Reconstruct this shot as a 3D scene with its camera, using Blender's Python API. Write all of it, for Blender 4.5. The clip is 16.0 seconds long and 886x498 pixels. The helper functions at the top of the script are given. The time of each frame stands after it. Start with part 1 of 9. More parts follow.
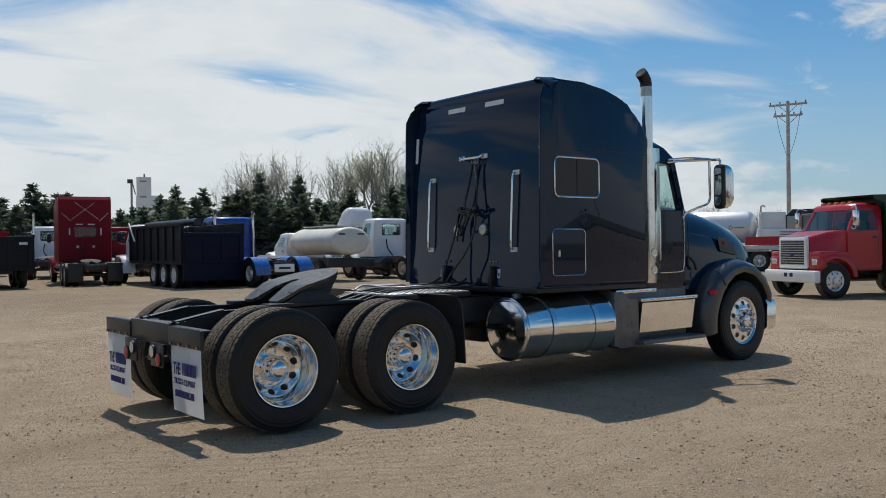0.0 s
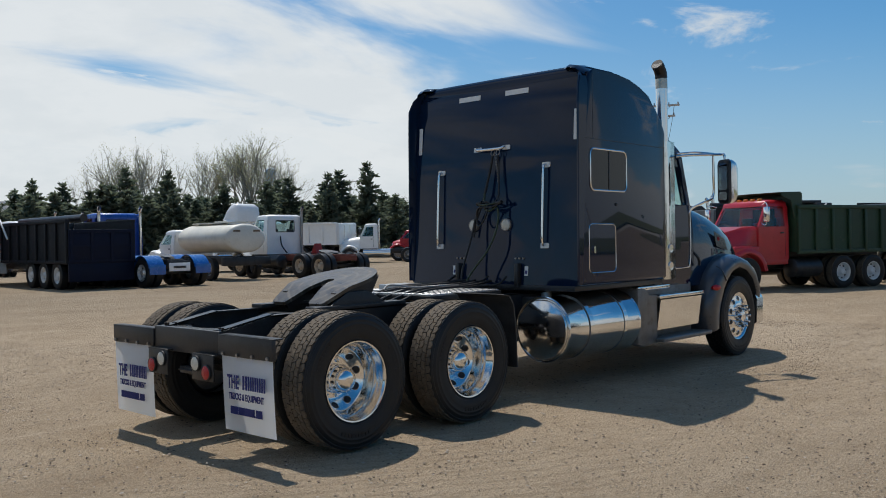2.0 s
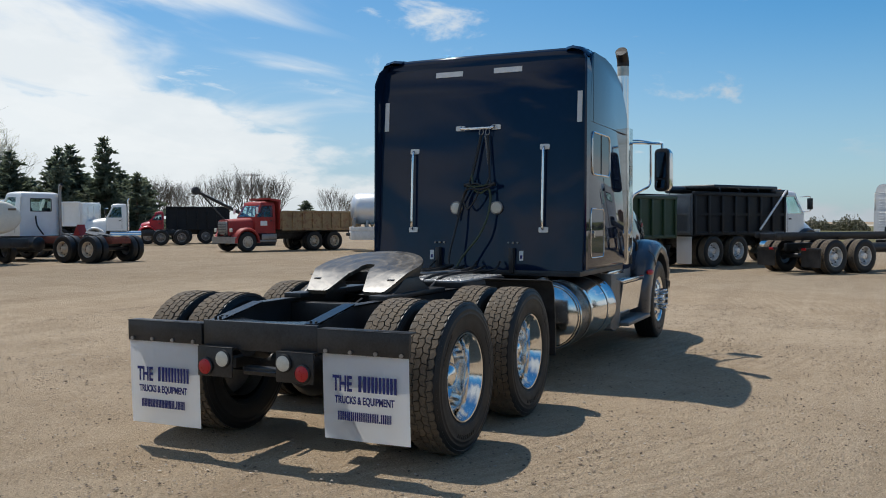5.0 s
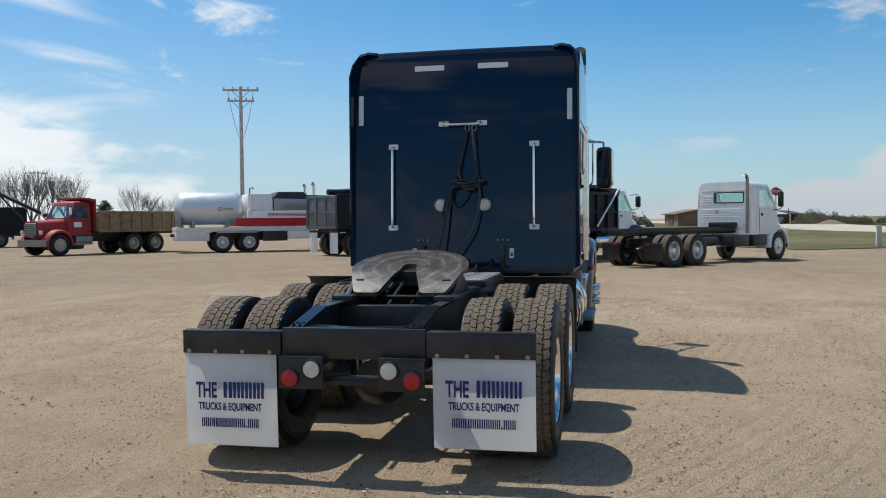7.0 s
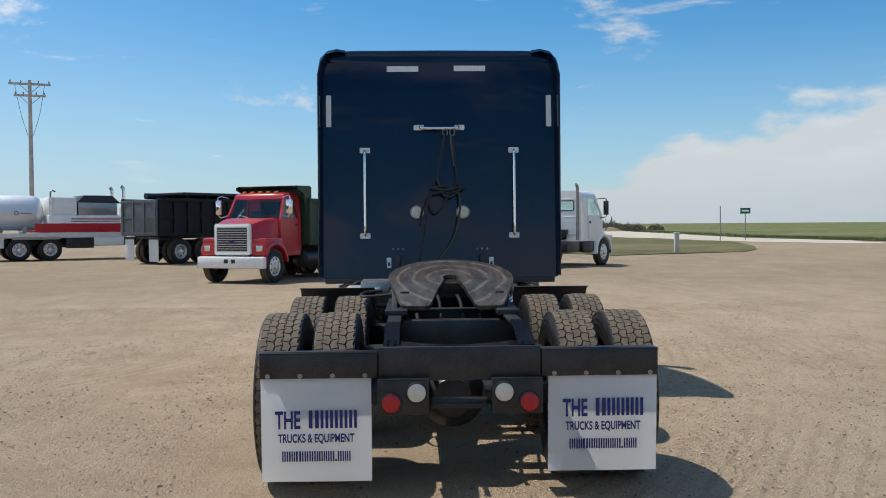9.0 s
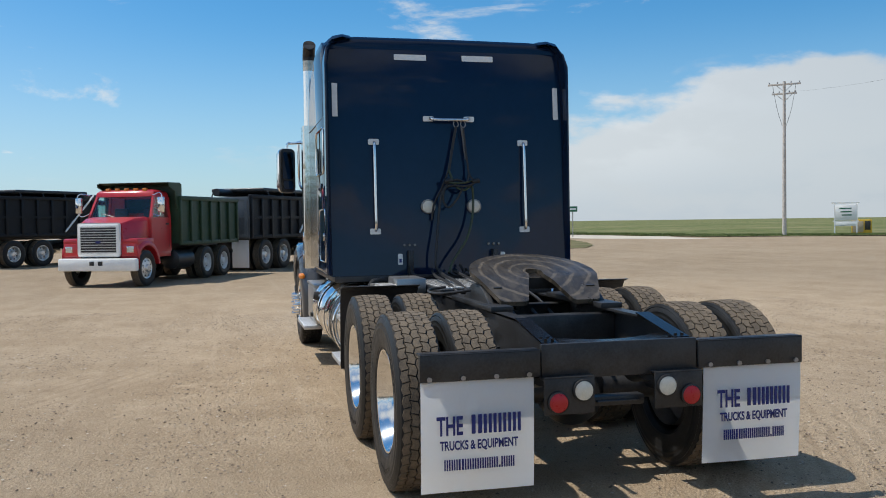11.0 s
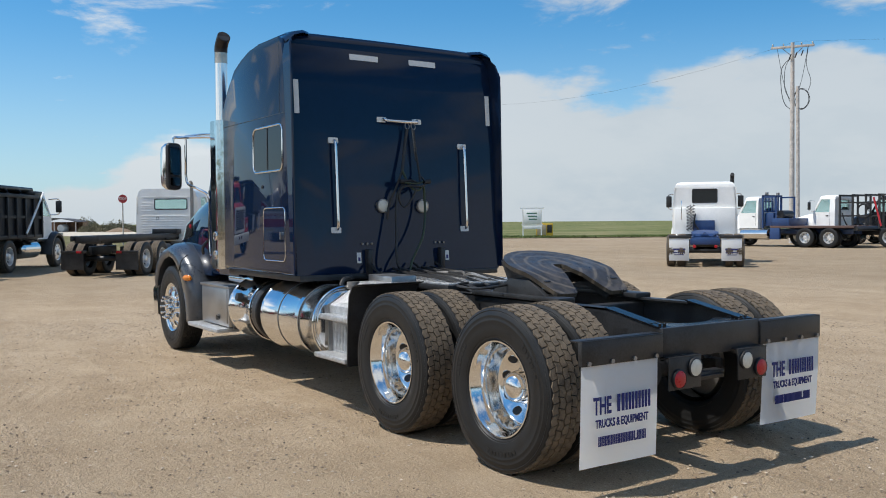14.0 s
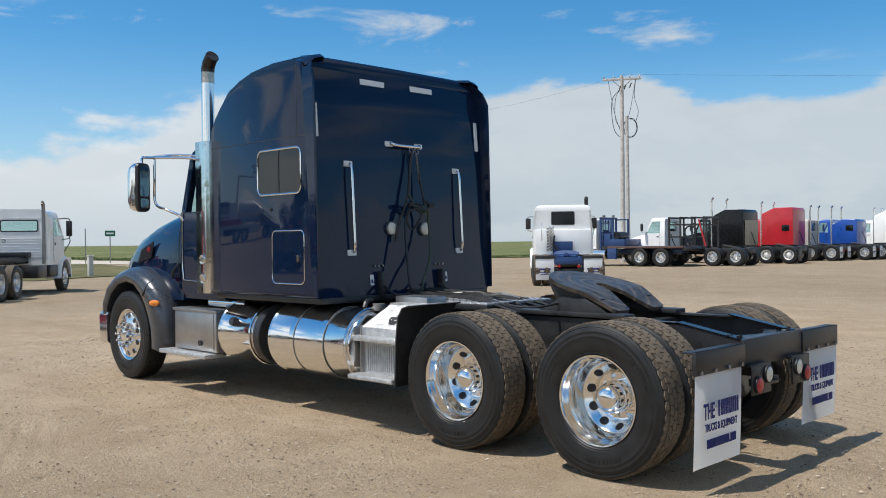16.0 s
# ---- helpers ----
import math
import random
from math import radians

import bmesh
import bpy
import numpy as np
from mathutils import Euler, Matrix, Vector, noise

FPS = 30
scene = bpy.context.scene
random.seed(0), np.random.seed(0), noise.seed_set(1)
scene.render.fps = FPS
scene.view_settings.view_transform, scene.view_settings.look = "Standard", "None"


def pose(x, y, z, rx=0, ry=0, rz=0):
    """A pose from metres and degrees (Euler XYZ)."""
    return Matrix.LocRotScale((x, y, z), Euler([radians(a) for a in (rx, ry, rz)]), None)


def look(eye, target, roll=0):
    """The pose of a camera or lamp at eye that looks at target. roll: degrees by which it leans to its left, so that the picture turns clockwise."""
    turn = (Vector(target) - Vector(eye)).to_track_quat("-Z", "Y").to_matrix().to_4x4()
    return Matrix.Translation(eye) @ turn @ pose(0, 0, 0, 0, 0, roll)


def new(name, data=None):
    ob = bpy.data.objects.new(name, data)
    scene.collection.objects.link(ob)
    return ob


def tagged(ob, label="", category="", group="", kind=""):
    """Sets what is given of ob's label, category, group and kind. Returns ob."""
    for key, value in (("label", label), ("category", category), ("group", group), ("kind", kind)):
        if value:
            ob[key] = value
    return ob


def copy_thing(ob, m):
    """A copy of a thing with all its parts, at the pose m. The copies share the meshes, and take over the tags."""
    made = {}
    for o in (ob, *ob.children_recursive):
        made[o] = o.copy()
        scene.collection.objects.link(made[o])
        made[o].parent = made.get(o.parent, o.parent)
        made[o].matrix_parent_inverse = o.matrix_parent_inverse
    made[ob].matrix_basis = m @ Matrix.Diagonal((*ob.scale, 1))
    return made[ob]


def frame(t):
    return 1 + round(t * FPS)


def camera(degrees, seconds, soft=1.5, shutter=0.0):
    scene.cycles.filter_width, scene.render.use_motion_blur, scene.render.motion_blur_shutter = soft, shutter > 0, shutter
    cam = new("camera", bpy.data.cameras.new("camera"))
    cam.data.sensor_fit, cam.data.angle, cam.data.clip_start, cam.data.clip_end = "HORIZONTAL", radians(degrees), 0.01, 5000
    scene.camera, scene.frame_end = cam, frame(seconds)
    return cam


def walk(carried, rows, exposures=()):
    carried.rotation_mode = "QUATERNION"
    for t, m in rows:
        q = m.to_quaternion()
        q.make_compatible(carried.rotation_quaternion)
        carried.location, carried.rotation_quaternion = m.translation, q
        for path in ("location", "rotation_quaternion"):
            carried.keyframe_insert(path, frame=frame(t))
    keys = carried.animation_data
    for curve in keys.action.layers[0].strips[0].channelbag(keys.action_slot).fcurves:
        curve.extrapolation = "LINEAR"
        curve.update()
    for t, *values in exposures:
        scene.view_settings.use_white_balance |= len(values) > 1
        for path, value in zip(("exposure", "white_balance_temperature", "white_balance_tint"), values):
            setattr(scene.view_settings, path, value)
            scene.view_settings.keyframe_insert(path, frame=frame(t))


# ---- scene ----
cam = camera(53.0, 16.0, soft=1.0)
PATH = [
    (0, (-2.867, -7.74, 1.541), (-1.62, -6.176, 1.532), -0.7),
    (0.5, (-3.062, -7.303, 1.542), (-1.752, -5.793, 1.535), -0.9),
    (1, (-3.274, -6.92, 1.553), (-1.91, -5.457, 1.541), -1.0),
    (1.5, (-3.56, -6.559, 1.557), (-2.143, -5.148, 1.539), -1.0),
    (2, (-3.733, -6.117, 1.556), (-2.258, -4.767, 1.536), -0.9),
    (2.5, (-3.979, -5.747, 1.543), (-2.437, -4.473, 1.523), -0.7),
    (3, (-4.2, -5.374, 1.548), (-2.601, -4.173, 1.52), -0.6),
    (3.5, (-4.333, -4.906, 1.563), (-2.68, -3.78, 1.524), -0.6),
    (4, (-4.589, -4.525, 1.571), (-2.88, -3.488, 1.521), -0.6),
    (4.2, (-4.617, -4.318, 1.563), (-2.882, -3.325, 1.509), -0.5),
    (6.3, (-5.119, -2.316, 1.575), (-3.207, -1.735, 1.515), -0.2),
    (6.5, (-5.129, -2.097, 1.585), (-3.201, -1.568, 1.524), -0.3),
    (7, (-5.179, -1.644, 1.558), (-3.222, -1.236, 1.493), -0.6),
    (7.5, (-5.135, -1.144, 1.591), (-3.157, -0.854, 1.519), -0.9),
    (8, (-5.141, -0.669, 1.594), (-3.149, -0.507, 1.523), -0.7),
    (8.5, (-5.074, -0.204, 1.58), (-3.076, -0.162, 1.511), -0.5),
    (9, (-4.978, 0.246, 1.589), (-2.98, 0.183, 1.534), -0.4),
    (9.5, (-4.894, 0.702, 1.586), (-2.901, 0.54, 1.529), -0.5),
    (9.7, (-4.811, 0.875, 1.576), (-2.822, 0.676, 1.513), -0.7),
    (11.8, (-4.369, 2.763, 1.56), (-2.48, 2.108, 1.507), -0.0),
    (12, (-4.337, 2.926, 1.569), (-2.465, 2.224, 1.515), 0.2),
    (12.5, (-4.149, 3.319, 1.567), (-2.32, 2.511, 1.521), 0.3),
    (13, (-4.049, 3.737, 1.552), (-2.267, 2.829, 1.513), 0.0),
    (13.5, (-3.933, 4.145, 1.548), (-2.209, 3.132, 1.503), -0.4),
    (14, (-3.689, 4.502, 1.553), (-2.029, 3.387, 1.492), -0.4),
    (14.5, (-3.522, 4.949, 1.541), (-1.929, 3.742, 1.474), -0.2),
    (15, (-3.216, 5.282, 1.517), (-1.678, 4.005, 1.459), -0.2),
    (15.5, (-2.959, 5.663, 1.56), (-1.479, 4.319, 1.528), -0.5),
    (16, (-2.729, 6.049, 1.575), (-1.326, 4.624, 1.559), -0.6),
]
walk(cam, [(t, look(eye, target, roll)) for t, eye, target, roll in PATH], exposures=[(0, -0.20), (3.5, -0.08), (7, 0.15), (9, 0.20), (12.5, 0.31), (16, 0.35)])

# ---- light ----
SUN_TO = Vector((0.235, 0.47, 1.0)).normalized()
SUN_EL = math.asin(SUN_TO.z)
SUN_AZ = math.atan2(SUN_TO.x, SUN_TO.y)


def link(nt, a, b):
    nt.links.new(a, b)


def node(nt, kind, **values):
    n = nt.nodes.new(kind)
    for key, value in values.items():
        if key in n.inputs:
            n.inputs[key].default_value = value
    return n


def maths(nt, op, a, b=0.5, clamp=False):
    n = nt.nodes.new("ShaderNodeMath")
    n.operation, n.use_clamp = op, clamp
    for i, v in enumerate((a, b)):
        if isinstance(v, (int, float)):
            n.inputs[i].default_value = v
        else:
            nt.links.new(v, n.inputs[i])
    return n.outputs[0]


def ramp(nt, fac, lo, hi, a=0.0, b=1.0):
    n = nt.nodes.new("ShaderNodeMapRange")
    n.interpolation_type = "SMOOTHSTEP"
    n.inputs["From Min"].default_value, n.inputs["From Max"].default_value = lo, hi
    n.inputs["To Min"].default_value, n.inputs["To Max"].default_value = a, b
    nt.links.new(fac, n.inputs["Value"])
    return n.outputs[0]


def blend(nt, fac, a, b):
    n = nt.nodes.new("ShaderNodeMix")
    n.data_type = "RGBA"
    if isinstance(fac, (int, float)):
        n.inputs[0].default_value = fac
    else:
        nt.links.new(fac, n.inputs[0])
    for i, v in ((6, a), (7, b)):
        if isinstance(v, tuple):
            n.inputs[i].default_value = (*v[:3], 1)
        else:
            nt.links.new(v, n.inputs[i])
    return n.outputs[2]


world = bpy.data.worlds.new("sky")
scene.world = world
world.use_nodes = True
nt = world.node_tree
nt.nodes.clear()
sky = nt.nodes.new("ShaderNodeTexSky")
sky.sky_type, sky.sun_disc = "NISHITA", False
sky.sun_elevation, sky.sun_rotation = SUN_EL, SUN_AZ
sky.air_density, sky.dust_density, sky.ozone_density = 1.0, 0.6, 1.6
coord = nt.nodes.new("ShaderNodeTexCoord")
split = nt.nodes.new("ShaderNodeSeparateXYZ")
link(nt, coord.outputs["Generated"], split.inputs[0])
dx, dy, dz = split.outputs
height = maths(nt, "ADD", maths(nt, "MAXIMUM", dz, 0.0), 0.12)
flat = nt.nodes.new("ShaderNodeCombineXYZ")
link(nt, maths(nt, "DIVIDE", dx, height), flat.inputs[0])
link(nt, maths(nt, "DIVIDE", dy, height), flat.inputs[1])


def cloud_noise(scale, detail, rough, turn, stretch, warp=0.0):
    m = nt.nodes.new("ShaderNodeMapping")
    m.inputs["Rotation"].default_value[2] = radians(turn)
    m.inputs["Scale"].default_value = stretch
    link(nt, flat.outputs[0], m.inputs[0])
    n = node(nt, "ShaderNodeTexNoise", Scale=scale, Detail=detail, Roughness=rough, Distortion=warp)
    link(nt, m.outputs[0], n.inputs["Vector"])
    return n.outputs[0]


# high streaks, more of them on the sunny side
toward = maths(nt, "ADD", maths(nt, "MULTIPLY", dx, 0.35), maths(nt, "MULTIPLY", dy, 0.94))
# extra cloud overhead and toward -x is unseen, added to whiten the fill light
cover = maths(nt, "ADD", ramp(nt, toward, 0.58, 0.96, -0.19, 0.085), maths(nt, "ADD", ramp(nt, dz, 0.40, 0.85, 0.0, 0.10), ramp(nt, maths(nt, "MULTIPLY", dx, -1.0), 0.0, 0.7, 0.0, 0.17)))
streaks = maths(nt, "ADD", cloud_noise(0.55, 8, 0.52, 38, (1.0, 2.0, 1.0), 0.7), cover)
wisps = maths(nt, "ADD", cloud_noise(2.0, 8, 0.60, 25, (1.0, 1.5, 1.0), 0.5), maths(nt, "MULTIPLY", cover, 0.8))
mask_high = maths(nt, "MAXIMUM", ramp(nt, streaks, 0.46, 0.64, 0.0, 0.95), ramp(nt, wisps, 0.58, 0.74, 0.0, 0.75))
# low bank toward the horizon
bank_noise = node(nt, "ShaderNodeTexNoise", Scale=5.5, Detail=7, Roughness=0.55)
bank_map = nt.nodes.new("ShaderNodeMapping")
bank_map.inputs["Scale"].default_value = (1.0, 1.0, 2.6)
link(nt, coord.outputs["Generated"], bank_map.inputs[0])
link(nt, bank_map.outputs[0], bank_noise.inputs["Vector"])
lift = maths(nt, "ADD", dz, maths(nt, "MULTIPLY", maths(nt, "SUBTRACT", bank_noise.outputs[0], 0.5), -0.26))
# the bank stands high on the field side, thin ahead and soft on the sunny side
bank_top = maths(nt, "ADD", ramp(nt, maths(nt, "MULTIPLY", dy, -1.0), 0.02, 0.50, 0.02, 0.15), ramp(nt, dy, 0.30, 0.80, 0.0, 0.125))
mask_low = ramp(nt, maths(nt, "SUBTRACT", lift, bank_top), -0.020, 0.012, 0.92, 0.0)
puffs = ramp(nt, cloud_noise(1.5, 7, 0.55, 70, (1.0, 1.5, 1.0), 0.2), 0.665, 0.74, 0.0, 0.8)
# torn puffs that float above the bank
torn = node(nt, "ShaderNodeTexNoise", Scale=4.6, Detail=9, Roughness=0.60, Distortion=0.35)
torn_map = nt.nodes.new("ShaderNodeMapping")
torn_map.inputs["Location"].default_value = (3.1, 1.7, 0.4)
torn_map.inputs["Scale"].default_value = (1.0, 1.0, 3.2)
link(nt, coord.outputs["Generated"], torn_map.inputs[0])
link(nt, torn_map.outputs[0], torn.inputs["Vector"])
belt = maths(nt, "MULTIPLY", ramp(nt, dz, 0.05, 0.12), ramp(nt, dz, 0.20, 0.36, 1.0, 0.0))
mask_torn = maths(nt, "MULTIPLY", ramp(nt, torn.outputs[0], 0.56, 0.68, 0.0, 0.9), belt)
mask = maths(nt, "MAXIMUM", maths(nt, "MAXIMUM", mask_high, maths(nt, "MAXIMUM", puffs, mask_torn)), mask_low)
haze = maths(nt, "ADD", ramp(nt, dz, 0.0, 0.24, 0.5, 0.0), maths(nt, "MULTIPLY", ramp(nt, dz, 0.05, 0.55, 0.22, 0.0), ramp(nt, toward, 0.3, 0.9)))
sky_hsv = node(nt, "ShaderNodeHueSaturation", Saturation=1.20, Value=1.0)
tint = nt.nodes.new("ShaderNodeMix")
tint.data_type, tint.blend_type = "RGBA", "MULTIPLY"
tint.inputs[0].default_value = 1.0
link(nt, sky.outputs[0], tint.inputs[6])
tint.inputs[7].default_value = (0.70, 0.945, 1.075, 1)
link(nt, tint.outputs[2], sky_hsv.inputs["Color"])
CLOUD = (8.0, 8.45, 8.7)
hazed = blend(nt, haze, sky_hsv.outputs[0], (4.4, 5.5, 6.9))
side = blend(nt, ramp(nt, toward, -0.45, 0.05), (4.5, 4.95, 5.3), (6.2, 6.5, 6.7))
lit = blend(nt, ramp(nt, toward, 0.30, 0.95), side, CLOUD)
lit = blend(nt, ramp(nt, dz, 0.0, 0.09, 0.55, 0.0), lit, blend(nt, ramp(nt, toward, 0.30, 0.95), (3.3, 4.0, 4.7), (5.9, 6.5, 6.8)))
billow = node(nt, "ShaderNodeTexNoise", Scale=7.0, Detail=8, Roughness=0.6)
link(nt, bank_map.outputs[0], billow.inputs["Vector"])
lit = blend(nt, ramp(nt, billow.outputs[0], 0.40, 0.60, 0.0, 0.55), lit, blend(nt, ramp(nt, toward, 0.30, 0.95), (5.0, 5.35, 5.6), (9.0, 9.3, 9.4)))
clouded = blend(nt, mask, hazed, lit)
back = node(nt, "ShaderNodeBackground", Strength=0.10)
link(nt, clouded, back.inputs[0])
link(nt, back.outputs[0], nt.nodes.new("ShaderNodeOutputWorld").inputs[0])

sun = new("sun", bpy.data.lights.new("sun", "SUN"))
sun.data.energy, sun.data.angle, sun.data.color = 3.6, radians(0.53), (1.0, 0.955, 0.88)
sun.matrix_world = look(SUN_TO * 60, (0, 0, 0))


# ---- materials ----
def surface(name, base, rough=0.5, metal=0.0, var=0.15, scale=6.0, fine=60.0, bump=0.05, dirt=None, dirt_at=0.6, coat=0.0, coord="Object", vary=0.0, spec=0.5, bump_scale=None):
    """A painted, metal or rubber surface with broad and fine variation and patches of dirt."""
    m = bpy.data.materials.new(name)
    m.use_nodes = True
    nt = m.node_tree
    b = nt.nodes["Principled BSDF"]
    tc = nt.nodes.new("ShaderNodeTexCoord")
    big = node(nt, "ShaderNodeTexNoise", Scale=scale, Detail=5, Roughness=0.6)
    small = node(nt, "ShaderNodeTexNoise", Scale=fine, Detail=4, Roughness=0.65)
    for n in (big, small):
        link(nt, tc.outputs[coord], n.inputs["Vector"])
    mixv = maths(nt, "ADD", maths(nt, "MULTIPLY", big.outputs[0], 0.6), maths(nt, "MULTIPLY", small.outputs[0], 0.4))
    lo, hi = tuple(c * (1 - var) for c in base), tuple(min(1, c * (1 + var)) for c in base)
    col = blend(nt, ramp(nt, mixv, 0.35, 0.65), lo, hi)
    if dirt:
        stain = node(nt, "ShaderNodeTexNoise", Scale=scale * 1.7, Detail=8, Roughness=0.7)
        link(nt, tc.outputs[coord], stain.inputs["Vector"])
        amount = ramp(nt, stain.outputs[0], dirt_at - 0.08, dirt_at + 0.14)
        col = blend(nt, amount, col, dirt)
    if vary:
        info = nt.nodes.new("ShaderNodeObjectInfo")
        hsv = nt.nodes.new("ShaderNodeHueSaturation")
        link(nt, col, hsv.inputs["Color"])
        link(nt, ramp(nt, info.outputs["Random"], 0, 1, 1 - vary, 1 + vary), hsv.inputs["Value"])
        col = hsv.outputs[0]
    link(nt, col, b.inputs["Base Color"])
    link(nt, ramp(nt, mixv, 0.3, 0.7, max(0.02, rough * 0.8), min(1, rough * 1.25)), b.inputs["Roughness"])
    b.inputs["Metallic"].default_value = metal
    b.inputs["Coat Weight"].default_value = coat
    b.inputs["Coat Roughness"].default_value = 0.06
    b.inputs["Specular IOR Level"].default_value = spec
    if bump:
        bp = node(nt, "ShaderNodeBump", Strength=bump, Distance=0.01)
        link(nt, small.outputs[0], bp.inputs["Height"])
        link(nt, bp.outputs[0], b.inputs["Normal"])
    return m


def glass(name, tint=(0.75, 0.85, 0.85), alpha=0.35):
    """Clear pane: part see-through, part glossy dark."""
    m = bpy.data.materials.new(name)
    m.use_nodes = True
    nt = m.node_tree
    nt.nodes.clear()
    out = nt.nodes.new("ShaderNodeOutputMaterial")
    mix = nt.nodes.new("ShaderNodeMixShader")
    gl = node(nt, "ShaderNodeBsdfGlossy", Roughness=0.03)
    tr = nt.nodes.new("ShaderNodeBsdfTransparent")
    tr.inputs[0].default_value = (*tint, 1)
    lw = node(nt, "ShaderNodeLayerWeight", Blend=0.5)
    link(nt, maths(nt, "ADD", maths(nt, "MULTIPLY", maths(nt, "POWER", lw.outputs[1], 4.0), 0.8), alpha, True), mix.inputs[0])
    link(nt, tr.outputs[0], mix.inputs[1])
    link(nt, gl.outputs[0], mix.inputs[2])
    link(nt, mix.outputs[0], out.inputs[0])
    return m


NAVY = surface("navy_paint", (0.0046, 0.0135, 0.038), rough=0.03, var=0.10, scale=1.2, fine=14, bump=0.002, coat=0.0, spec=0.36)
FENDER_GREY = surface("grey_navy_paint", (0.056, 0.061, 0.071), rough=0.30, metal=0.35, var=0.15, scale=2, fine=30, bump=0.01, coat=0.45)
BLACK = surface("black_chassis", (0.027, 0.027, 0.028), rough=0.38, var=0.4, scale=5, fine=70, bump=0.12, dirt=(0.035, 0.03, 0.024), dirt_at=0.70, spec=0.42)
BLACK_GLOSS = surface("black_gloss", (0.008, 0.008, 0.009), rough=0.22, var=0.2, bump=0.02, spec=0.3)
RUBBER = surface("tyre_rubber", (0.0135, 0.0135, 0.0135), rough=0.47, var=0.3, scale=9, fine=90, bump=0.06, dirt=(0.030, 0.026, 0.021), dirt_at=0.70, spec=0.35)
TREAD = surface("dusty_tread", (0.130, 0.099, 0.068), rough=0.9, var=0.35, scale=14, fine=120, bump=0.3, dirt=(0.05, 0.043, 0.036), dirt_at=0.64)
CHROME = surface("polished_aluminium", (0.80, 0.795, 0.785), rough=0.10, metal=1.0, var=0.03, scale=5, fine=50, bump=0.015)
POLISHED = surface("mirror_polished_rim", (0.82, 0.81, 0.79), rough=0.115, metal=1.0, var=0.02, scale=5, fine=40, bump=0.006)
ALU = surface("brushed_aluminium", (0.40, 0.395, 0.39), rough=0.34, metal=0.9, var=0.10, scale=7, fine=90, bump=0.08)
PLATE = surface("diamond_plate", (0.58, 0.58, 0.575), rough=0.38, metal=0.7, var=0.2, scale=20, fine=160, bump=0.5)
# step aluminium with the shade of the truck's right side in its colour
STEP_SHADED = surface("shaded_step_metal", (0.20, 0.19, 0.18), rough=0.45, metal=0.5, var=0.2, scale=5, fine=60, bump=0.08, dirt=(0.14, 0.12, 0.09), dirt_at=0.58)
SOOT = surface("sooty_steel", (0.035, 0.031, 0.028), rough=0.45, metal=0.5, var=0.4, scale=12, fine=60, bump=0.05)
HEATSHIELD = surface("stained_chrome", (0.80, 0.79, 0.76), rough=0.10, metal=1.0, var=0.06, scale=4, fine=25, bump=0.03, dirt=(0.42, 0.37, 0.26), dirt_at=0.60)
WHITE_FLAP = surface("white_flap_rubber", (0.95, 0.95, 0.945), rough=0.45, var=0.015, scale=3, fine=40, bump=0.03, dirt=(0.58, 0.56, 0.52), dirt_at=0.70)
def translucent(mat, amount, colour):
    """Lets some of the light through a thin sheet."""
    nt = mat.node_tree
    out = next(n for n in nt.nodes if n.type == "OUTPUT_MATERIAL")
    mix = nt.nodes.new("ShaderNodeMixShader")
    mix.inputs[0].default_value = amount
    tl = nt.nodes.new("ShaderNodeBsdfTranslucent")
    tl.inputs[0].default_value = (*colour, 1)
    link(nt, nt.nodes["Principled BSDF"].outputs[0], mix.inputs[1])
    link(nt, tl.outputs[0], mix.inputs[2])
    link(nt, mix.outputs[0], out.inputs[0])


translucent(WHITE_FLAP, 0.4, (0.97, 0.97, 0.96))
INK = surface("navy_ink", (0.012, 0.020, 0.15), rough=0.6, var=0.05, bump=0)
REFLECT = surface("white_reflective", (0.72, 0.73, 0.72), rough=0.4, var=0.05, scale=40, fine=200, bump=0.05)
# black tailgate lightened to grey, the sky's light on it put into the colour
GATE_SKYLIT = surface("skylit_black_gate", (0.11, 0.125, 0.14), rough=0.5, var=0.2, scale=2, fine=20, bump=0.04)
RED_LENS = surface("red_lens", (0.42, 0.006, 0.012), rough=0.3, var=0.06, scale=30, fine=200, bump=0.1, coat=0.15)
WHITE_LENS = surface("clear_lens", (0.62, 0.60, 0.52), rough=0.2, var=0.08, scale=30, fine=200, bump=0.1, coat=0.5)
AMBER_LENS = surface("amber_lens", (0.72, 0.22, 0.02), rough=0.25, var=0.06, scale=30, fine=200, bump=0.1, coat=0.5)
HOSE = surface("black_hose", (0.014, 0.014, 0.015), rough=0.5, var=0.2, bump=0.05)
GREEN_HOSE = surface("green_hose", (0.028, 0.045, 0.022), rough=0.5, var=0.2, bump=0.05)
STEEL = surface("dull_steel", (0.30, 0.29, 0.28), rough=0.42, metal=0.8, var=0.2, bump=0.1)
GLASS = glass("window_glass", (0.84, 0.92, 0.91), 0.04)
DARK_GLASS = surface("dark_window", (0.008, 0.010, 0.011), rough=0.05, var=0.05, bump=0, coat=0.0, spec=0.4)
MIRROR = surface("mirror_silver", (0.30, 0.32, 0.33), rough=0.02, metal=1.0, var=0.0, bump=0)
WOOD_POLE = surface("grey_pole_wood", (0.50, 0.46, 0.42), rough=0.85, var=0.25, scale=5, fine=40, bump=0.4)
WHITE_PAINT = surface("white_paint", (0.86, 0.86, 0.84), rough=0.35, var=0.05, scale=2, fine=20, bump=0.01, coat=0.3, dirt=(0.55, 0.52, 0.46), dirt_at=0.72)
CREAM = surface("cream_paint", (0.74, 0.70, 0.60), rough=0.45, var=0.08, scale=2, fine=20, bump=0.02, dirt=(0.42, 0.34, 0.22), dirt_at=0.68)
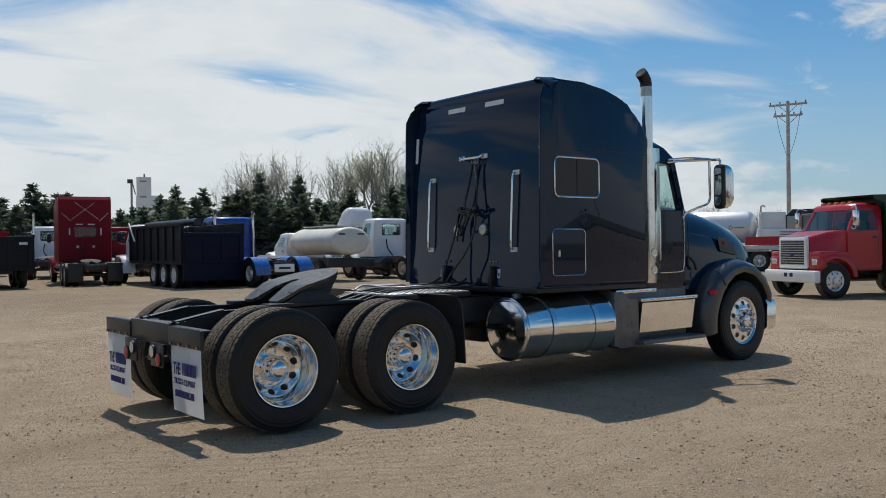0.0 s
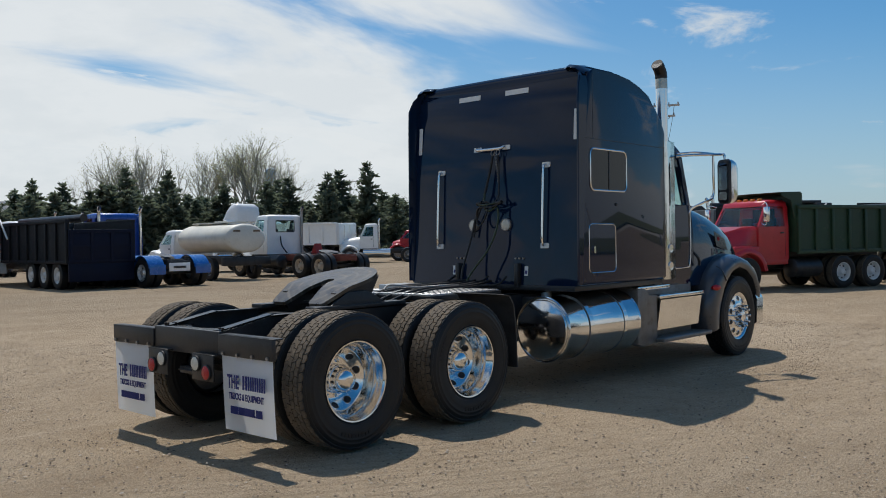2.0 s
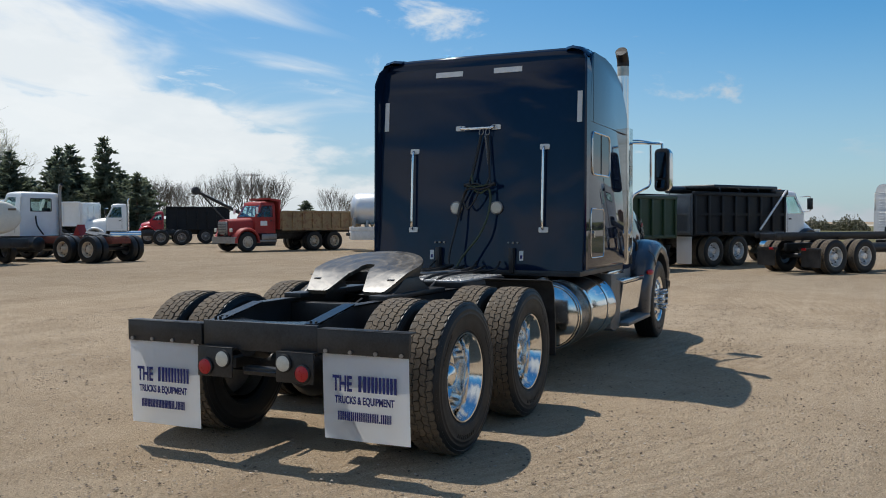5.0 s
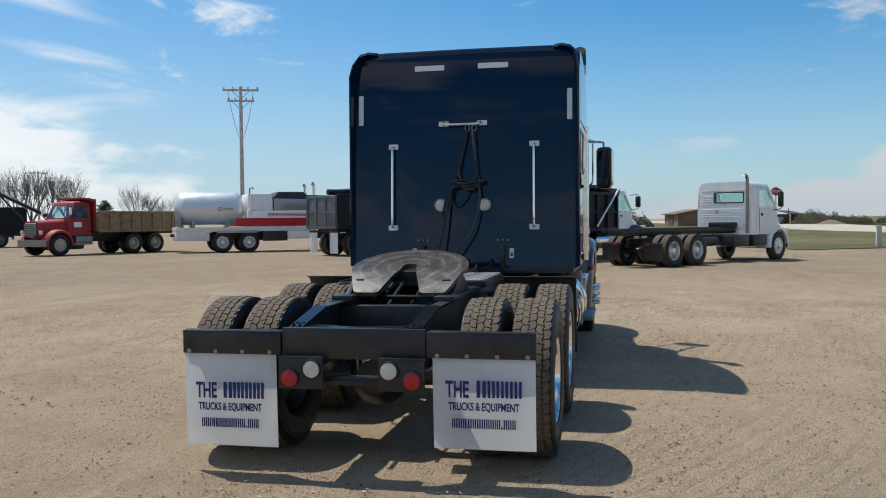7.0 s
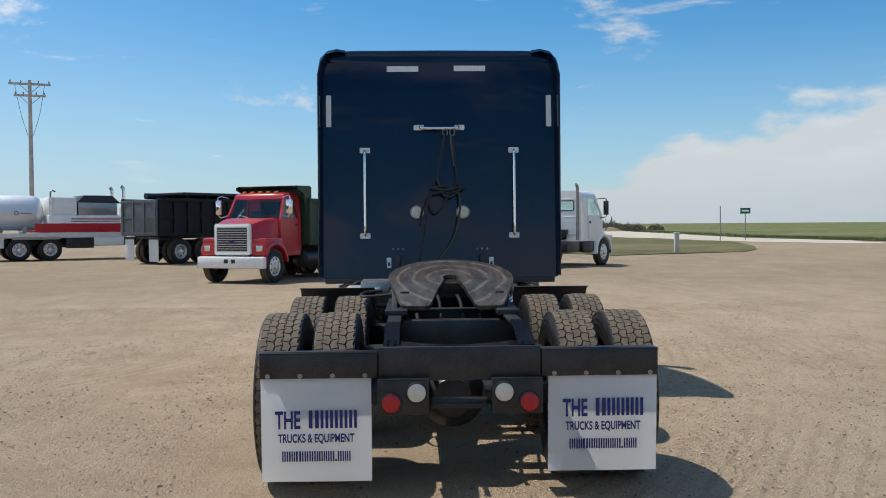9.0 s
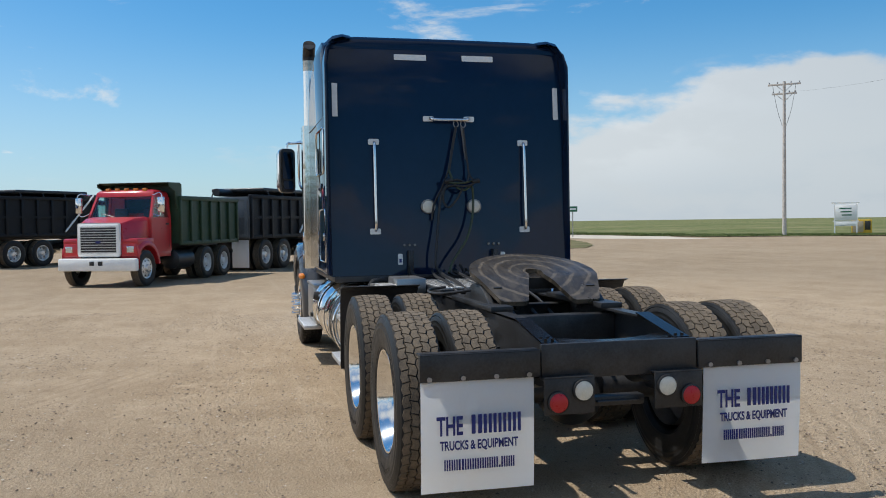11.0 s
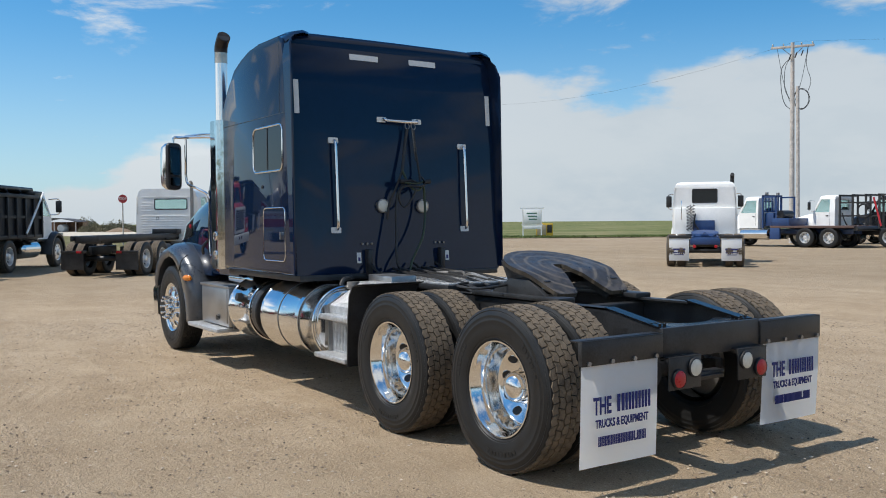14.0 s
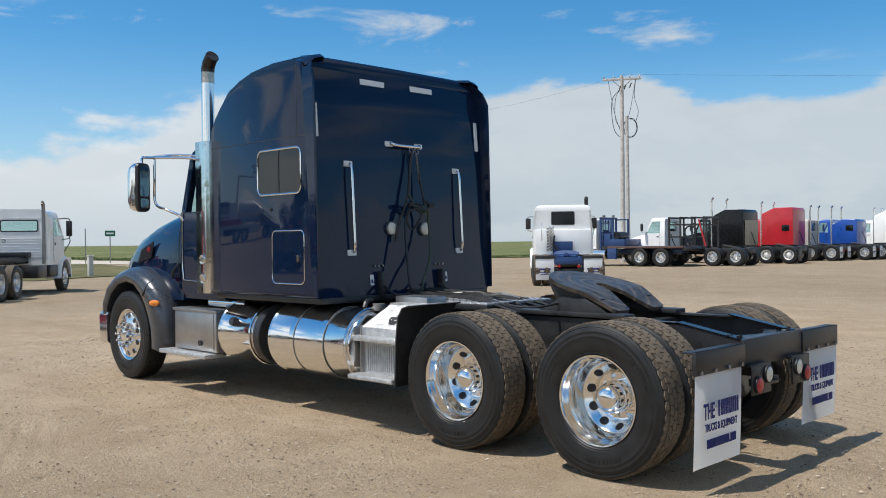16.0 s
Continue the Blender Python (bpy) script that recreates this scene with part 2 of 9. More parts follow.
RED_PAINT = surface("red_paint", (0.47, 0.016, 0.024), rough=0.32, var=0.1, scale=2, fine=25, bump=0.01, coat=0.4)
DARK_RED = surface("dark_red_paint", (0.26, 0.006, 0.014), rough=0.45, var=0.12, scale=2, fine=25, bump=0.01, coat=0.0, spec=0.2)
OLD_RED = surface("faded_red_paint", (0.34, 0.028, 0.022), rough=0.55, var=0.18, scale=3, fine=30, bump=0.03, dirt=(0.22, 0.12, 0.07), dirt_at=0.62)
BLUE_PAINT = surface("blue_paint", (0.012, 0.075, 0.36), rough=0.3, var=0.1, scale=2, fine=25, bump=0.01, coat=0.4)
DEEP_BLUE = surface("deep_blue_paint", (0.0045, 0.0080, 0.024), rough=0.55, var=0.15, scale=2, fine=25, bump=0.02, coat=0.0, spec=0.2)
FENDER_BLUE = surface("bright_blue_fender", (0.020, 0.13, 0.42), rough=0.25, var=0.06, bump=0.01, coat=0.5)
GREEN_PAINT = surface("dark_green_body", (0.0195, 0.0488, 0.0228), rough=0.5, var=0.2, scale=2, fine=20, bump=0.04, dirt=(0.10, 0.10, 0.06), dirt_at=0.66)
DUMP_BLACK = surface("black_dump_body", (0.013, 0.015, 0.018), rough=0.50, spec=0.22, var=0.25, scale=2, fine=20, bump=0.04, dirt=(0.06, 0.055, 0.05), dirt_at=0.68)
RUSTY_YELLOW = surface("rusty_yellow_body", (0.30, 0.215, 0.115), rough=0.75, var=0.2, scale=2, fine=20, bump=0.1, dirt=(0.22, 0.10, 0.05), dirt_at=0.54)
TANK_SILVER = surface("satin_tank_metal", (0.72, 0.73, 0.74), rough=0.42, metal=0.6, var=0.05, scale=1.5, fine=18, bump=0.02)
OLD_RIM = surface("old_rim", (0.52, 0.44, 0.34), rough=0.7, var=0.2, scale=9, fine=60, bump=0.1)
WHITE_RIM = surface("white_rim", (0.70, 0.69, 0.66), rough=0.5, var=0.1, bump=0.05)
TAN_TARP = surface("tan_panel", (0.45, 0.36, 0.25), rough=0.7, var=0.15, bump=0.1)
CONCRETE = surface("pale_concrete", (0.55, 0.53, 0.49), rough=0.9, var=0.1, scale=0.2, fine=2, bump=0.1)
BARN = surface("brown_siding", (0.22, 0.13, 0.08), rough=0.8, var=0.15, scale=0.4, fine=5, bump=0.1)
ROOF_DARK = surface("dark_roofing", (0.06, 0.06, 0.065), rough=0.7, var=0.2, scale=0.4, fine=5, bump=0.1)
SIGN_GREEN = surface("green_sign", (0.01, 0.12, 0.06), rough=0.5, var=0.05, bump=0)
YELLOW = surface("yellow_box", (0.60, 0.38, 0.04), rough=0.6, var=0.1, bump=0.05)
ELEVATOR = surface("white_elevator_concrete", (0.82, 0.82, 0.80), rough=0.9, var=0.08, scale=0.2, fine=1.5, bump=0.05)
PALE_BLUE = surface("pale_blue_tank", (0.28, 0.42, 0.58), rough=0.5, var=0.05, scale=0.3, fine=3, bump=0)
BARK = surface("bark", (0.13, 0.10, 0.075), rough=0.95, var=0.3, scale=3, fine=30, bump=0.5)
NEEDLES = surface("conifer_needles", (0.125, 0.142, 0.105), rough=0.85, var=0.4, scale=1.2, fine=9, bump=0, vary=0.25, spec=0.2)
BUDS = surface("spring_buds", (0.50, 0.52, 0.24), rough=0.8, var=0.25, scale=1.2, fine=9, bump=0, vary=0.15, spec=0.2)
DARK_TWIG = surface("dark_twigs", (0.115, 0.100, 0.080), rough=0.95, var=0.2, scale=2, fine=20, bump=0.2)
TWIG = surface("twigs", (0.36, 0.335, 0.285), rough=0.95, var=0.2, scale=2, fine=20, bump=0.2)
for leafy in (NEEDLES, BUDS):
    translucent(leafy, 0.4, (0.24, 0.29, 0.19) if leafy is NEEDLES else (0.46, 0.46, 0.20))
FRAME_BLUE = surface("dark_blue_frame_paint", (0.014, 0.046, 0.145), rough=0.4, var=0.15, scale=3, fine=30, bump=0.02, coat=0.2)
EVERGREEN = surface("evergreen_leaves", (0.045, 0.055, 0.032), rough=0.85, var=0.35, scale=1.0, fine=9, bump=0, spec=0.15)
SHRUB = surface("shrub_leaves", (0.17, 0.16, 0.105), rough=0.85, var=0.35, scale=1.0, fine=9, bump=0, spec=0.2)
STONE = surface("pebbles", (0.36, 0.29, 0.21), rough=0.9, var=0.6, scale=30, fine=200, bump=0.2)
sn = STONE.node_tree
geo, stone_hue = sn.nodes.new("ShaderNodeNewGeometry"), sn.nodes.new("ShaderNodeValToRGB")
stone_hue.color_ramp.elements[0].color, stone_hue.color_ramp.elements[1].color = (0.10, 0.072, 0.05, 1), (0.60, 0.51, 0.41, 1)
for at_, tone in ((0.30, (0.24, 0.18, 0.13, 1)), (0.75, (0.40, 0.32, 0.235, 1))):
    stone_hue.color_ramp.elements.new(at_).color = tone
link(sn, geo.outputs["Random Per Island"], stone_hue.inputs[0])
link(sn, stone_hue.outputs[0], sn.nodes["Principled BSDF"].inputs["Base Color"])
EARTH = surface("bare_earth", (0.20, 0.14, 0.09), rough=0.95, var=0.25, scale=0.8, fine=6, bump=0.4)


def gravel_material():
    """Packed sandy gravel with stones, worn pale lanes and curved wheel tracks."""
    m = bpy.data.materials.new("packed_gravel")
    m.use_nodes = True
    nt = m.node_tree
    b = nt.nodes["Principled BSDF"]
    tc = nt.nodes.new("ShaderNodeTexCoord")
    vec = tc.outputs["Object"]

    def noise_at(scale, detail=6, rough=0.6, stretch=None, turn=0):
        n = node(nt, "ShaderNodeTexNoise", Scale=scale, Detail=detail, Roughness=rough)
        if stretch:
            mp = nt.nodes.new("ShaderNodeMapping")
            mp.inputs["Rotation"].default_value[2] = radians(turn)
            mp.inputs["Scale"].default_value = stretch
            link(nt, vec, mp.inputs[0])
            link(nt, mp.outputs[0], n.inputs["Vector"])
        else:
            link(nt, vec, n.inputs["Vector"])
        return n.outputs[0]

    broad, middle, fine, grain = noise_at(0.16), noise_at(0.9, 8, 0.6), noise_at(15, 8, 0.7), noise_at(85, 6, 0.8)
    lanes = noise_at(0.5, 6, 0.6, (0.16, 1.6, 1.0), 30)
    ruts = noise_at(1.1, 5, 0.65, (0.05, 2.2, 1.0), -24)
    col = blend(nt, ramp(nt, middle, 0.30, 0.70), (0.300, 0.228, 0.156), (0.372, 0.292, 0.208))
    col = blend(nt, ramp(nt, broad, 0.40, 0.66, 0.0, 0.5), col, (0.415, 0.335, 0.248))
    col = blend(nt, ramp(nt, lanes, 0.50, 0.72, 0.0, 0.42), col, (0.245, 0.184, 0.126))
    col = blend(nt, ramp(nt, ruts, 0.54, 0.72, 0.0, 0.42), col, (0.430, 0.352, 0.266))
    col = blend(nt, ramp(nt, fine, 0.50, 0.66, 0.0, 0.30), col, (0.250, 0.190, 0.132))
    col = blend(nt, ramp(nt, grain, 0.54, 0.66, 0.0, 0.70), col, (0.54, 0.455, 0.35))
    col = blend(nt, ramp(nt, grain, 0.36, 0.47, 0.74, 0.0), col, (0.145, 0.108, 0.076))
    # loose granular drifts thrown up between the driven lines
    drift = ramp(nt, noise_at(0.42, 6, 0.62, (0.55, 1.5, 1.0), 12), 0.50, 0.66)
    speck = noise_at(42, 3, 0.6)
    col = blend(nt, maths(nt, "MULTIPLY", ramp(nt, speck, 0.575, 0.63), maths(nt, "ADD", maths(nt, "MULTIPLY", drift, 0.5), 0.10)), col, (0.155, 0.117, 0.083))
    col = blend(nt, maths(nt, "MULTIPLY", ramp(nt, speck, 0.35, 0.40, 1.0, 0.0), maths(nt, "ADD", maths(nt, "MULTIPLY", drift, 0.45), 0.15)), col, (0.52, 0.45, 0.36))
    col = blend(nt, maths(nt, "MULTIPLY", drift, 0.20), col, (0.25, 0.185, 0.125))
    rings = nt.nodes.new("ShaderNodeMapping")
    rings.inputs["Location"].default_value = (-9.5, -13.5, 0)
    link(nt, vec, rings.inputs[0])
    tracks = node(nt, "ShaderNodeTexWave", Scale=1.9, Distortion=3.5, Detail=4.0)
    tracks.wave_type, tracks.rings_direction = "RINGS", "Z"
    link(nt, rings.outputs[0], tracks.inputs["Vector"])
    there = ramp(nt, noise_at(0.22, 3, 0.5), 0.53, 0.62, 0.0, 0.26)
    groove = maths(nt, "MULTIPLY", ramp(nt, tracks.outputs[1], 0.66, 0.90), there)
    col = blend(nt, groove, col, (0.22, 0.165, 0.112))
    blotch = noise_at(2.6, 8, 0.68)
    col = blend(nt, ramp(nt, blotch, 0.54, 0.68, 0.0, 0.28), col, (0.455, 0.375, 0.280))
    col = blend(nt, ramp(nt, blotch, 0.34, 0.46, 0.26, 0.0), col, (0.215, 0.160, 0.108))
    vor = node(nt, "ShaderNodeTexVoronoi", Scale=34.0)
    link(nt, vec, vor.inputs["Vector"])
    pebble = ramp(nt, vor.outputs["Distance"], 0.10, 0.26, 1.0, 0.0)
    col = blend(nt, maths(nt, "MULTIPLY", pebble, 0.22), col, (0.42, 0.36, 0.29))
    warm = nt.nodes.new("ShaderNodeMix")
    warm.data_type, warm.blend_type = "RGBA", "MULTIPLY"
    warm.inputs[0].default_value = 1.0
    link(nt, col, warm.inputs[6])
    warm.inputs[7].default_value = (1.42, 1.375, 1.295, 1)
    # gravel colour darkened and greyed with distance from the truck
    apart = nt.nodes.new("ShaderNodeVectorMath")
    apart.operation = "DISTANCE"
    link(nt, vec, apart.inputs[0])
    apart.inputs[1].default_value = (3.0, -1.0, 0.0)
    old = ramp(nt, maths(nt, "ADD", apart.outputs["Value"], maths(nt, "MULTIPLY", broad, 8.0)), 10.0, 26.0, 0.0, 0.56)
    far_tone = nt.nodes.new("ShaderNodeMix")
    far_tone.data_type, far_tone.blend_type = "RGBA", "MULTIPLY"
    link(nt, old, far_tone.inputs[0])
    link(nt, warm.outputs[2], far_tone.inputs[6])
    far_tone.inputs[7].default_value = (0.50, 0.515, 0.52, 1)
    link(nt, far_tone.outputs[2], b.inputs["Base Color"])
    b.inputs["Roughness"].default_value = 0.95
    b.inputs["Specular IOR Level"].default_value = 0.15
    hsum = maths(nt, "ADD", maths(nt, "MULTIPLY", fine, 0.45), maths(nt, "MULTIPLY", grain, 0.4))
    hsum = maths(nt, "ADD", hsum, maths(nt, "MULTIPLY", pebble, 0.35))
    hsum = maths(nt, "ADD", hsum, maths(nt, "MULTIPLY", speck, 0.5))
    hsum = maths(nt, "ADD", hsum, maths(nt, "MULTIPLY", ruts, 0.5))
    hsum = maths(nt, "ADD", hsum, maths(nt, "MULTIPLY", groove, -0.3))
    hsum = maths(nt, "ADD", hsum, maths(nt, "MULTIPLY", blotch, 0.5))
    bp = node(nt, "ShaderNodeBump", Strength=1.0, Distance=0.05)
    link(nt, hsum, bp.inputs["Height"])
    link(nt, bp.outputs[0], b.inputs["Normal"])
    return m


def grass_material(name, lo, hi, dry):
    m = bpy.data.materials.new(name)
    m.use_nodes = True
    nt = m.node_tree
    b = nt.nodes["Principled BSDF"]
    tc = nt.nodes.new("ShaderNodeTexCoord")
    outs = []
    for s in (0.05, 0.5, 4.0):
        n = node(nt, "ShaderNodeTexNoise", Scale=s, Detail=7, Roughness=0.65)
        link(nt, tc.outputs["Object"], n.inputs["Vector"])
        outs.append(n.outputs[0])
    col = blend(nt, ramp(nt, outs[1], 0.35, 0.65), lo, hi)
    col = blend(nt, ramp(nt, outs[0], 0.45, 0.65, 0.0, 0.6), col, dry)
    col = blend(nt, ramp(nt, outs[2], 0.45, 0.75, 0.0, 0.5), col, tuple(c * 0.5 for c in lo))
    link(nt, col, b.inputs["Base Color"])
    b.inputs["Roughness"].default_value = 0.95
    b.inputs["Specular IOR Level"].default_value = 0.1
    bp = node(nt, "ShaderNodeBump", Strength=0.8, Distance=0.1)
    link(nt, outs[2], bp.inputs["Height"])
    link(nt, bp.outputs[0], b.inputs["Normal"])
    return m


GRAVEL = gravel_material()
ROAD = surface("pale_dirt_road", (0.50, 0.445, 0.365), rough=0.95, var=0.15, scale=0.3, fine=6, bump=0.1, spec=0.1)
FIELD = grass_material("field_grass", (0.075, 0.095, 0.032), (0.185, 0.200, 0.080), (0.28, 0.24, 0.135))
LAWN = grass_material("verge_grass", (0.095, 0.098, 0.042), (0.165, 0.150, 0.074), (0.23, 0.19, 0.11))
GRASS_BLADE = surface("grass_blades", (0.125, 0.16, 0.06), rough=0.9, var=0.4, scale=0.6, fine=5, bump=0, spec=0.1)


# ---- mesh helpers ----
def finish(bm, name, mats, sharp=38):
    me = bpy.data.meshes.new(name)
    bmesh.ops.recalc_face_normals(bm, faces=bm.faces)
    bm.to_mesh(me)
    bm.free()
    for mt in (mats if isinstance(mats, (list, tuple)) else [mats]):
        me.materials.append(mt)
    me.shade_smooth()
    me.set_sharp_from_angle(angle=radians(sharp))
    return me


def part(name, bm, material, parent, label="", at=None, sharp=38):
    """Links a bmesh (or a finished mesh) as one mesh object under a thing or a part."""
    me = bm if isinstance(bm, bpy.types.Mesh) else finish(bm, name, material, sharp)
    ob = new(name, me)
    ob.parent = parent
    if at is not None:
        ob.matrix_basis = at
    if label:
        tagged(ob, label)
    return ob


def thing(name, m, label, category, group=""):
    ob = new(name)
    ob.empty_display_size = 0.3
    ob.matrix_basis = m
    return tagged(ob, label, category, group)


def B():
    return bmesh.new()


def box(bm, x0, x1, y0, y1, z0, z1, bev=0.0, m=None, seg=2):
    mm = Matrix.Translation(((x0 + x1) / 2, (y0 + y1) / 2, (z0 + z1) / 2)) @ Matrix.Diagonal((abs(x1 - x0), abs(y1 - y0), abs(z1 - z0), 1))
    if m is not None:
        mm = m @ mm
    r = bmesh.ops.create_cube(bm, size=1, matrix=mm)
    if bev:
        es = list({e for v in r["verts"] for e in v.link_edges})
        bmesh.ops.bevel(bm, geom=es, offset=bev, segments=seg, affect="EDGES", profile=0.5)
    return bm


def cyl(bm, p0, p1, r0, r1=None, seg=20, caps=True):
    p0, p1 = Vector(p0), Vector(p1)
    d = p1 - p0
    m = Matrix.Translation((p0 + p1) / 2) @ d.to_track_quat("Z", "Y").to_matrix().to_4x4()
    bmesh.ops.create_cone(bm, cap_ends=caps, segments=seg, radius1=r0, radius2=r0 if r1 is None else r1, depth=d.length, matrix=m)
    return bm


def smooth_path(pts, n=6):
    """A smooth line through the points."""
    pts = [Vector(p) for p in pts]
    out = []
    for i in range(len(pts) - 1):
        p0, p1, p2, p3 = pts[max(i - 1, 0)], pts[i], pts[i + 1], pts[min(i + 2, len(pts) - 1)]
        for k in range(n):
            t = k / n
            out.append(0.5 * (2 * p1 + (p2 - p0) * t + (2 * p0 - 5 * p1 + 4 * p2 - p3) * t * t + (3 * p1 - p0 - 3 * p2 + p3) * t ** 3))
    return out + [pts[-1]]


def sweep(bm, pts, r, seg=8, n=5, smooth=True):
    line = smooth_path(pts, n) if smooth else [Vector(p) for p in pts]
    rad = r if callable(r) else (lambda t: r)
    rings, up = [], None
    for i, p in enumerate(line):
        d = (line[min(i + 1, len(line) - 1)] - line[max(i - 1, 0)]).normalized()
        if up is None:
            up = d.orthogonal().normalized()
        up = (up - d * up.dot(d)).normalized()
        side = d.cross(up)
        rr = rad(i / max(1, len(line) - 1))
        rings.append([bm.verts.new(p + (up * math.cos(a) + side * math.sin(a)) * rr) for a in (2 * math.pi * k / seg for k in range(seg))])
    for a, b in zip(rings, rings[1:]):
        for k in range(seg):
            bm.faces.new((a[k], a[(k + 1) % seg], b[(k + 1) % seg], b[k]))
    bm.faces.new(rings[0][::-1]), bm.faces.new(rings[-1])
    return bm


def lathe(bm, prof, seg=32, close=False, m=None):
    """Turns (radius, y) round the y axis."""
    rings = []
    for r, y in prof:
        if r < 1e-5:
            rings.append([bm.verts.new((0, y, 0))])
        else:
            rings.append([bm.verts.new((r * math.cos(a), y, r * math.sin(a))) for a in (2 * math.pi * k / seg for k in range(seg))])
    if close:
        rings.append(rings[0])
    for a, b in zip(rings, rings[1:]):
        for k in range(seg):
            k2 = (k + 1) % seg
            if len(a) == 1 and len(b) == 1:
                continue
            if len(a) == 1:
                bm.faces.new((a[0], b[k2], b[k]))
            elif len(b) == 1:
                bm.faces.new((a[k], a[k2], b[0]))
            else:
                bm.faces.new((a[k], a[k2], b[k2], b[k]))
    if m is not None:
        bmesh.ops.transform(bm, matrix=m, verts=bm.verts)
    return bm


def prism(bm, poly, y0, y1, bev=0.0, seg=2):
    """A side outline in x and z, drawn out from y0 to y1."""
    a = [bm.verts.new((x, y0, z)) for x, z in poly]
    b = [bm.verts.new((x, y1, z)) for x, z in poly]
    n = len(poly)
    fs = [bm.faces.new(a), bm.faces.new(b[::-1])]
    for i in range(n):
        fs.append(bm.faces.new((a[i], b[i], b[(i + 1) % n], a[(i + 1) % n])))
    if bev:
        es = [e for f in fs[:2] for e in f.edges]
        bmesh.ops.bevel(bm, geom=es, offset=bev, segments=seg, affect="EDGES", profile=0.5)
    return bm


def loft(bm, rings, caps=True, closed=True):
    rows = [[bm.verts.new(p) for p in ring] for ring in rings]
    for a, b in zip(rows, rows[1:]):
        n = len(a)
        for k in range(n if closed else n - 1):
            k2 = (k + 1) % n
            bm.faces.new((a[k], a[k2], b[k2], b[k]))
    if caps and closed:
        bm.faces.new(rows[0][::-1]), bm.faces.new(rows[-1])
    return bm


def rrect(u0, u1, v0, v1, r, n=5):
    pts = []
    for cu, cv, a0 in ((u1 - r, v1 - r, 0), (u0 + r, v1 - r, 90), (u0 + r, v0 + r, 180), (u1 - r, v0 + r, 270)):
        for k in range(n + 1):
            a = radians(a0 + 90 * k / n)
            pts.append((cu + r * math.cos(a), cv + r * math.sin(a)))
    return pts


def rim_frame(bm, u0, u1, v0, v1, r, width, depth, place):
    """A rounded frame of that width; place(u, v, w) gives the point w proud of the surface."""
    outer, inner = rrect(u0, u1, v0, v1, r), rrect(u0 + width, u1 - width, v0 + width, v1 - width, max(0.004, r - width))
    rings = [[place(u, v, w) for u, v in pts] for pts, w in ((outer, -0.004), (outer, depth * 0.6), ([((a[0] + b[0]) / 2, (a[1] + b[1]) / 2) for a, b in zip(outer, inner)], depth), (inner, depth * 0.6), (inner, -0.004))]
    return loft(bm, rings, caps=False)


def panel(bm, u0, u1, v0, v1, r, w0, w1, place):
    pts = rrect(u0, u1, v0, v1, r)
    return loft(bm, [[place(u, v, w) for u, v in pts] for w in (w0, w1)])


def solid(bm, pts, thick):
    """A flat polygon given the thickness along its normal."""
    pts = [Vector(p) for p in pts]
    n = (pts[1] - pts[0]).cross(pts[2] - pts[0]).normalized() * thick
    return loft(bm, [pts, [p + n for p in pts]])


def ground_height(x, y):
    """The yard rises slightly toward the parked row."""
    t = min(1, max(0, (-y - 22) / 26))
    return 0.10 * t * t * (3 - 2 * t)


def stand(x, y, heading, dz=0.0):
    return pose(x, y, ground_height(x, y) + dz, 0, 0, heading)


# ---- the ground ----
def make_ground():
    n = 190
    u = np.linspace(-6.2, 6.2, n)
    xs, ys = 4.0 + 7.0 * np.sinh(u), 7.0 * np.sinh(u)
    verts = []
    for y in ys:
        for x in xs:
            z = ground_height(x, y)
            d = math.hypot(x - 3, y)
            if d < 60:
                z += 0.012 * noise.noise((x * 0.5, y * 0.5, 0.0)) + 0.006 * noise.noise((x * 1.7, y * 1.7, 3.0))
            verts.append((x, y, z - 0.006))
    faces = [(j * n + i, j * n + i + 1, (j + 1) * n + i + 1, (j + 1) * n + i) for j in range(n - 1) for i in range(n - 1)]
    me = bpy.data.meshes.new("ground")
    me.from_pydata(verts, [], faces)
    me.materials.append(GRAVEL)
    me.shade_smooth()
    return tagged(new("ground", me), "packed sandy gravel yard with wheel tracks and loose stones", "ground", kind="structure")


make_ground()


def flat_patch(name, outline, material, label, lift, category="grass"):
    """A gently uneven patch of turf inside an outline of corners."""
    bm = B()
    f = bm.faces.new([bm.verts.new((x, y, 0)) for x, y in outline])
    bmesh.ops.triangulate(bm, faces=[f])
    bmesh.ops.subdivide_edges(bm, edges=bm.edges, cuts=5, use_grid_fill=True)
    for v in bm.verts:
        v.co.z = ground_height(v.co.x, v.co.y) + lift + 0.03 * noise.noise((v.co.x * 0.3, v.co.y * 0.3, 5.0))
    return tagged(new(name, finish(bm, name, material)), label, category, kind="structure")


flat_patch("field", [(2600, -150), (700, -62), (190, -42), (84, -33.5), (62, -36.5), (53, -47), (44, -62), (36, -90), (22, -200), (0, -2600), (2600, -2600)], FIELD, "wide flat green spring field beyond the road", 0.06)
flat_patch("road", [(56, -33.5), (60, -29.6), (67, -26.9), (80, -25.2), (98, -22.3), (160, -16), (420, -2), (420, -50), (190, -41), (121, -36.5), (84, -33.0), (66, -35)], ROAD, "pale dirt road along the field", 0.020, "road")
flat_patch("lawn", [(38.5, -9.6), (42.5, -17.6), (47, -20), (54, -22.5), (67, -25.8), (80, -24.2), (98, -21.3), (160, -15), (420, -1), (420, 10), (80, 4), (52, -2)], LAWN, "dry mown grass verge between yard and road", 0.028)


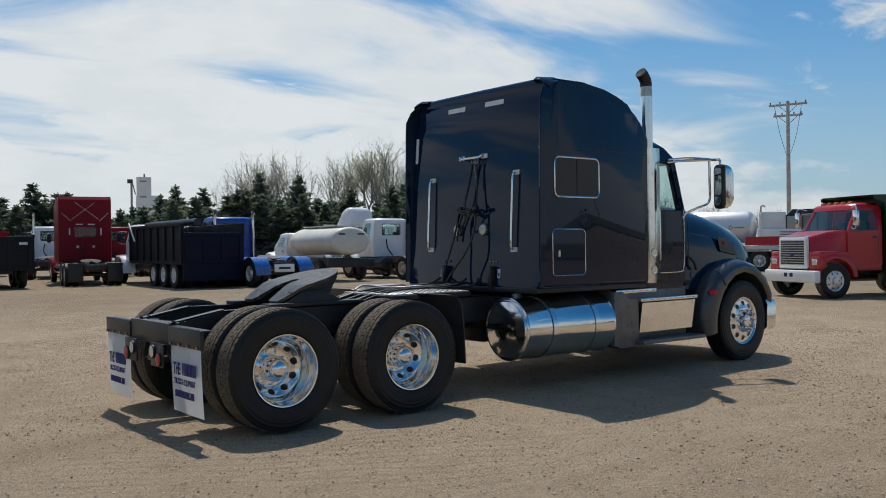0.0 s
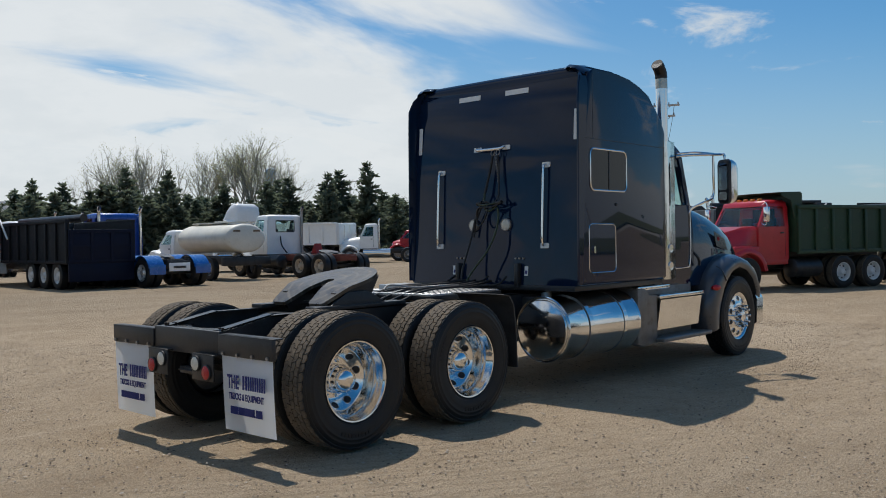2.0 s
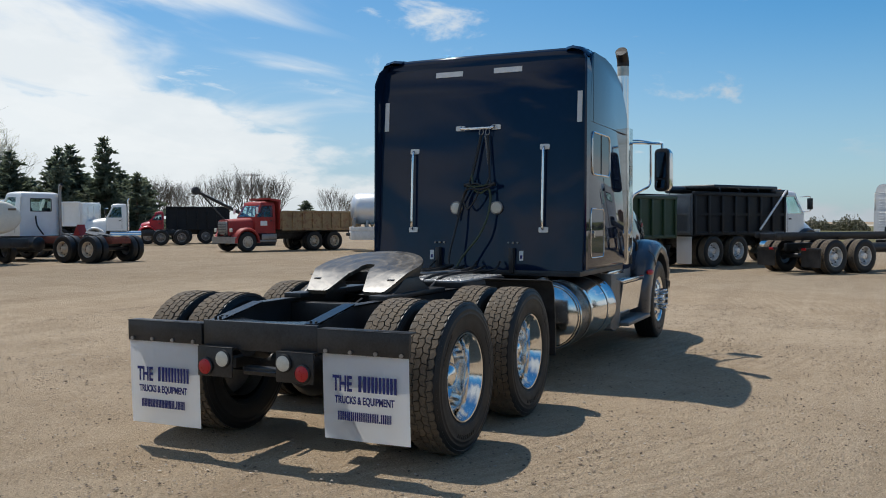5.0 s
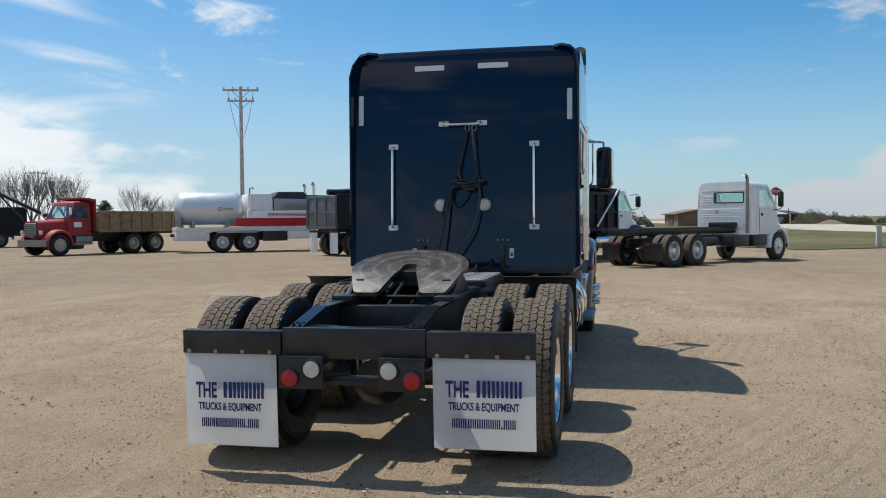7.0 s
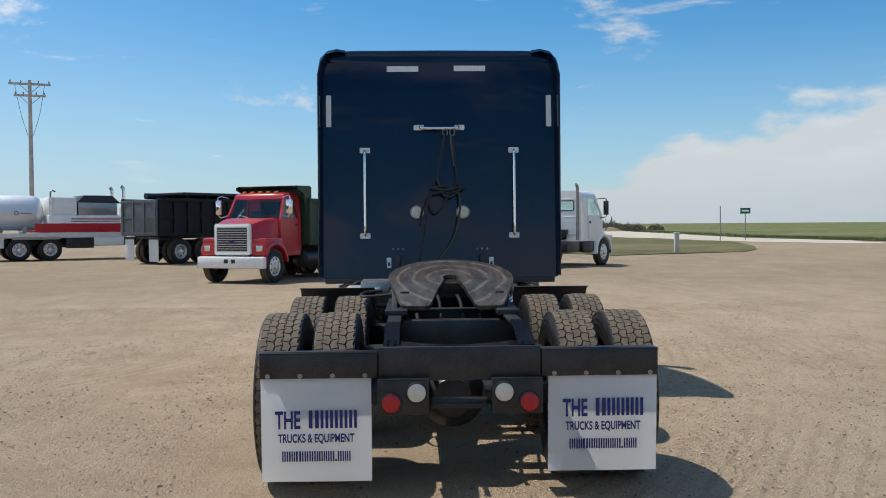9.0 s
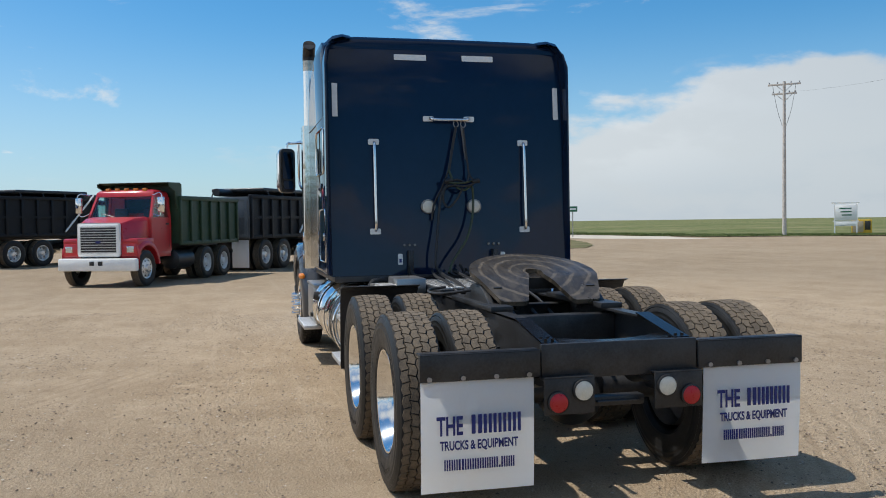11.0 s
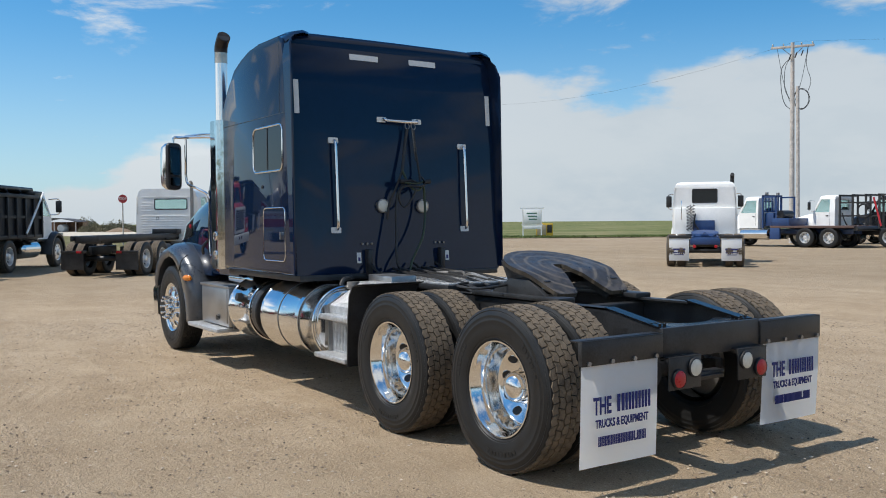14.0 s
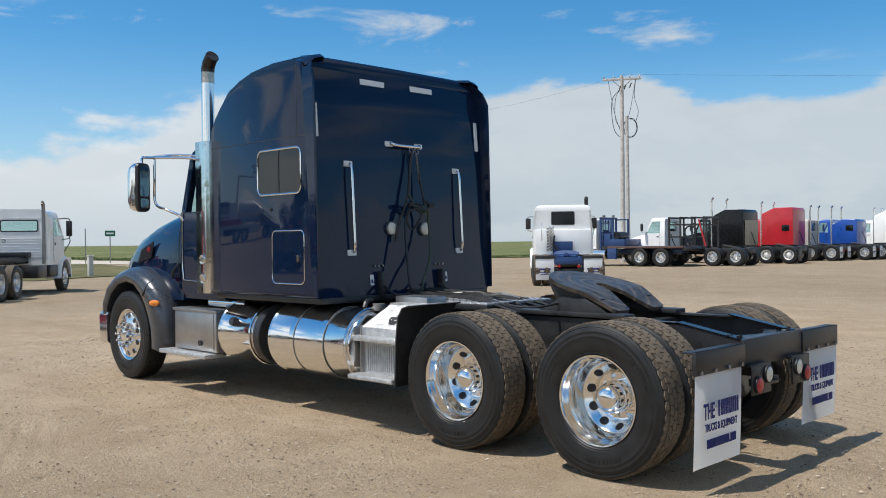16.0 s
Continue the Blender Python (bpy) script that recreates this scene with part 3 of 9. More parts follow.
def make_pebbles(count, rng, box_of, lo, hi, name, label):
    """Loose stones, thick in drifts and thin on the driven lines."""
    base = np.array([(1, 0, 0), (-1, 0, 0), (0, 1, 0), (0, -1, 0), (0, 0, 1), (0, 0, -1)], float)
    tri = [(0, 2, 4), (2, 1, 4), (1, 3, 4), (3, 0, 4), (2, 0, 5), (1, 2, 5), (3, 1, 5), (0, 3, 5)]
    jit = np.random.RandomState(8)
    verts, faces = [], []
    while len(faces) < count * 8:
        x, y = rng.uniform(box_of[0], box_of[1]), rng.uniform(box_of[2], box_of[3])
        thick = 0.5 + 0.9 * noise.noise((x * 0.55, y * 1.1, 7.0)) + 0.5 * noise.noise((x * 2.3, y * 2.3, 1.0))
        if rng.random() > 0.12 + 0.88 * max(0.0, min(1.0, thick)):
            continue
        s = lo + (hi - lo) * rng.random() ** 4
        a = rng.random() * 6.28
        sc = s * np.array([1 + 0.5 * rng.random(), 0.7 + 0.4 * rng.random(), 0.45 + 0.35 * rng.random()])
        p = base * sc * (0.75 + 0.5 * jit.rand(6, 1))
        c, sn = math.cos(a), math.sin(a)
        k = len(verts)
        verts += [(x + q[0] * c - q[1] * sn, y + q[0] * sn + q[1] * c, q[2] * 0.8 + 0.15 * s) for q in p]
        faces += [tuple(k + j for j in t) for t in tri]
    me = bpy.data.meshes.new(name)
    me.from_pydata(verts, [], faces)
    me.materials.append(STONE)
    return tagged(new(name, me), label, "gravel", kind="stuff")


make_pebbles(80000, random.Random(4), (-2.5, 12.5, -8.5, 8.5), 0.003, 0.013, "loose_stones", "small loose stones scattered over packed gravel")


# ---- wheels ----
def tread_mesh(r, w, rows=5, count=48):
    """Zigzag lugs round the tyre."""
    bm = B()
    rw = w * 0.84 / rows
    for j in range(rows):
        y = (j - (rows - 1) / 2) * rw
        for k in range(count):
            a0 = 2 * math.pi * (k + (0.5 if j % 2 else 0)) / count
            la, hw = 0.470 * 2 * math.pi / count, rw * 0.445
            d, k0 = (0.26 if j % 2 else -0.26), (0.16 if j % 2 else -0.16)
            outline = [(u * la, v * hw) for u, v in ((-1 + k0, -1 + d), (k0, -1 - d), (1 + k0, -1 + d), (1 - k0, 1 + d), (-k0, 1 - d), (-1 - k0, 1 + d))]
            edge = abs(y) > w * 0.28
            low, top = r - 0.024, r - (0.005 if edge else 0.0)
            rings = []
            for rr, s in ((low, 1.0), (top, 0.94)):
                rings.append([((rr * math.cos(a0 + da * s)), y + dy_ * s, rr * math.sin(a0 + da * s)) for da, dy_ in outline])
            loft(bm, rings)
    return finish(bm, "tread", TREAD, 30)


def tyre_mesh(r, w, bead=0.293, seg=64):
    """Tyre body with bead rim, raised sidewall ribs, shoulder groove and worn raised marks."""
    h, d = w / 2, r - bead
    side = [(0.0, 0.72), (0.06, 0.83), (0.10, 0.885), (0.11, 0.905), (0.15, 0.91), (0.16, 0.93), (0.30, 0.985), (0.42, 1.0), (0.56, 1.0), (0.58, 1.012), (0.61, 1.012), (0.63, 0.995), (0.70, 0.985), (0.72, 0.995), (0.745, 0.992), (0.76, 0.975), (0.83, 0.955), (0.85, 0.930), (0.87, 0.945), (0.94, 0.88), (0.945, 0.80)]
    prof = [(bead + d * u, -h * v) for u, v in side] + [(r - 0.013, 0)] + [(bead + d * u, h * v) for u, v in side[::-1]]
    bm = lathe(B(), prof, seg, close=True)
    for a0, count in ((0.5, 7), (2.5, 9), (4.6, 7)):
        for k in range(count):
            a = a0 + 0.085 * k
            box(bm, -0.010, 0.010, -0.003, 0.003, -0.013, 0.013, m=Matrix.Rotation(a, 4, "Y") @ Matrix.Translation((0, h * 0.998, bead + d * 0.47)))
    return finish(bm, "tyre", RUBBER, 35)


R_TYRE, W_TYRE = 0.52, 0.275
TYRE, TREAD_RING = tyre_mesh(R_TYRE, W_TYRE), tread_mesh(R_TYRE, W_TYRE)


def drive_rim():
    """Polished deep-dish outer rim of a dual wheel; y points outward."""
    bm = B()
    lathe(bm, [(0.262, -0.10), (0.268, -0.04), (0.272, 0.04), (0.284, 0.085), (0.300, 0.100), (0.306, 0.112), (0.302, 0.122), (0.292, 0.120), (0.280, 0.098), (0.272, 0.072), (0.258, 0.052), (0.253, 0.0), (0.248, -0.06), (0.246, -0.075)], 72)
    lathe(bm, [(0.247, -0.072), (0.240, -0.082), (0.230, -0.087), (0.176, -0.141), (0.164, -0.150), (0.150, -0.153), (0.100, -0.153)], 72)
    return finish(bm, "wheel", POLISHED, 50)


def steer_rim():
    """Polished convex front rim with hand holes."""
    bm = B()
    lathe(bm, [(0.262, 0.02), (0.284, 0.085), (0.300, 0.100), (0.306, 0.112), (0.302, 0.122), (0.290, 0.118), (0.276, 0.100)], 64)
    lathe(bm, [(0.277, 0.100), (0.262, 0.098), (0.180, 0.122), (0.160, 0.130), (0.100, 0.132)], 64)
    return finish(bm, "wheel", POLISHED, 50)


def inner_rim():
    return finish(lathe(B(), [(0.26, -0.1), (0.27, 0.0), (0.30, 0.1), (0.29, 0.1), (0.25, 0.02), (0.12, 0.0), (0, 0.0)], 40), "wheel", STEEL)


DRIVE_RIM, STEER_RIM, INNER_RIM = drive_rim(), steer_rim(), inner_rim()
BRAKE_DRUM = finish(lathe(B(), [(0.0, -0.29), (0.20, -0.29), (0.215, -0.20), (0.210, -0.19), (0.0, -0.19)], 40), "brake_drum", BLACK)
HUB_CAP = finish(lathe(B(), [(0.112, -0.155), (0.112, -0.078), (0.106, -0.068), (0.101, -0.066), (0.099, -0.022), (0.088, 0.010), (0.058, 0.033), (0.025, 0.042), (0, 0.043)], 48), "hub_cap", POLISHED)
HOLE_DRIVE = finish(lathe(B(), [(0.0300, -0.010), (0.0295, 0.003), (0, 0.003)], 20), "hand_hole", BLACK)
HOLE_EDGE = finish(lathe(B(), [(0.033, -0.008), (0.0335, 0.003), (0.031, 0.005), (0.0295, 0.001)], 24), "hole_edge", POLISHED)
STEER_CAP = finish(lathe(B(), [(0.088, 0.12), (0.086, 0.168), (0.074, 0.186), (0.04, 0.197), (0, 0.20)], 40), "hub_cap", POLISHED)
NUT = finish(cyl(B(), (0, -0.008, 0), (0, 0.022, 0), 0.017, 0.015, 6), "lug_nut", POLISHED)
NUT_COVER = finish(lathe(B(), [(0.021, 0.120), (0.020, 0.185), (0.016, 0.222), (0.0, 0.232)], 12), "nut_cover", POLISHED)


STEER_TREAD = TREAD_RING.copy()
STEER_TREAD.materials[0] = RUBBER


def truck_wheel(parent, x, y, kind):
    """One wheel with tyre, tread and hub. kind: drive, inner or steer."""
    out = 1 if y > 0 else -1
    m = pose(x, y, R_TYRE - 0.004, 0, random.uniform(0, 30), 0 if out > 0 else 180)
    rim = part("wheel", {"drive": DRIVE_RIM, "inner": INNER_RIM, "steer": STEER_RIM}[kind], None, parent, "polished aluminium truck wheel" if kind != "inner" else "dull inner dual wheel", at=m)
    part("tyre", TYRE, None, rim, "black rubber truck tyre")
    part("tread", STEER_TREAD if kind == "steer" else TREAD_RING, None, rim, "black rubber tread" if kind == "steer" else "dusty brown block tread")
    if kind == "drive":
        part("brake_drum", BRAKE_DRUM, None, rim)
        part("hub_cap", HUB_CAP, None, rim, "chrome axle hub cover")
        for k in range(10):
            a = 2 * math.pi * (k + 0.5) / 10
            part("lug_nut", NUT, None, rim, at=pose(0.138 * math.cos(a), -0.150, 0.138 * math.sin(a)))
            a = 2 * math.pi * k / 10
            tilt = Matrix.Translation((0.205 * math.cos(a), -0.1125, 0.205 * math.sin(a))) @ Matrix.Rotation(-a, 4, "Y") @ Matrix.Rotation(radians(45), 4, "Z")
            part("hand_hole", HOLE_DRIVE, None, rim, at=tilt)
            part("hole_edge", HOLE_EDGE, None, rim, at=tilt)
    if kind == "steer":
        part("hub_cap", STEER_CAP, None, rim, "chrome hub cover")
        part("brake_drum", BRAKE_DRUM, None, rim, at=pose(0, 0.22, 0))
        for k in range(10):
            a = 2 * math.pi * (k + 0.5) / 10
            part("nut_cover", NUT_COVER, None, rim, at=pose(0.128 * math.cos(a), 0, 0.128 * math.sin(a)))
            a = 2 * math.pi * k / 10
            tilt = Matrix.Translation((0.222 * math.cos(a), 0.112, 0.222 * math.sin(a))) @ Matrix.Rotation(-a, 4, "Y") @ Matrix.Rotation(radians(-16), 4, "Z")
            part("hand_hole", HOLE_DRIVE, None, rim, at=tilt)
            part("hole_edge", HOLE_EDGE, None, rim, at=tilt)
    return rim


# ---- the navy sleeper tractor ----
truck = thing("semi_tractor", pose(0, 0, 0), "dark navy semi tractor with tall sleeper and polished wheels", "truck")
AX = (0.675, 1.98, 7.35)
for ax in AX[:2]:
    for s in (1, -1):
        truck_wheel(truck, ax - 0.014 * s, 1.060 * s, "drive")
        truck_wheel(truck, ax - 0.010 * s, 0.730 * s, "inner")
for s in (1, -1):
    truck_wheel(truck, AX[2], 1.035 * s, "steer")

# frame rails, cut low at the tail
for s in (1, -1):
    bm = B()
    prism(bm, [(0.02, 0.70), (0.02, 0.895), (0.10, 0.905), (0.50, 0.985), (7.9, 0.985), (7.9, 0.72), (0.30, 0.70)], 0.412 * s, 0.424 * s)
    box(bm, 0.48, 7.9, (0.34) * s, 0.424 * s, 0.973, 0.987)
    box(bm, 0.1, 7.9, (0.34) * s, 0.424 * s, 0.70, 0.712)
    bmesh.ops.bevel(bm, geom=[], offset=0.001, segments=1, affect="EDGES")
    part("frame_rail", bm, BLACK, truck, "black steel frame rail")
    bm = B()
    solid(bm, [(0.015, 0.34 * s, 0.902), (0.015, 0.43 * s, 0.902), (0.50, 0.43 * s, 0.992), (0.50, 0.34 * s, 0.992)], 0.008)
    for bx in (0.05, 0.12):
        for by in (0.365, 0.405):
            cyl(bm, (bx, by * s, 0.905), (bx, by * s, 0.925), 0.010, seg=6)
    part("tail_slope", bm, BLACK_GLOSS, truck, "worn black sloping rail end")
# cross members
for cx in (0.95, 1.75, 2.7, 3.5):
    part("cross_member", box(B(), cx, cx + 0.12, -0.41, 0.41, 0.72, 0.95, 0.01), BLACK, truck)
bm = B()
arc = [(-0.335, 0.27)] + [(-0.27 + 0.54 * k / 12, 0.20 - 0.11 * math.sin(math.pi * k / 12)) for k in range(13)] + [(0.335, 0.27)]
top = [Vector((xx, yy, 0.903)) for yy, xx in arc]
loft(bm, [[(0.0, -0.43, 0.903)] + [tuple(v) for v in top] + [(0.0, 0.43, 0.903)], [(0.0, -0.43, 0.893)] + [(v.x, v.y, 0.893) for v in top] + [(0.0, 0.43, 0.893)]])
part("tail_plate", bm, BLACK_GLOSS, truck, "black tail plate with curved cutout")
part("rear_cross_member", box(B(), -0.02, 0.012, -0.455, 0.455, 0.715, 0.905, 0.006), BLACK, truck, "black channel across the frame end")

# mud flap hangers and flaps
for s, drop in ((1, 0.150), (-1, 0.190)):
    top_z = 0.880 if s > 0 else 0.890
    bm = B()
    box(bm, -0.030, 0.004, 0.462 * s, 1.118 * s, 0.735, top_z, 0.006)
    box(bm, -0.030, 0.070, 0.462 * s, 1.118 * s, top_z - 0.012, top_z, 0.004)
    box(bm, 0.004, 0.018, 0.42 * s, 0.60 * s, 0.74, 0.86, 0.004)
    hanger = part("flap_hanger", bm, BLACK, truck, "black steel mud flap hanger")
    for k in range(4):
        y = (0.53 + 0.18 * k) * s
        part("bolt", cyl(B(), (-0.044, y, 0.752), (-0.028, y, 0.752), 0.014, 0.011, 8), STEEL, hanger)
    y0, y1 = 0.497 * s, 1.113 * s
    bm = B()
    rows = []
    for i in range(13):
        z = 0.800 - (0.800 - drop) * i / 12
        sway = 0.018 * (i / 12) ** 2
        rows.append([(-0.018 + sway + 0.0025 * math.sin(j * 0.7 + i * 0.2 + s), y0 + (y1 - y0) * j / 8, z) for j in range(9)])
    loft(bm, rows, caps=False, closed=False)
    bmesh.ops.solidify(bm, geom=bm.faces[:], thickness=0.008)
    flap = part("mud_flap", bm, WHITE_FLAP, truck, "white rubber mud flap with dark blue lettering")
    cy = (y0 + y1) / 2
    # the name and the address as plain bars, two thin uprights to a letter
    zt = drop + 0.308 if s > 0 else drop + 0.318
    for nm, line, z0, h, width in (("headline_bar", (-0.9, -1, -0.9, -0.6, 1.3, 1, 1, 1, 1), zt, 0.100, 0.455), ("footer_bar", (0.9, 1, 0.9, 1.3, 1, 1, 1, 1, 0.9, 0.9, 1, 0.4, 1, 0.9, 0.9), zt - 0.185, 0.056, 0.380)):
        total = sum(abs(v) for v in line) + 0.24 * (len(line) - 1)
        k, y = width / total, cy + width / 2
        for wl in line:
            if wl > 0.5:
                for u in (0.0, 0.63):
                    part(nm, box(B(), -0.0335, -0.0295, y - wl * k * (u + 0.37), y - wl * k * u, z0, z0 + h), INK, flap)
            elif wl > 0:
                part(nm, box(B(), -0.0335, -0.0295, y - wl * k, y, z0, z0 + 0.012), INK, flap)
            y -= (abs(wl) + 0.24) * k
    k = 0.455 / (8.7 + 0.24 * 8)
    for word, tall, zz, wide, at_y in (("TRUCKS & EQUIPMENT", 0.058, zt - 0.078, 0.424, cy), ("THE", 0.100, zt, 3.28 * k, cy + 0.2275 - 1.64 * k)):
        cu = bpy.data.curves.new("lettering", "FONT")
        cu.body, cu.size, cu.align_x, cu.extrude = word, 0.1, "CENTER", 0.0015
        cu.offset = 0.0024
        tmp = bpy.data.objects.new("lettering", cu)
        scene.collection.objects.link(tmp)
        me = bpy.data.meshes.new_from_object(tmp.evaluated_get(bpy.context.evaluated_depsgraph_get()))
        bpy.data.objects.remove(tmp)
        xs, ys = [v.co.x for v in me.vertices], [v.co.y for v in me.vertices]
        me.materials.clear()
        me.materials.append(INK)
        txt = part("lettering", me, None, flap, "dark blue printed words")
        txt.matrix_basis = Matrix.Translation((-0.031, at_y, zz)) @ Euler((radians(90), 0, radians(-90))).to_matrix().to_4x4() @ Matrix.Diagonal((wide / (max(xs) - min(xs)), tall / (max(ys) - min(ys)), 1, 1))

# tail lamps
for s in (1, -1):
    bm = B()
    box(bm, -0.075, -0.06, 0.175 * s, 0.46 * s, 0.535, 0.735, 0.006)
    box(bm, -0.075, 0.0, 0.175 * s, 0.46 * s, 0.725, 0.735, 0.002)
    board = part("lamp_bracket", bm, BLACK, truck, "black lamp bracket")
    for y, z, mt, lb in ((0.385, 0.602, RED_LENS, "round red tail lamp"), (0.243, 0.660, WHITE_LENS, "round clear reversing lamp")):
        part("lamp_rim", lathe(B(), [(0.060, 0.0), (0.060, 0.018), (0.052, 0.022), (0.050, 0.004)], 32, m=pose(-0.074, y * s, z, 0, 0, 90)), HOSE, board)
        part("lamp_lens", lathe(B(), [(0.052, 0.004), (0.051, 0.020), (0.035, 0.027), (0, 0.030)], 32, m=pose(-0.074, y * s, z, 0, 0, 90)), mt, board, lb)
bm = B()
box(bm, 0.02, 0.10, -0.16, 0.16, 0.545, 0.60, 0.008)
box(bm, -0.01, 0.06, -0.12, 0.13, 0.572, 0.580, 0.002)
part("tow_bar", bm, BLACK, truck, "worn black tow bar")
for ax in AX[:2]:
    bm = B()
    cyl(bm, (ax, -0.75, 0.515), (ax, 0.75, 0.515), 0.075, seg=16)
    lathe_m = pose(ax, 0.02, 0.515)
    bm2 = lathe(B(), [(0, -0.2), (0.12, -0.18), (0.21, -0.05), (0.21, 0.05), (0.12, 0.18), (0, 0.2)], 24, m=pose(ax, 0.02, 0.515, 0, 0, 90))
    part("differential", bm2, BLACK, truck, "black axle housing")
    part("axle", bm, BLACK, truck)
    for s in (1, -1):
        part("air_bag", lathe(B(), [(0, 0), (0.12, 0), (0.135, 0.04), (0.13, 0.09), (0.135, 0.14), (0.12, 0.18), (0, 0.18)], 24, m=pose(ax + 0.25, 0.48 * s, 0.60, 90)), HOSE, truck, "black suspension air bag")
        part("spring_hanger", box(B(), ax - 0.35, ax + 0.34, 0.45 * s, 0.53 * s, 0.52, 0.60, 0.01), BLACK, truck)
        part("brake_chamber", cyl(B(), (ax - 0.18, 0.33 * s, 0.66), (ax - 0.36, 0.33 * s, 0.70), 0.085, seg=18), BLACK, truck)

# fifth wheel
FW = pose(1.42, -0.01, 1.212, 0, -14.5, 0)
GREASE = bpy.data.materials.new("greased_plate")
GREASE.use_nodes = True
gn = GREASE.node_tree
gb = gn.nodes["Principled BSDF"]
gtc = gn.nodes.new("ShaderNodeTexCoord")
wave = node(gn, "ShaderNodeTexWave", Scale=2.9, Distortion=3.0, Detail=5.0)
wave.wave_type, wave.rings_direction = "RINGS", "Z"
link(gn, gtc.outputs["Object"], wave.inputs["Vector"])
gno = node(gn, "ShaderNodeTexNoise", Scale=9.0, Detail=8.0, Roughness=0.7)
link(gn, gtc.outputs["Object"], gno.inputs["Vector"])
gsm = node(gn, "ShaderNodeTexNoise", Scale=4.0, Detail=10.0, Roughness=0.72, Distortion=1.2)
gmap = gn.nodes.new("ShaderNodeMapping")
gmap.inputs["Scale"].default_value = (0.7, 2.2, 1.0)
link(gn, gtc.outputs["Object"], gmap.inputs[0])
link(gn, gmap.outputs[0], gsm.inputs["Vector"])
gcol = blend(gn, ramp(gn, gsm.outputs[0], 0.40, 0.62), (0.030, 0.024, 0.017), (0.078, 0.063, 0.045))
gcol = blend(gn, maths(gn, "MULTIPLY", ramp(gn, wave.outputs[1], 0.80, 0.97), ramp(gn, gno.outputs[0], 0.38, 0.58, 0.15, 0.85)), gcol, (0.150, 0.120, 0.085))
gcol = blend(gn, ramp(gn, gno.outputs[0], 0.52, 0.64, 0.0, 0.6), gcol, (0.022, 0.018, 0.013))
gcol = blend(gn, ramp(gn, gsm.outputs[0], 0.30, 0.40, 0.7, 0.0), gcol, (0.19, 0.165, 0.130))
link(gn, gcol, gb.inputs["Base Color"])
gb.inputs["Metallic"].default_value = 0.0
gb.inputs["Specular IOR Level"].default_value = 0.6
link(gn, ramp(gn, gno.outputs[0], 0.3, 0.7, 0.26, 0.48), gb.inputs["Roughness"])
gbump = node(gn, "ShaderNodeBump", Strength=0.05, Distance=0.002)
link(gn, wave.outputs[1], gbump.inputs["Height"])
link(gn, gbump.outputs[0], gb.inputs["Normal"])

bm = B()
outer = [(0.43 * math.cos(a), 0.45 * math.sin(a)) for a in (radians(v) for v in range(-112, 113, 8))]
ramp_l = [(-0.30, 0.375), (-0.385, 0.345), (-0.40, 0.32), (-0.40, 0.175), (-0.385, 0.155)]
throat = [(-0.16, 0.085), (-0.06, 0.052), (0.0, 0.060), (0.045, 0.038), (0.055, 0.0)]
outline = outer + ramp_l + throat + [(x, -y) for x, y in throat[-2::-1]] + [(x, -y) for x, y in ramp_l[::-1]]


def fw_drop(x):
    return -0.28 * max(0.0, -x - 0.12)


loft(bm, [[(x, y, fw_drop(x)) for x, y in outline], [(x, y, fw_drop(x) - 0.03) for x, y in outline]])
bmesh.ops.triangulate(bm, faces=[f for f in bm.faces if len(f.verts) > 4])
plate = part("fifth_wheel_plate", bm, GREASE, truck, "greasy worn steel fifth wheel plate", at=FW)
bm = B()
for s in (1, -1):
    prism(bm, [(-0.25, -0.03), (0.28, -0.03), (0.14, -0.17), (-0.10, -0.17)], 0.30 * s, 0.36 * s)
    prism(bm, [(-0.36, -0.11), (0.30, -0.03), (0.26, -0.10), (-0.34, -0.16)], 0.20 * s, 0.23 * s)
box(bm, -0.05, 0.14, -0.3, 0.3, -0.12, -0.03, 0.01)
part("plate_ribs", bm, BLACK, plate)
for s in (1, -1):
    bm = B()
    prism(bm, [(1.05, 0.99), (1.80, 0.99), (1.52, 1.13), (1.30, 1.13)], 0.37 * s, 0.41 * s, 0.005)
    box(bm, 0.92, 1.95, 0.30 * s, 0.45 * s, 0.985, 1.02, 0.004)
    part("fifth_wheel_mount", bm, BLACK, truck, "black slider mount")
part("release_handle", sweep(B(), [(1.55, 0.40, 1.08), (1.6, 0.60, 1.06), (1.75, 0.66, 1.06), (1.9, 0.62, 1.07), (1.92, 0.5, 1.08)], 0.010), BLACK, truck)
# greasy black deck, catwalk and lines
catwalk = part("deck_plate", box(B(), 2.28, 3.30, -0.44, 0.44, 1.035, 1.050, 0.004), PLATE, truck, "worn aluminium tread plate deck")
bm = B()
for i in range(26):
    for j in range(11):
        x, y = 2.31 + 0.039 * i, -0.41 + 0.082 * j + (0.041 if i % 2 else 0)
        if y < 0.42:
            box(bm, -0.013, 0.013, -0.004, 0.004, 0.0, 0.004, m=Matrix.Translation((x, y, 1.05)) @ pose(0, 0, 0, 0, 0, 45 if (i + j) % 2 else -45))
tagged(part("tread_pattern", bm, ALU, catwalk, "raised tread plate bars"), kind="stuff")
part("deck_frame", box(B(), 2.26, 3.32, -0.46, 0.46, 0.987, 1.036, 0.005), BLACK, truck)
bm = B()
box(bm, 2.72, 3.12, 0.47, 0.72, 0.93, 1.10, 0.012)
part("valve_box", bm, ALU, truck, "aluminium valve box")
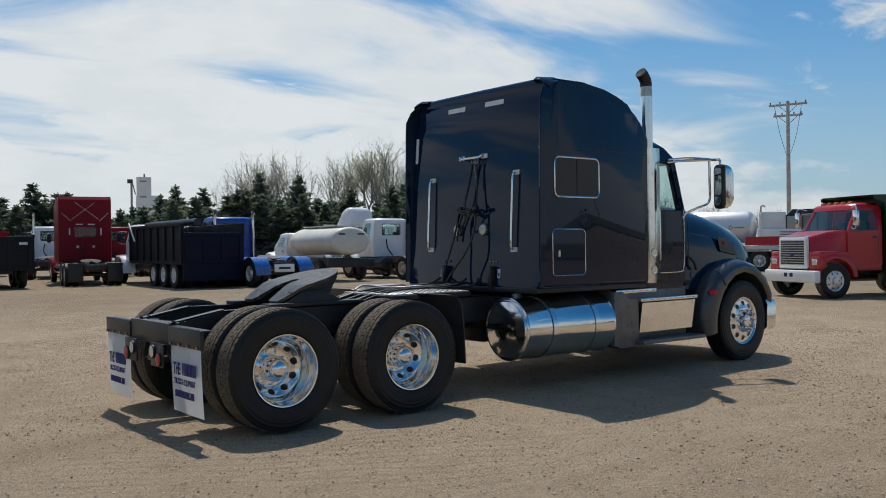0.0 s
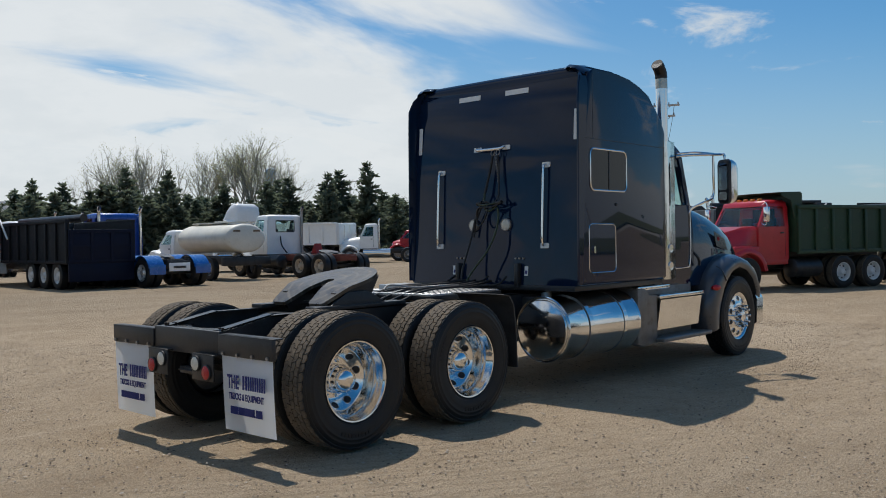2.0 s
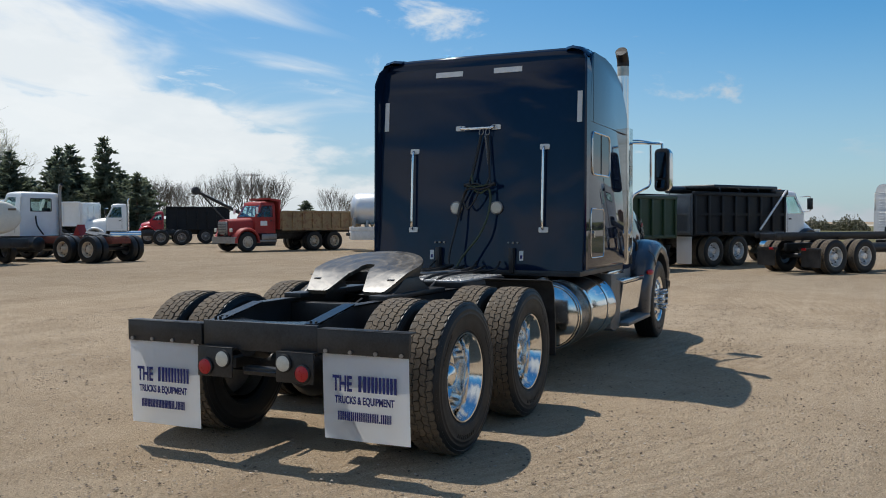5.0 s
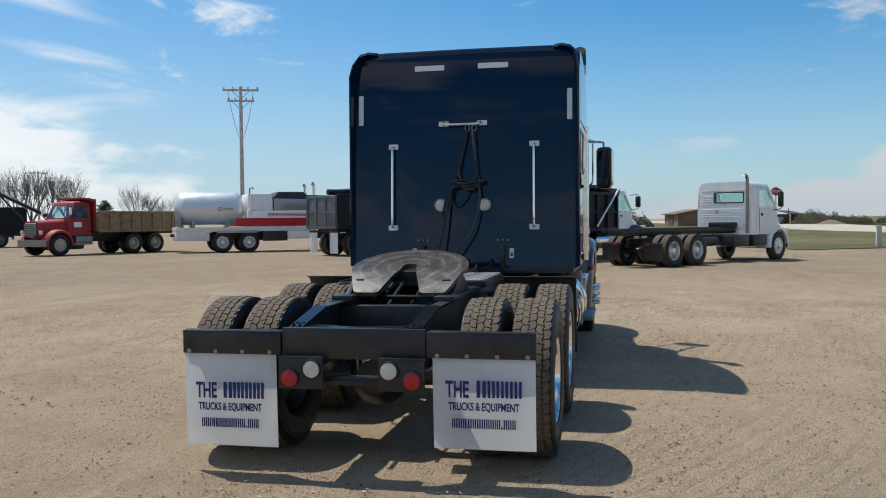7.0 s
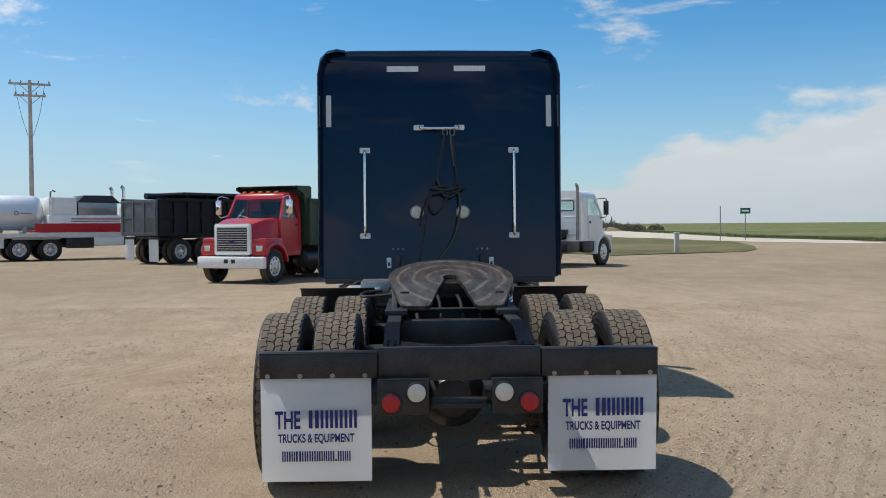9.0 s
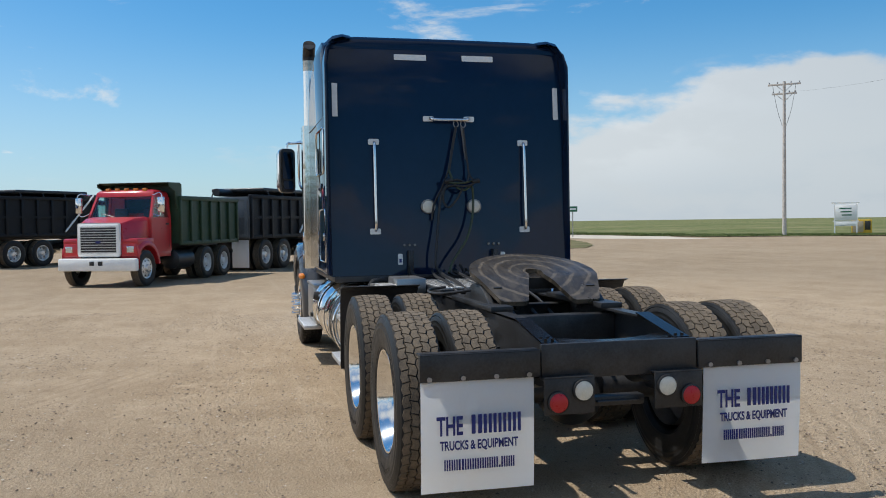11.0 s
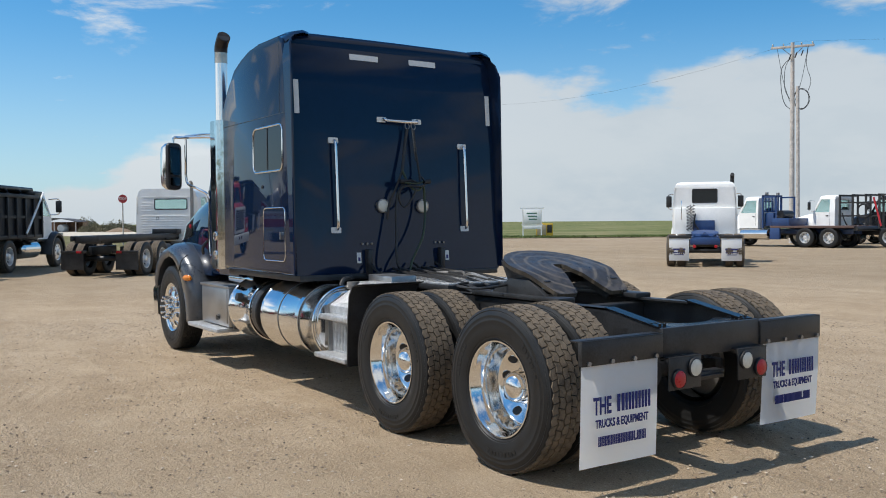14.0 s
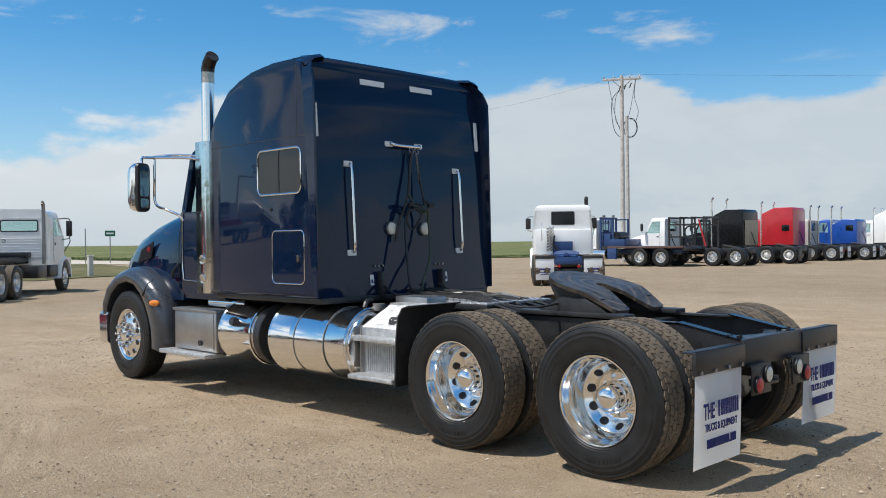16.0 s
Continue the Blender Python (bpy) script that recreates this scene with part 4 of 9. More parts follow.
for k, (y, r) in enumerate(((0.22, 0.016), (0.30, 0.012), (-0.10, 0.014), (-0.22, 0.012), (0.05, 0.012))):
    pts = [(0.35 + 0.1 * k, y * 0.8, 0.74), (0.8, y * 0.9 + 0.03 * math.sin(k), 0.76), (1.3, y, 0.80), (2.0, y * 1.1, 0.97), (2.5, y + 0.04, 1.07), (3.1, y, 1.09), (3.5, y * 0.8, 1.12)]
    part("air_line", sweep(B(), pts, r), HOSE if k % 2 else BLACK, truck)
bm = sweep(B(), [(2.2, 0.1, 1.08), (2.35, 0.16, 1.12), (2.6, 0.05, 1.09), (2.9, -0.12, 1.10), (3.2, -0.05, 1.08)], 0.012)
part("air_line", bm, STEEL, truck)

# quarter fenders before the drive wheels
for s in (1, -1):
    pts = [(2.60, 0.40), (2.58, 0.80), (2.555, 0.97), (2.50, 1.045), (2.42, 1.065)]
    pts2 = [(x + 0.012, z + 0.004) for x, z in pts]
    bm = prism(B(), pts + pts2[::-1], 0.585 * s, 1.205 * s)
    part("quarter_fender", bm, BLACK, truck, "black quarter fender")
    part("fender_bracket", cyl(B(), (2.63, 0.42 * s, 0.9), (2.63, 0.6 * s, 0.9), 0.022, seg=10), BLACK, truck)

# sleeper
SLEEP = [(3.675, 1.07), (3.712, 1.5), (3.754, 2.30), (3.792, 2.85), (3.832, 3.18), (3.865, 3.245), (3.96, 3.262), (4.41, 3.268), (4.66, 3.240), (4.87, 3.185), (5.07, 3.105), (5.24, 3.00), (5.36, 2.88), (5.45, 2.74), (5.45, 1.07)]


def back_x(z):
    for (x0, z0), (x1, z1) in zip(SLEEP[:6], SLEEP[1:6]):
        if z0 <= z <= z1:
            return x0 + (x1 - x0) * (z - z0) / (z1 - z0)
    return 3.675 if z < 1.07 else 3.865


HW = 1.175
sleeper = part("sleeper", prism(B(), SLEEP, -HW, HW, 0.05, 4), NAVY, truck, "glossy dark navy sleeper box", sharp=30)
CROWN = [(3.838, 3.235), (3.845, 3.275), (3.87, 3.308), (3.96, 3.328), (4.41, 3.330), (4.66, 3.290), (4.87, 3.225), (5.07, 3.130), (5.24, 3.015), (5.33, 2.92)]
part("roof_panel", loft(B(), [[(x, y, z - d) for y, d in ((-1.12, 0.075), (-1.11, 0.03), (-1.04, 0.010), (-0.85, 0.0), (0.0, -0.004), (0.85, 0.0), (1.04, 0.010), (1.11, 0.03), (1.12, 0.075))] for x, z in CROWN]), NAVY, truck, "crowned navy sleeper roof", sharp=50)
part("sleeper_sill", box(B(), 3.66, 5.44, -1.12, 1.12, 1.02, 1.075, 0.01), BLACK, truck)
part("sleeper_support", box(B(), 3.9, 5.5, -0.6, 0.6, 0.98, 1.03, 0.01), BLACK, truck)
for s in (1, -1):
    # trim wing on the rear corner, wider toward the roof
    bm = B()
    rows = []
    for z in (1.09, 1.5, 1.9, 2.30, 2.56, 2.85, 3.05, 3.18, 3.245, 3.285):
        inset = 0.0 if z < 3.1 else 0.10 * ((z - 3.1) / 0.185) ** 2
        bx = back_x(min(z, 3.24))
        y = (HW + 0.006 - inset) * s
        rx = 3.642 + 0.014 * (z - 1.07) + (0.0 if z < 3.0 else 1.9 * (z - 3.0) ** 2)
        rows.append([(bx + 0.035, y - 0.030 * s, z), (bx + 0.03, y, z), (bx + 0.015, y, z), (rx + 0.012, y, z), (rx, y - 0.006 * s, z), (rx + 0.003, y - 0.020 * s, z), ((rx + bx) / 2, y - 0.032 * s, z), (bx - 0.004, y - 0.046 * s, z), (bx + 0.06, y - 0.050 * s, z)])
    loft(bm, rows)
    part("corner_fairing", bm, NAVY, truck, "navy rear corner fairing", sharp=22)
    bm = loft(B(), [[(3.80, 1.168 * s, 3.190), (3.83, 1.168 * s, 3.225), (3.98, 1.155 * s, 3.255), (4.10, 1.12 * s, 3.25)], [(3.755, 1.10 * s, 3.255), (3.79, 1.09 * s, 3.292), (3.98, 1.08 * s, 3.315), (4.10, 1.07 * s, 3.29)], [(3.765, 1.0 * s, 3.285), (3.80, 1.0 * s, 3.315), (3.98, 1.0 * s, 3.330), (4.10, 1.0 * s, 3.31)], [(3.82, 0.92 * s, 3.28), (3.85, 0.92 * s, 3.312), (3.98, 0.93 * s, 3.328), (4.10, 0.93 * s, 3.30)]])
    part("roof_corner_cap", bm, NAVY, truck, "dark moulded roof corner cap", sharp=60)

    def side(u, v, w, s=s):
        return (u, (HW + w) * s, v)

    part("panel_seam", panel(B(), 3.80, 5.40, 2.556, 2.562, 0.002, -0.002, 0.0015, side), BLACK, sleeper)
    part("panel_seam", panel(B(), 3.935, 3.940, 2.565, 3.22, 0.002, -0.002, 0.0015, side), BLACK, sleeper)
    win = part("sleeper_window", panel(B(), 3.885, 4.555, 2.045, 2.455, 0.06, -0.003, 0.004, side), DARK_GLASS, truck, "tinted sleeper side window")
    part("window_frame", rim_frame(B(), 3.866, 4.574, 2.030, 2.470, 0.075, 0.018, 0.014, side), CHROME, win, "chrome window frame")
    part("window_divider", panel(B(), 4.215, 4.235, 2.05, 2.45, 0.004, 0.003, 0.009, side), BLACK, win)
    hatch = part("luggage_door", panel(B(), 3.845, 4.330, 1.205, 1.690, 0.05, -0.003, 0.004, side), NAVY, truck, "navy luggage door")
    part("door_trim", rim_frame(B(), 3.832, 4.343, 1.196, 1.700, 0.06, 0.010, 0.009, side), CHROME, hatch, "chrome trim")
    part("door_latch", panel(B(), 3.905, 3.935, 1.40, 1.47, 0.012, 0.002, 0.02, side), CHROME, hatch, "chrome latch")
    part("marker_button", lathe(B(), [(0.016, 0), (0.016, 0.01), (0, 0.014)], 14, m=pose(4.36, HW * s, 1.90, 0, 0, 0 if s > 0 else 180)), BLACK, sleeper)


def rear(u, v, w):
    """A place on the sleeper's back: u along y, v up, w proud of it."""
    return (back_x(v) - w, u, v)


for y0, y1, z0, z1 in ((0.20, 0.51, 3.095, 3.150), (-0.46, -0.15, 3.100, 3.155), (1.055, 1.105, 2.55, 2.86), (-1.105, -1.055, 2.55, 2.86)):
    part("reflective_strip", panel(B(), y0, y1, z0, z1, 0.004, 0.001, 0.005, rear), REFLECT, sleeper, "white reflective strip")
for s in (1, -1):
    bm = B()
    yy = 0.728 * s
    sweep(bm, [rear(yy, 2.312, 0.010), rear(yy, 2.305, 0.040), rear(yy, 2.262, 0.054), rear(yy, 2.10, 0.056), rear(yy, 1.70, 0.056), rear(yy, 1.545, 0.054), rear(yy, 1.500, 0.040), rear(yy, 1.490, 0.010)], 0.015, 10)
    grab = part("grab_bar", bm, CHROME, truck, "polished vertical grab bar")
    for z in (2.317, 1.483):
        part("bar_bracket", panel(B(), yy - 0.050, yy + 0.050, z - 0.027, z + 0.027, 0.01, 0.0, 0.012, rear), REFLECT, grab)
    lamp = part("work_lamp", lathe(B(), [(0.068, 0.0), (0.068, 0.03), (0.060, 0.036), (0.056, 0.030)], 32, m=pose(back_x(1.71), 0.224 * s, 1.71, 0, 0, 90)), STEEL, truck, "round rear work lamp")
    part("lamp_lens", lathe(B(), [(0.058, 0.01), (0.056, 0.032), (0.03, 0.038), (0, 0.04)], 32, m=pose(back_x(1.71), 0.224 * s, 1.71, 0, 0, 90)), WHITE_LENS, lamp)
    part("latch_post", box(B(), 3.62, 3.69, 0.385 * s, 0.435 * s, 1.05, 1.30, 0.008), BLACK, truck, "black cab latch post")
    for k in range(3):
        part("hose_fitting", cyl(B(), (3.722, (0.36 + 0.05 * k) * s, 1.352), (3.682, (0.36 + 0.05 * k) * s, 1.352), 0.011, seg=8), STEEL, sleeper)
    tag = part("data_plate", panel(B(), 0.50 * s - 0.022, 0.50 * s + 0.022, 1.17, 1.27, 0.003, 0.001, 0.005, rear), REFLECT, sleeper, "small white data plate")
    part("print_bar", panel(B(), 0.50 * s - 0.012, 0.50 * s + 0.012, 1.19, 1.225, 0.002, 0.0045, 0.0065, rear), INK, tag)
bm = sweep(B(), [rear(0.190, 2.545, 0.010), rear(0.180, 2.540, 0.046), rear(0.135, 2.528, 0.058), rear(-0.135, 2.528, 0.058), rear(-0.178, 2.540, 0.046), rear(-0.188, 2.545, 0.010)], 0.016, 10)
tee = part("hose_bar", bm, CHROME, truck, "polished horizontal hose hanger bar")
for y in (0.200, -0.198):
    part("bar_bracket", panel(B(), y - 0.05, y + 0.05, 2.515, 2.565, 0.01, 0.0, 0.014, rear), REFLECT, tee)


def hang(*pts):
    """Points given as y, z and how far they hang clear of the sleeper's back."""
    return [(back_x(max(1.07, z)) - w, y, z) for y, z, w in pts]


for k, (y0, y1, z1) in enumerate(((-0.055, 0.028, 2.05), (-0.125, -0.165, 2.02))):
    ring = sweep(B(), [(back_x(2.5) - 0.06 + 0.008 * math.sin(a), y0 + 0.024 * math.cos(a), 2.487 + 0.030 * math.sin(a)) for a in (radians(v) for v in range(0, 361, 45))], 0.005, 6, 2)
    part("hanger_ring", ring, STEEL, tee, "small steel hanger ring")
    part("hanger_strap", sweep(B(), hang((y0, 2.462, 0.06), (y0 + (y1 - y0) * 0.35, 2.32, 0.055), (y1, z1, 0.075)), 0.015 if k == 0 else 0.010, 6), HOSE, truck, "black rubber hose hanger strap")
bm = B()
coil = [(back_x(2.3) - 0.058 + 0.011 * math.cos(2.1 * k), -0.105 + 0.010 * math.sin(2.1 * k) - 0.0006 * k, 2.46 - 0.0052 * k) for k in range(60)]
sweep(bm, coil, 0.0035, 5, 1, False)
part("hanger_spring", bm, STEEL, truck, "bright steel hanger spring")
part("hanger_strap", sweep(B(), hang((0.028, 2.06, 0.075), (0.09, 1.90, 0.06), (0.17, 1.74, 0.05), (0.20, 1.58, 0.04)), 0.011, 6), HOSE, truck, "black rubber hose hanger strap")
part("air_hose", sweep(B(), hang((-0.165, 2.02, 0.08), (-0.13, 1.93, 0.12), (-0.03, 1.955, 0.13), (0.06, 1.91, 0.12), (0.118, 1.80, 0.11), (0.150, 1.62, 0.13), (0.180, 1.42, 0.17), (0.205, 1.26, 0.20), (0.20, 1.13, 0.22), (0.12, 1.06, 0.26)), 0.012, 8), HOSE, truck, "black looped air hose")
part("air_hose", sweep(B(), hang((0.03, 2.05, 0.08), (-0.02, 1.90, 0.13), (-0.10, 1.86, 0.14), (-0.175, 1.90, 0.12), (-0.192, 1.78, 0.11), (-0.170, 1.60, 0.14), (-0.105, 1.42, 0.19), (-0.02, 1.30, 0.22), (0.06, 1.19, 0.24), (0.10, 1.10, 0.26)), 0.012, 8), GREEN_HOSE, truck, "green looped electric cable")
part("air_hose", sweep(B(), hang((-0.17, 2.0, 0.09), (-0.20, 1.93, 0.13), (-0.10, 1.895, 0.16), (0.03, 1.90, 0.15), (0.09, 1.86, 0.13), (0.10, 1.76, 0.12), (0.05, 1.70, 0.13), (-0.03, 1.78, 0.14), (-0.08, 1.88, 0.15)), 0.010, 8), HOSE, truck, "black looped air hose")
part("air_hose", sweep(B(), hang((-0.21, 1.955, 0.10), (-0.08, 1.925, 0.16), (0.05, 1.93, 0.15)), 0.009, 8), GREEN_HOSE, truck)
for y in (-0.215, 0.055):
    part("hose_plug", cyl(B(), (back_x(1.94) - 0.13, y - 0.035, 1.95), (back_x(1.94) - 0.13, y + 0.035, 1.94), 0.022, seg=12), HOSE, truck, "black hose coupling")
for y0, y1 in ((0.20, 0.42), (0.06, -0.30), (0.10, -0.05)):
    part("air_hose", sweep(B(), [(3.45, y0, 1.10), (3.40, (y0 + y1) / 2, 1.07), (3.46, y1, 1.09), (3.60, y1, 1.16)], 0.012, 8), HOSE, truck)

# exhaust stacks and heat shields
for s in (1, -1):
    sx, sy = 5.50, (1.155 if s > 0 else 1.10) * s
    stack = part("exhaust_pipe", sweep(B(), [(sx, sy, 1.15), (sx, sy, 2.0), (sx, sy, 3.31), (sx - 0.012, sy, 3.42), (sx - 0.06, sy, 3.485), (sx - 0.10, sy, 3.515)], 0.066, 24, 6), CHROME, truck, "polished curved exhaust stack")
    d = Vector((-0.8, 0, 0.6)).normalized()
    tip = Vector((sx - 0.10, sy, 3.515))
    part("stack_bore", cyl(B(), tip - d * 0.02, tip + d * 0.003, 0.060, seg=24), BLACK, stack)
    part("stack_end", sweep(B(), [(sx - 0.004, sy, 3.365), (sx - 0.014, sy, 3.425), (sx - 0.06, sy, 3.486), (sx - 0.102, sy, 3.5165)], 0.0685, 24, 5), SOOT, stack, "blackened stack end")
    part("sooty_tip", cyl(B(), (sx - 0.002, sy, 3.25), (sx - 0.004, sy, 3.38), 0.0675, seg=24, caps=False), surface("heat_blued_chrome", (0.42, 0.38, 0.33), rough=0.2, metal=1.0, var=0.3, scale=9), stack)
    bm = B()
    rows = [[(sx + 0.145, sy - 0.03 * s, z), (sx + 0.14, sy + 0.06 * s, z), (sx + 0.115, sy + 0.088 * s, z), (sx - 0.085, sy + 0.088 * s, z), (sx - 0.10, sy + 0.06 * s, z), (sx - 0.105, sy - 0.03 * s, z), (sx - 0.098, sy - 0.03 * s, z), (sx - 0.093, sy + 0.056 * s, z), (sx - 0.076, sy + 0.082 * s, z), (sx + 0.111, sy + 0.082 * s, z), (sx + 0.133, sy + 0.056 * s, z), (sx + 0.138, sy - 0.03 * s, z)] for z in (1.07, 1.5, 2.0, 2.4, 2.64)]
    loft(bm, rows)
    shield = part("heat_shield", bm, HEATSHIELD, truck, "polished stained stack heat shield", sharp=60)
    bm = B()
    for k in range(9):
        cyl(bm, (sx - 0.075, sy + 0.068 * s, 1.15 + 0.18 * k), (sx - 0.082, sy + 0.078 * s, 1.15 + 0.18 * k), 0.008, seg=8)
    part("rivets", bm, STEEL, shield)
    for z in (1.22, 1.42):
        part("shield_medallion", lathe(B(), [(0.05, 0.0), (0.046, 0.008), (0.02, 0.004), (0, 0.009)], 24, m=pose(sx, sy + 0.0895 * s, z, 0, 0, 0 if s > 0 else 180)), CHROME, shield)

# cab
CABW = 1.03
bm = B()
loft(bm, [[(5.46, -w, z), (x1, -w, z), (x1 + 0.06, -w * 0.6, z), (x1 + 0.06, w * 0.6, z), (x1, w, z), (5.46, w, z)] for z, x1, w in ((0.98, 6.28, CABW - 0.03), (1.10, 6.30, CABW), (1.55, 6.32, CABW), (1.93, 6.32, CABW))])
cab = part("cab", bm, NAVY, truck, "glossy dark navy cab", sharp=40)
bm = B()
loft(bm, [[(5.44, -w, z), (x1, -w, z), (x1 + 0.05, -w * 0.6, z), (x1 + 0.05, w * 0.6, z), (x1, w, z), (5.44, w, z)] for z, x1, w in ((2.49, 6.17, 1.0), (2.58, 6.13, 0.985), (2.69, 6.02, 0.94), (2.78, 5.88, 0.86), (2.835, 5.70, 0.70))])
part("cab_roof", bm, NAVY, truck, "navy cab roof", sharp=40)
for s in (1, -1):
    part("cab_pillar", loft(B(), [[(6.23, 1.02 * s, 1.92), (6.32, 1.02 * s, 1.92), (6.32, 0.95 * s, 1.92), (6.23, 0.95 * s, 1.92)], [(6.08, 0.995 * s, 2.51), (6.165, 0.995 * s, 2.51), (6.165, 0.92 * s, 2.51), (6.08, 0.92 * s, 2.51)]]), NAVY, truck)
    part("cab_pillar", loft(B(), [[(5.46, 1.03 * s, 1.92), (5.56, 1.03 * s, 1.92), (5.56, 0.97 * s, 1.92), (5.46, 0.97 * s, 1.92)], [(5.46, 0.995 * s, 2.51), (5.55, 0.995 * s, 2.51), (5.55, 0.93 * s, 2.51), (5.46, 0.93 * s, 2.51)]]), NAVY, truck)
    part("door_glass", solid(B(), [(5.56, 1.01 * s, 1.93), (6.24, 1.01 * s, 1.93), (6.09, 0.98 * s, 2.50), (5.55, 0.98 * s, 2.50)], 0.005 * s), GLASS, truck, "clear door window")

    def door(u, v, w, s=s):
        return (u, (CABW + w) * s, v)

    part("door_trim", sweep(B(), [door(6.27, 1.93, 0.004), door(6.28, 1.5, 0.006), door(6.26, 1.24, 0.006), door(6.18, 1.18, 0.006), door(5.56, 1.18, 0.006)], 0.009, 6), CHROME, cab, "chrome door edge trim")
    part("door_handle", sweep(B(), [door(5.70, 2.38, -0.06), door(5.70, 2.36, 0.02), door(5.72, 2.28, 0.05), door(5.74, 1.42, 0.06), door(5.72, 1.34, 0.04), door(5.68, 1.32, 0.0)], 0.014, 8), CHROME, truck, "chrome cab grab handle")
    part("door_panel_line", panel(B(), 5.80, 6.04, 1.40, 1.82, 0.03, 0.0, 0.006, door), NAVY, cab)
part("windshield", solid(B(), [(6.36, -0.92, 1.94), (6.36, 0.92, 1.94), (6.19, 0.90, 2.50), (6.19, -0.90, 2.50)], 0.006), GLASS, truck, "curved clear windshield")
part("dashboard", box(B(), 6.05, 6.30, -0.9, 0.9, 1.75, 1.95, 0.03), BLACK, truck)
for y in (0.5, -0.5):
    bm = box(B(), 5.52, 5.66, y - 0.24, y + 0.24, 1.45, 2.25, 0.05)
    box(bm, 5.56, 5.95, y - 0.25, y + 0.25, 1.40, 1.55, 0.05)
    part("cab_seat", bm, BLACK, truck, "dark cab seat")
part("cab_marker_lamp", box(B(), 5.62, 5.72, -0.6, -0.54, 2.68, 2.72, 0.01), AMBER_LENS, truck)

def rrect3(x, k):
    """A rounded upright outline of the mirror housing at depth x, scaled by k."""
    return [(x, u, v) for u, v in rrect(-0.10 * k, 0.10 * k, -0.27 * k, 0.27 * k, 0.06 * k)]


# hood
def hood_ring(x, w, top, low):
    pts = []
    for k in range(17):
        a = math.pi * k / 16
        c, sn = math.cos(a), math.sin(a)
        e = 0.50
        pts.append((x, w * math.copysign(abs(c) ** e, c), low + (top - low) * abs(sn) ** e))
    return pts


bm = loft(B(), [hood_ring(6.33, 1.0, 2.05, 0.95), hood_ring(6.65, 0.99, 2.02, 0.95), hood_ring(7.0, 0.97, 1.97, 0.95), hood_ring(7.4, 0.93, 1.89, 0.92), hood_ring(7.8, 0.88, 1.77, 0.88), hood_ring(8.05, 0.83, 1.64, 0.82), hood_ring(8.22, 0.76, 1.45, 0.78), hood_ring(8.30, 0.66, 1.18, 0.76), hood_ring(8.32, 0.5, 0.98, 0.76)])
hood = part("hood", bm, NAVY, truck, "navy sloping hood", sharp=60)
for s in (1, -1):
    part("hood_seam", sweep(B(), [(6.42, 1.0 * s, 1.2), (6.42, 0.998 * s, 1.55), (6.42, 0.98 * s, 1.78)], 0.005, 5), BLACK, hood)
    part("hood_emblem", lathe(B(), [(0.028, 0.0), (0.026, 0.008), (0.012, 0.012), (0, 0.012)], 24, m=pose(7.22, 0.948 * s, 1.52, 0, 0, 10 if s > 0 else 170)), DARK_RED, hood, "small oval dull red emblem")
    part("hood_vent", solid(B(), [(7.14, 0.962 * s, 1.42), (7.58, 0.912 * s, 1.36), (7.48, 0.915 * s, 1.52), (7.08, 0.960 * s, 1.62)], 0.006 * s), BLACK_GLOSS, hood, "dark recessed hood vent")
    # fender swept over the front wheel, with a skirt behind it
    cxw, czw = AX[2], 0.50
    rows = []
    for a, ro, yo, ri in ((-8, 0.70, 1.10, 0.62), (10, 0.74, 1.15, 0.62), (30, 0.78, 1.19, 0.62), (50, 0.80, 1.20, 0.63), (70, 0.81, 1.20, 0.64), (90, 0.82, 1.20, 0.65), (108, 0.83, 1.20, 0.64), (125, 0.85, 1.20, 0.62), (140, 0.88, 1.195, 0.60), (155, 0.89, 1.19, 0.585), (168, 0.87, 1.18, 0.575), (180, 0.84, 1.175, 0.57), (190, 0.83, 1.17, 0.57)):
        ca, sa = math.cos(radians(a)), math.sin(radians(a))
        pts = []
        for rr, yy in ((ri, 1.0), (ri, yo - 0.02), (ri + 0.03, yo), (ri + (ro - ri) * 0.55, yo), (ro - 0.05, yo - 0.03), (ro - 0.015, yo - 0.09), (ro, yo - 0.20), (ro, 0.62), (ro - 0.04, 0.60), (ri, 0.60)):
            pts.append((cxw + rr * ca, yy * s, czw + rr * sa))
        rows.append(pts)
    fender = part("front_fender", loft(B(), rows), FENDER_GREY, truck, "grey navy front fender", sharp=50)
    line = [(cxw + (0.66 + 0.26 * t) * math.cos(radians(132)), (1.204 - 0.20 * max(0, t - 0.70)) * s, czw + (0.66 + 0.26 * t) * math.sin(radians(132))) for t in (0, 0.25, 0.5, 0.75, 1.0)]
    part("fender_seam", sweep(B(), line, 0.006, 5), BLACK, fender)
    part("side_marker", lathe(B(), [(0.048, 0.0), (0.046, 0.02), (0.02, 0.034), (0, 0.036)], 24, m=Matrix.Translation((6.66, 1.175 * s, 0.915)) @ pose(0, 0, 0, 0, 0, 20 if s > 0 else 160) @ Matrix.Diagonal((1.5, 1, 0.75, 1))), AMBER_LENS if s > 0 else RED_LENS, truck, "amber fender marker lamp" if s > 0 else "red fender marker lamp")
    part("headlamp", loft(B(), [[(7.86, 0.70 * s, 0.86), (7.86, 1.06 * s, 0.84), (7.80, 1.12 * s, 1.06), (7.74, 0.74 * s, 1.12)], [(8.10, 0.64 * s, 0.86), (8.00, 1.02 * s, 0.84), (7.93, 1.08 * s, 1.02), (8.00, 0.66 * s, 1.08)]]), WHITE_LENS, truck, "clear headlamp")
    part("turn_lamp", box(B(), 7.93, 7.985, 1.10 * s, 1.165 * s, 0.72, 0.86, 0.015), AMBER_LENS, truck)
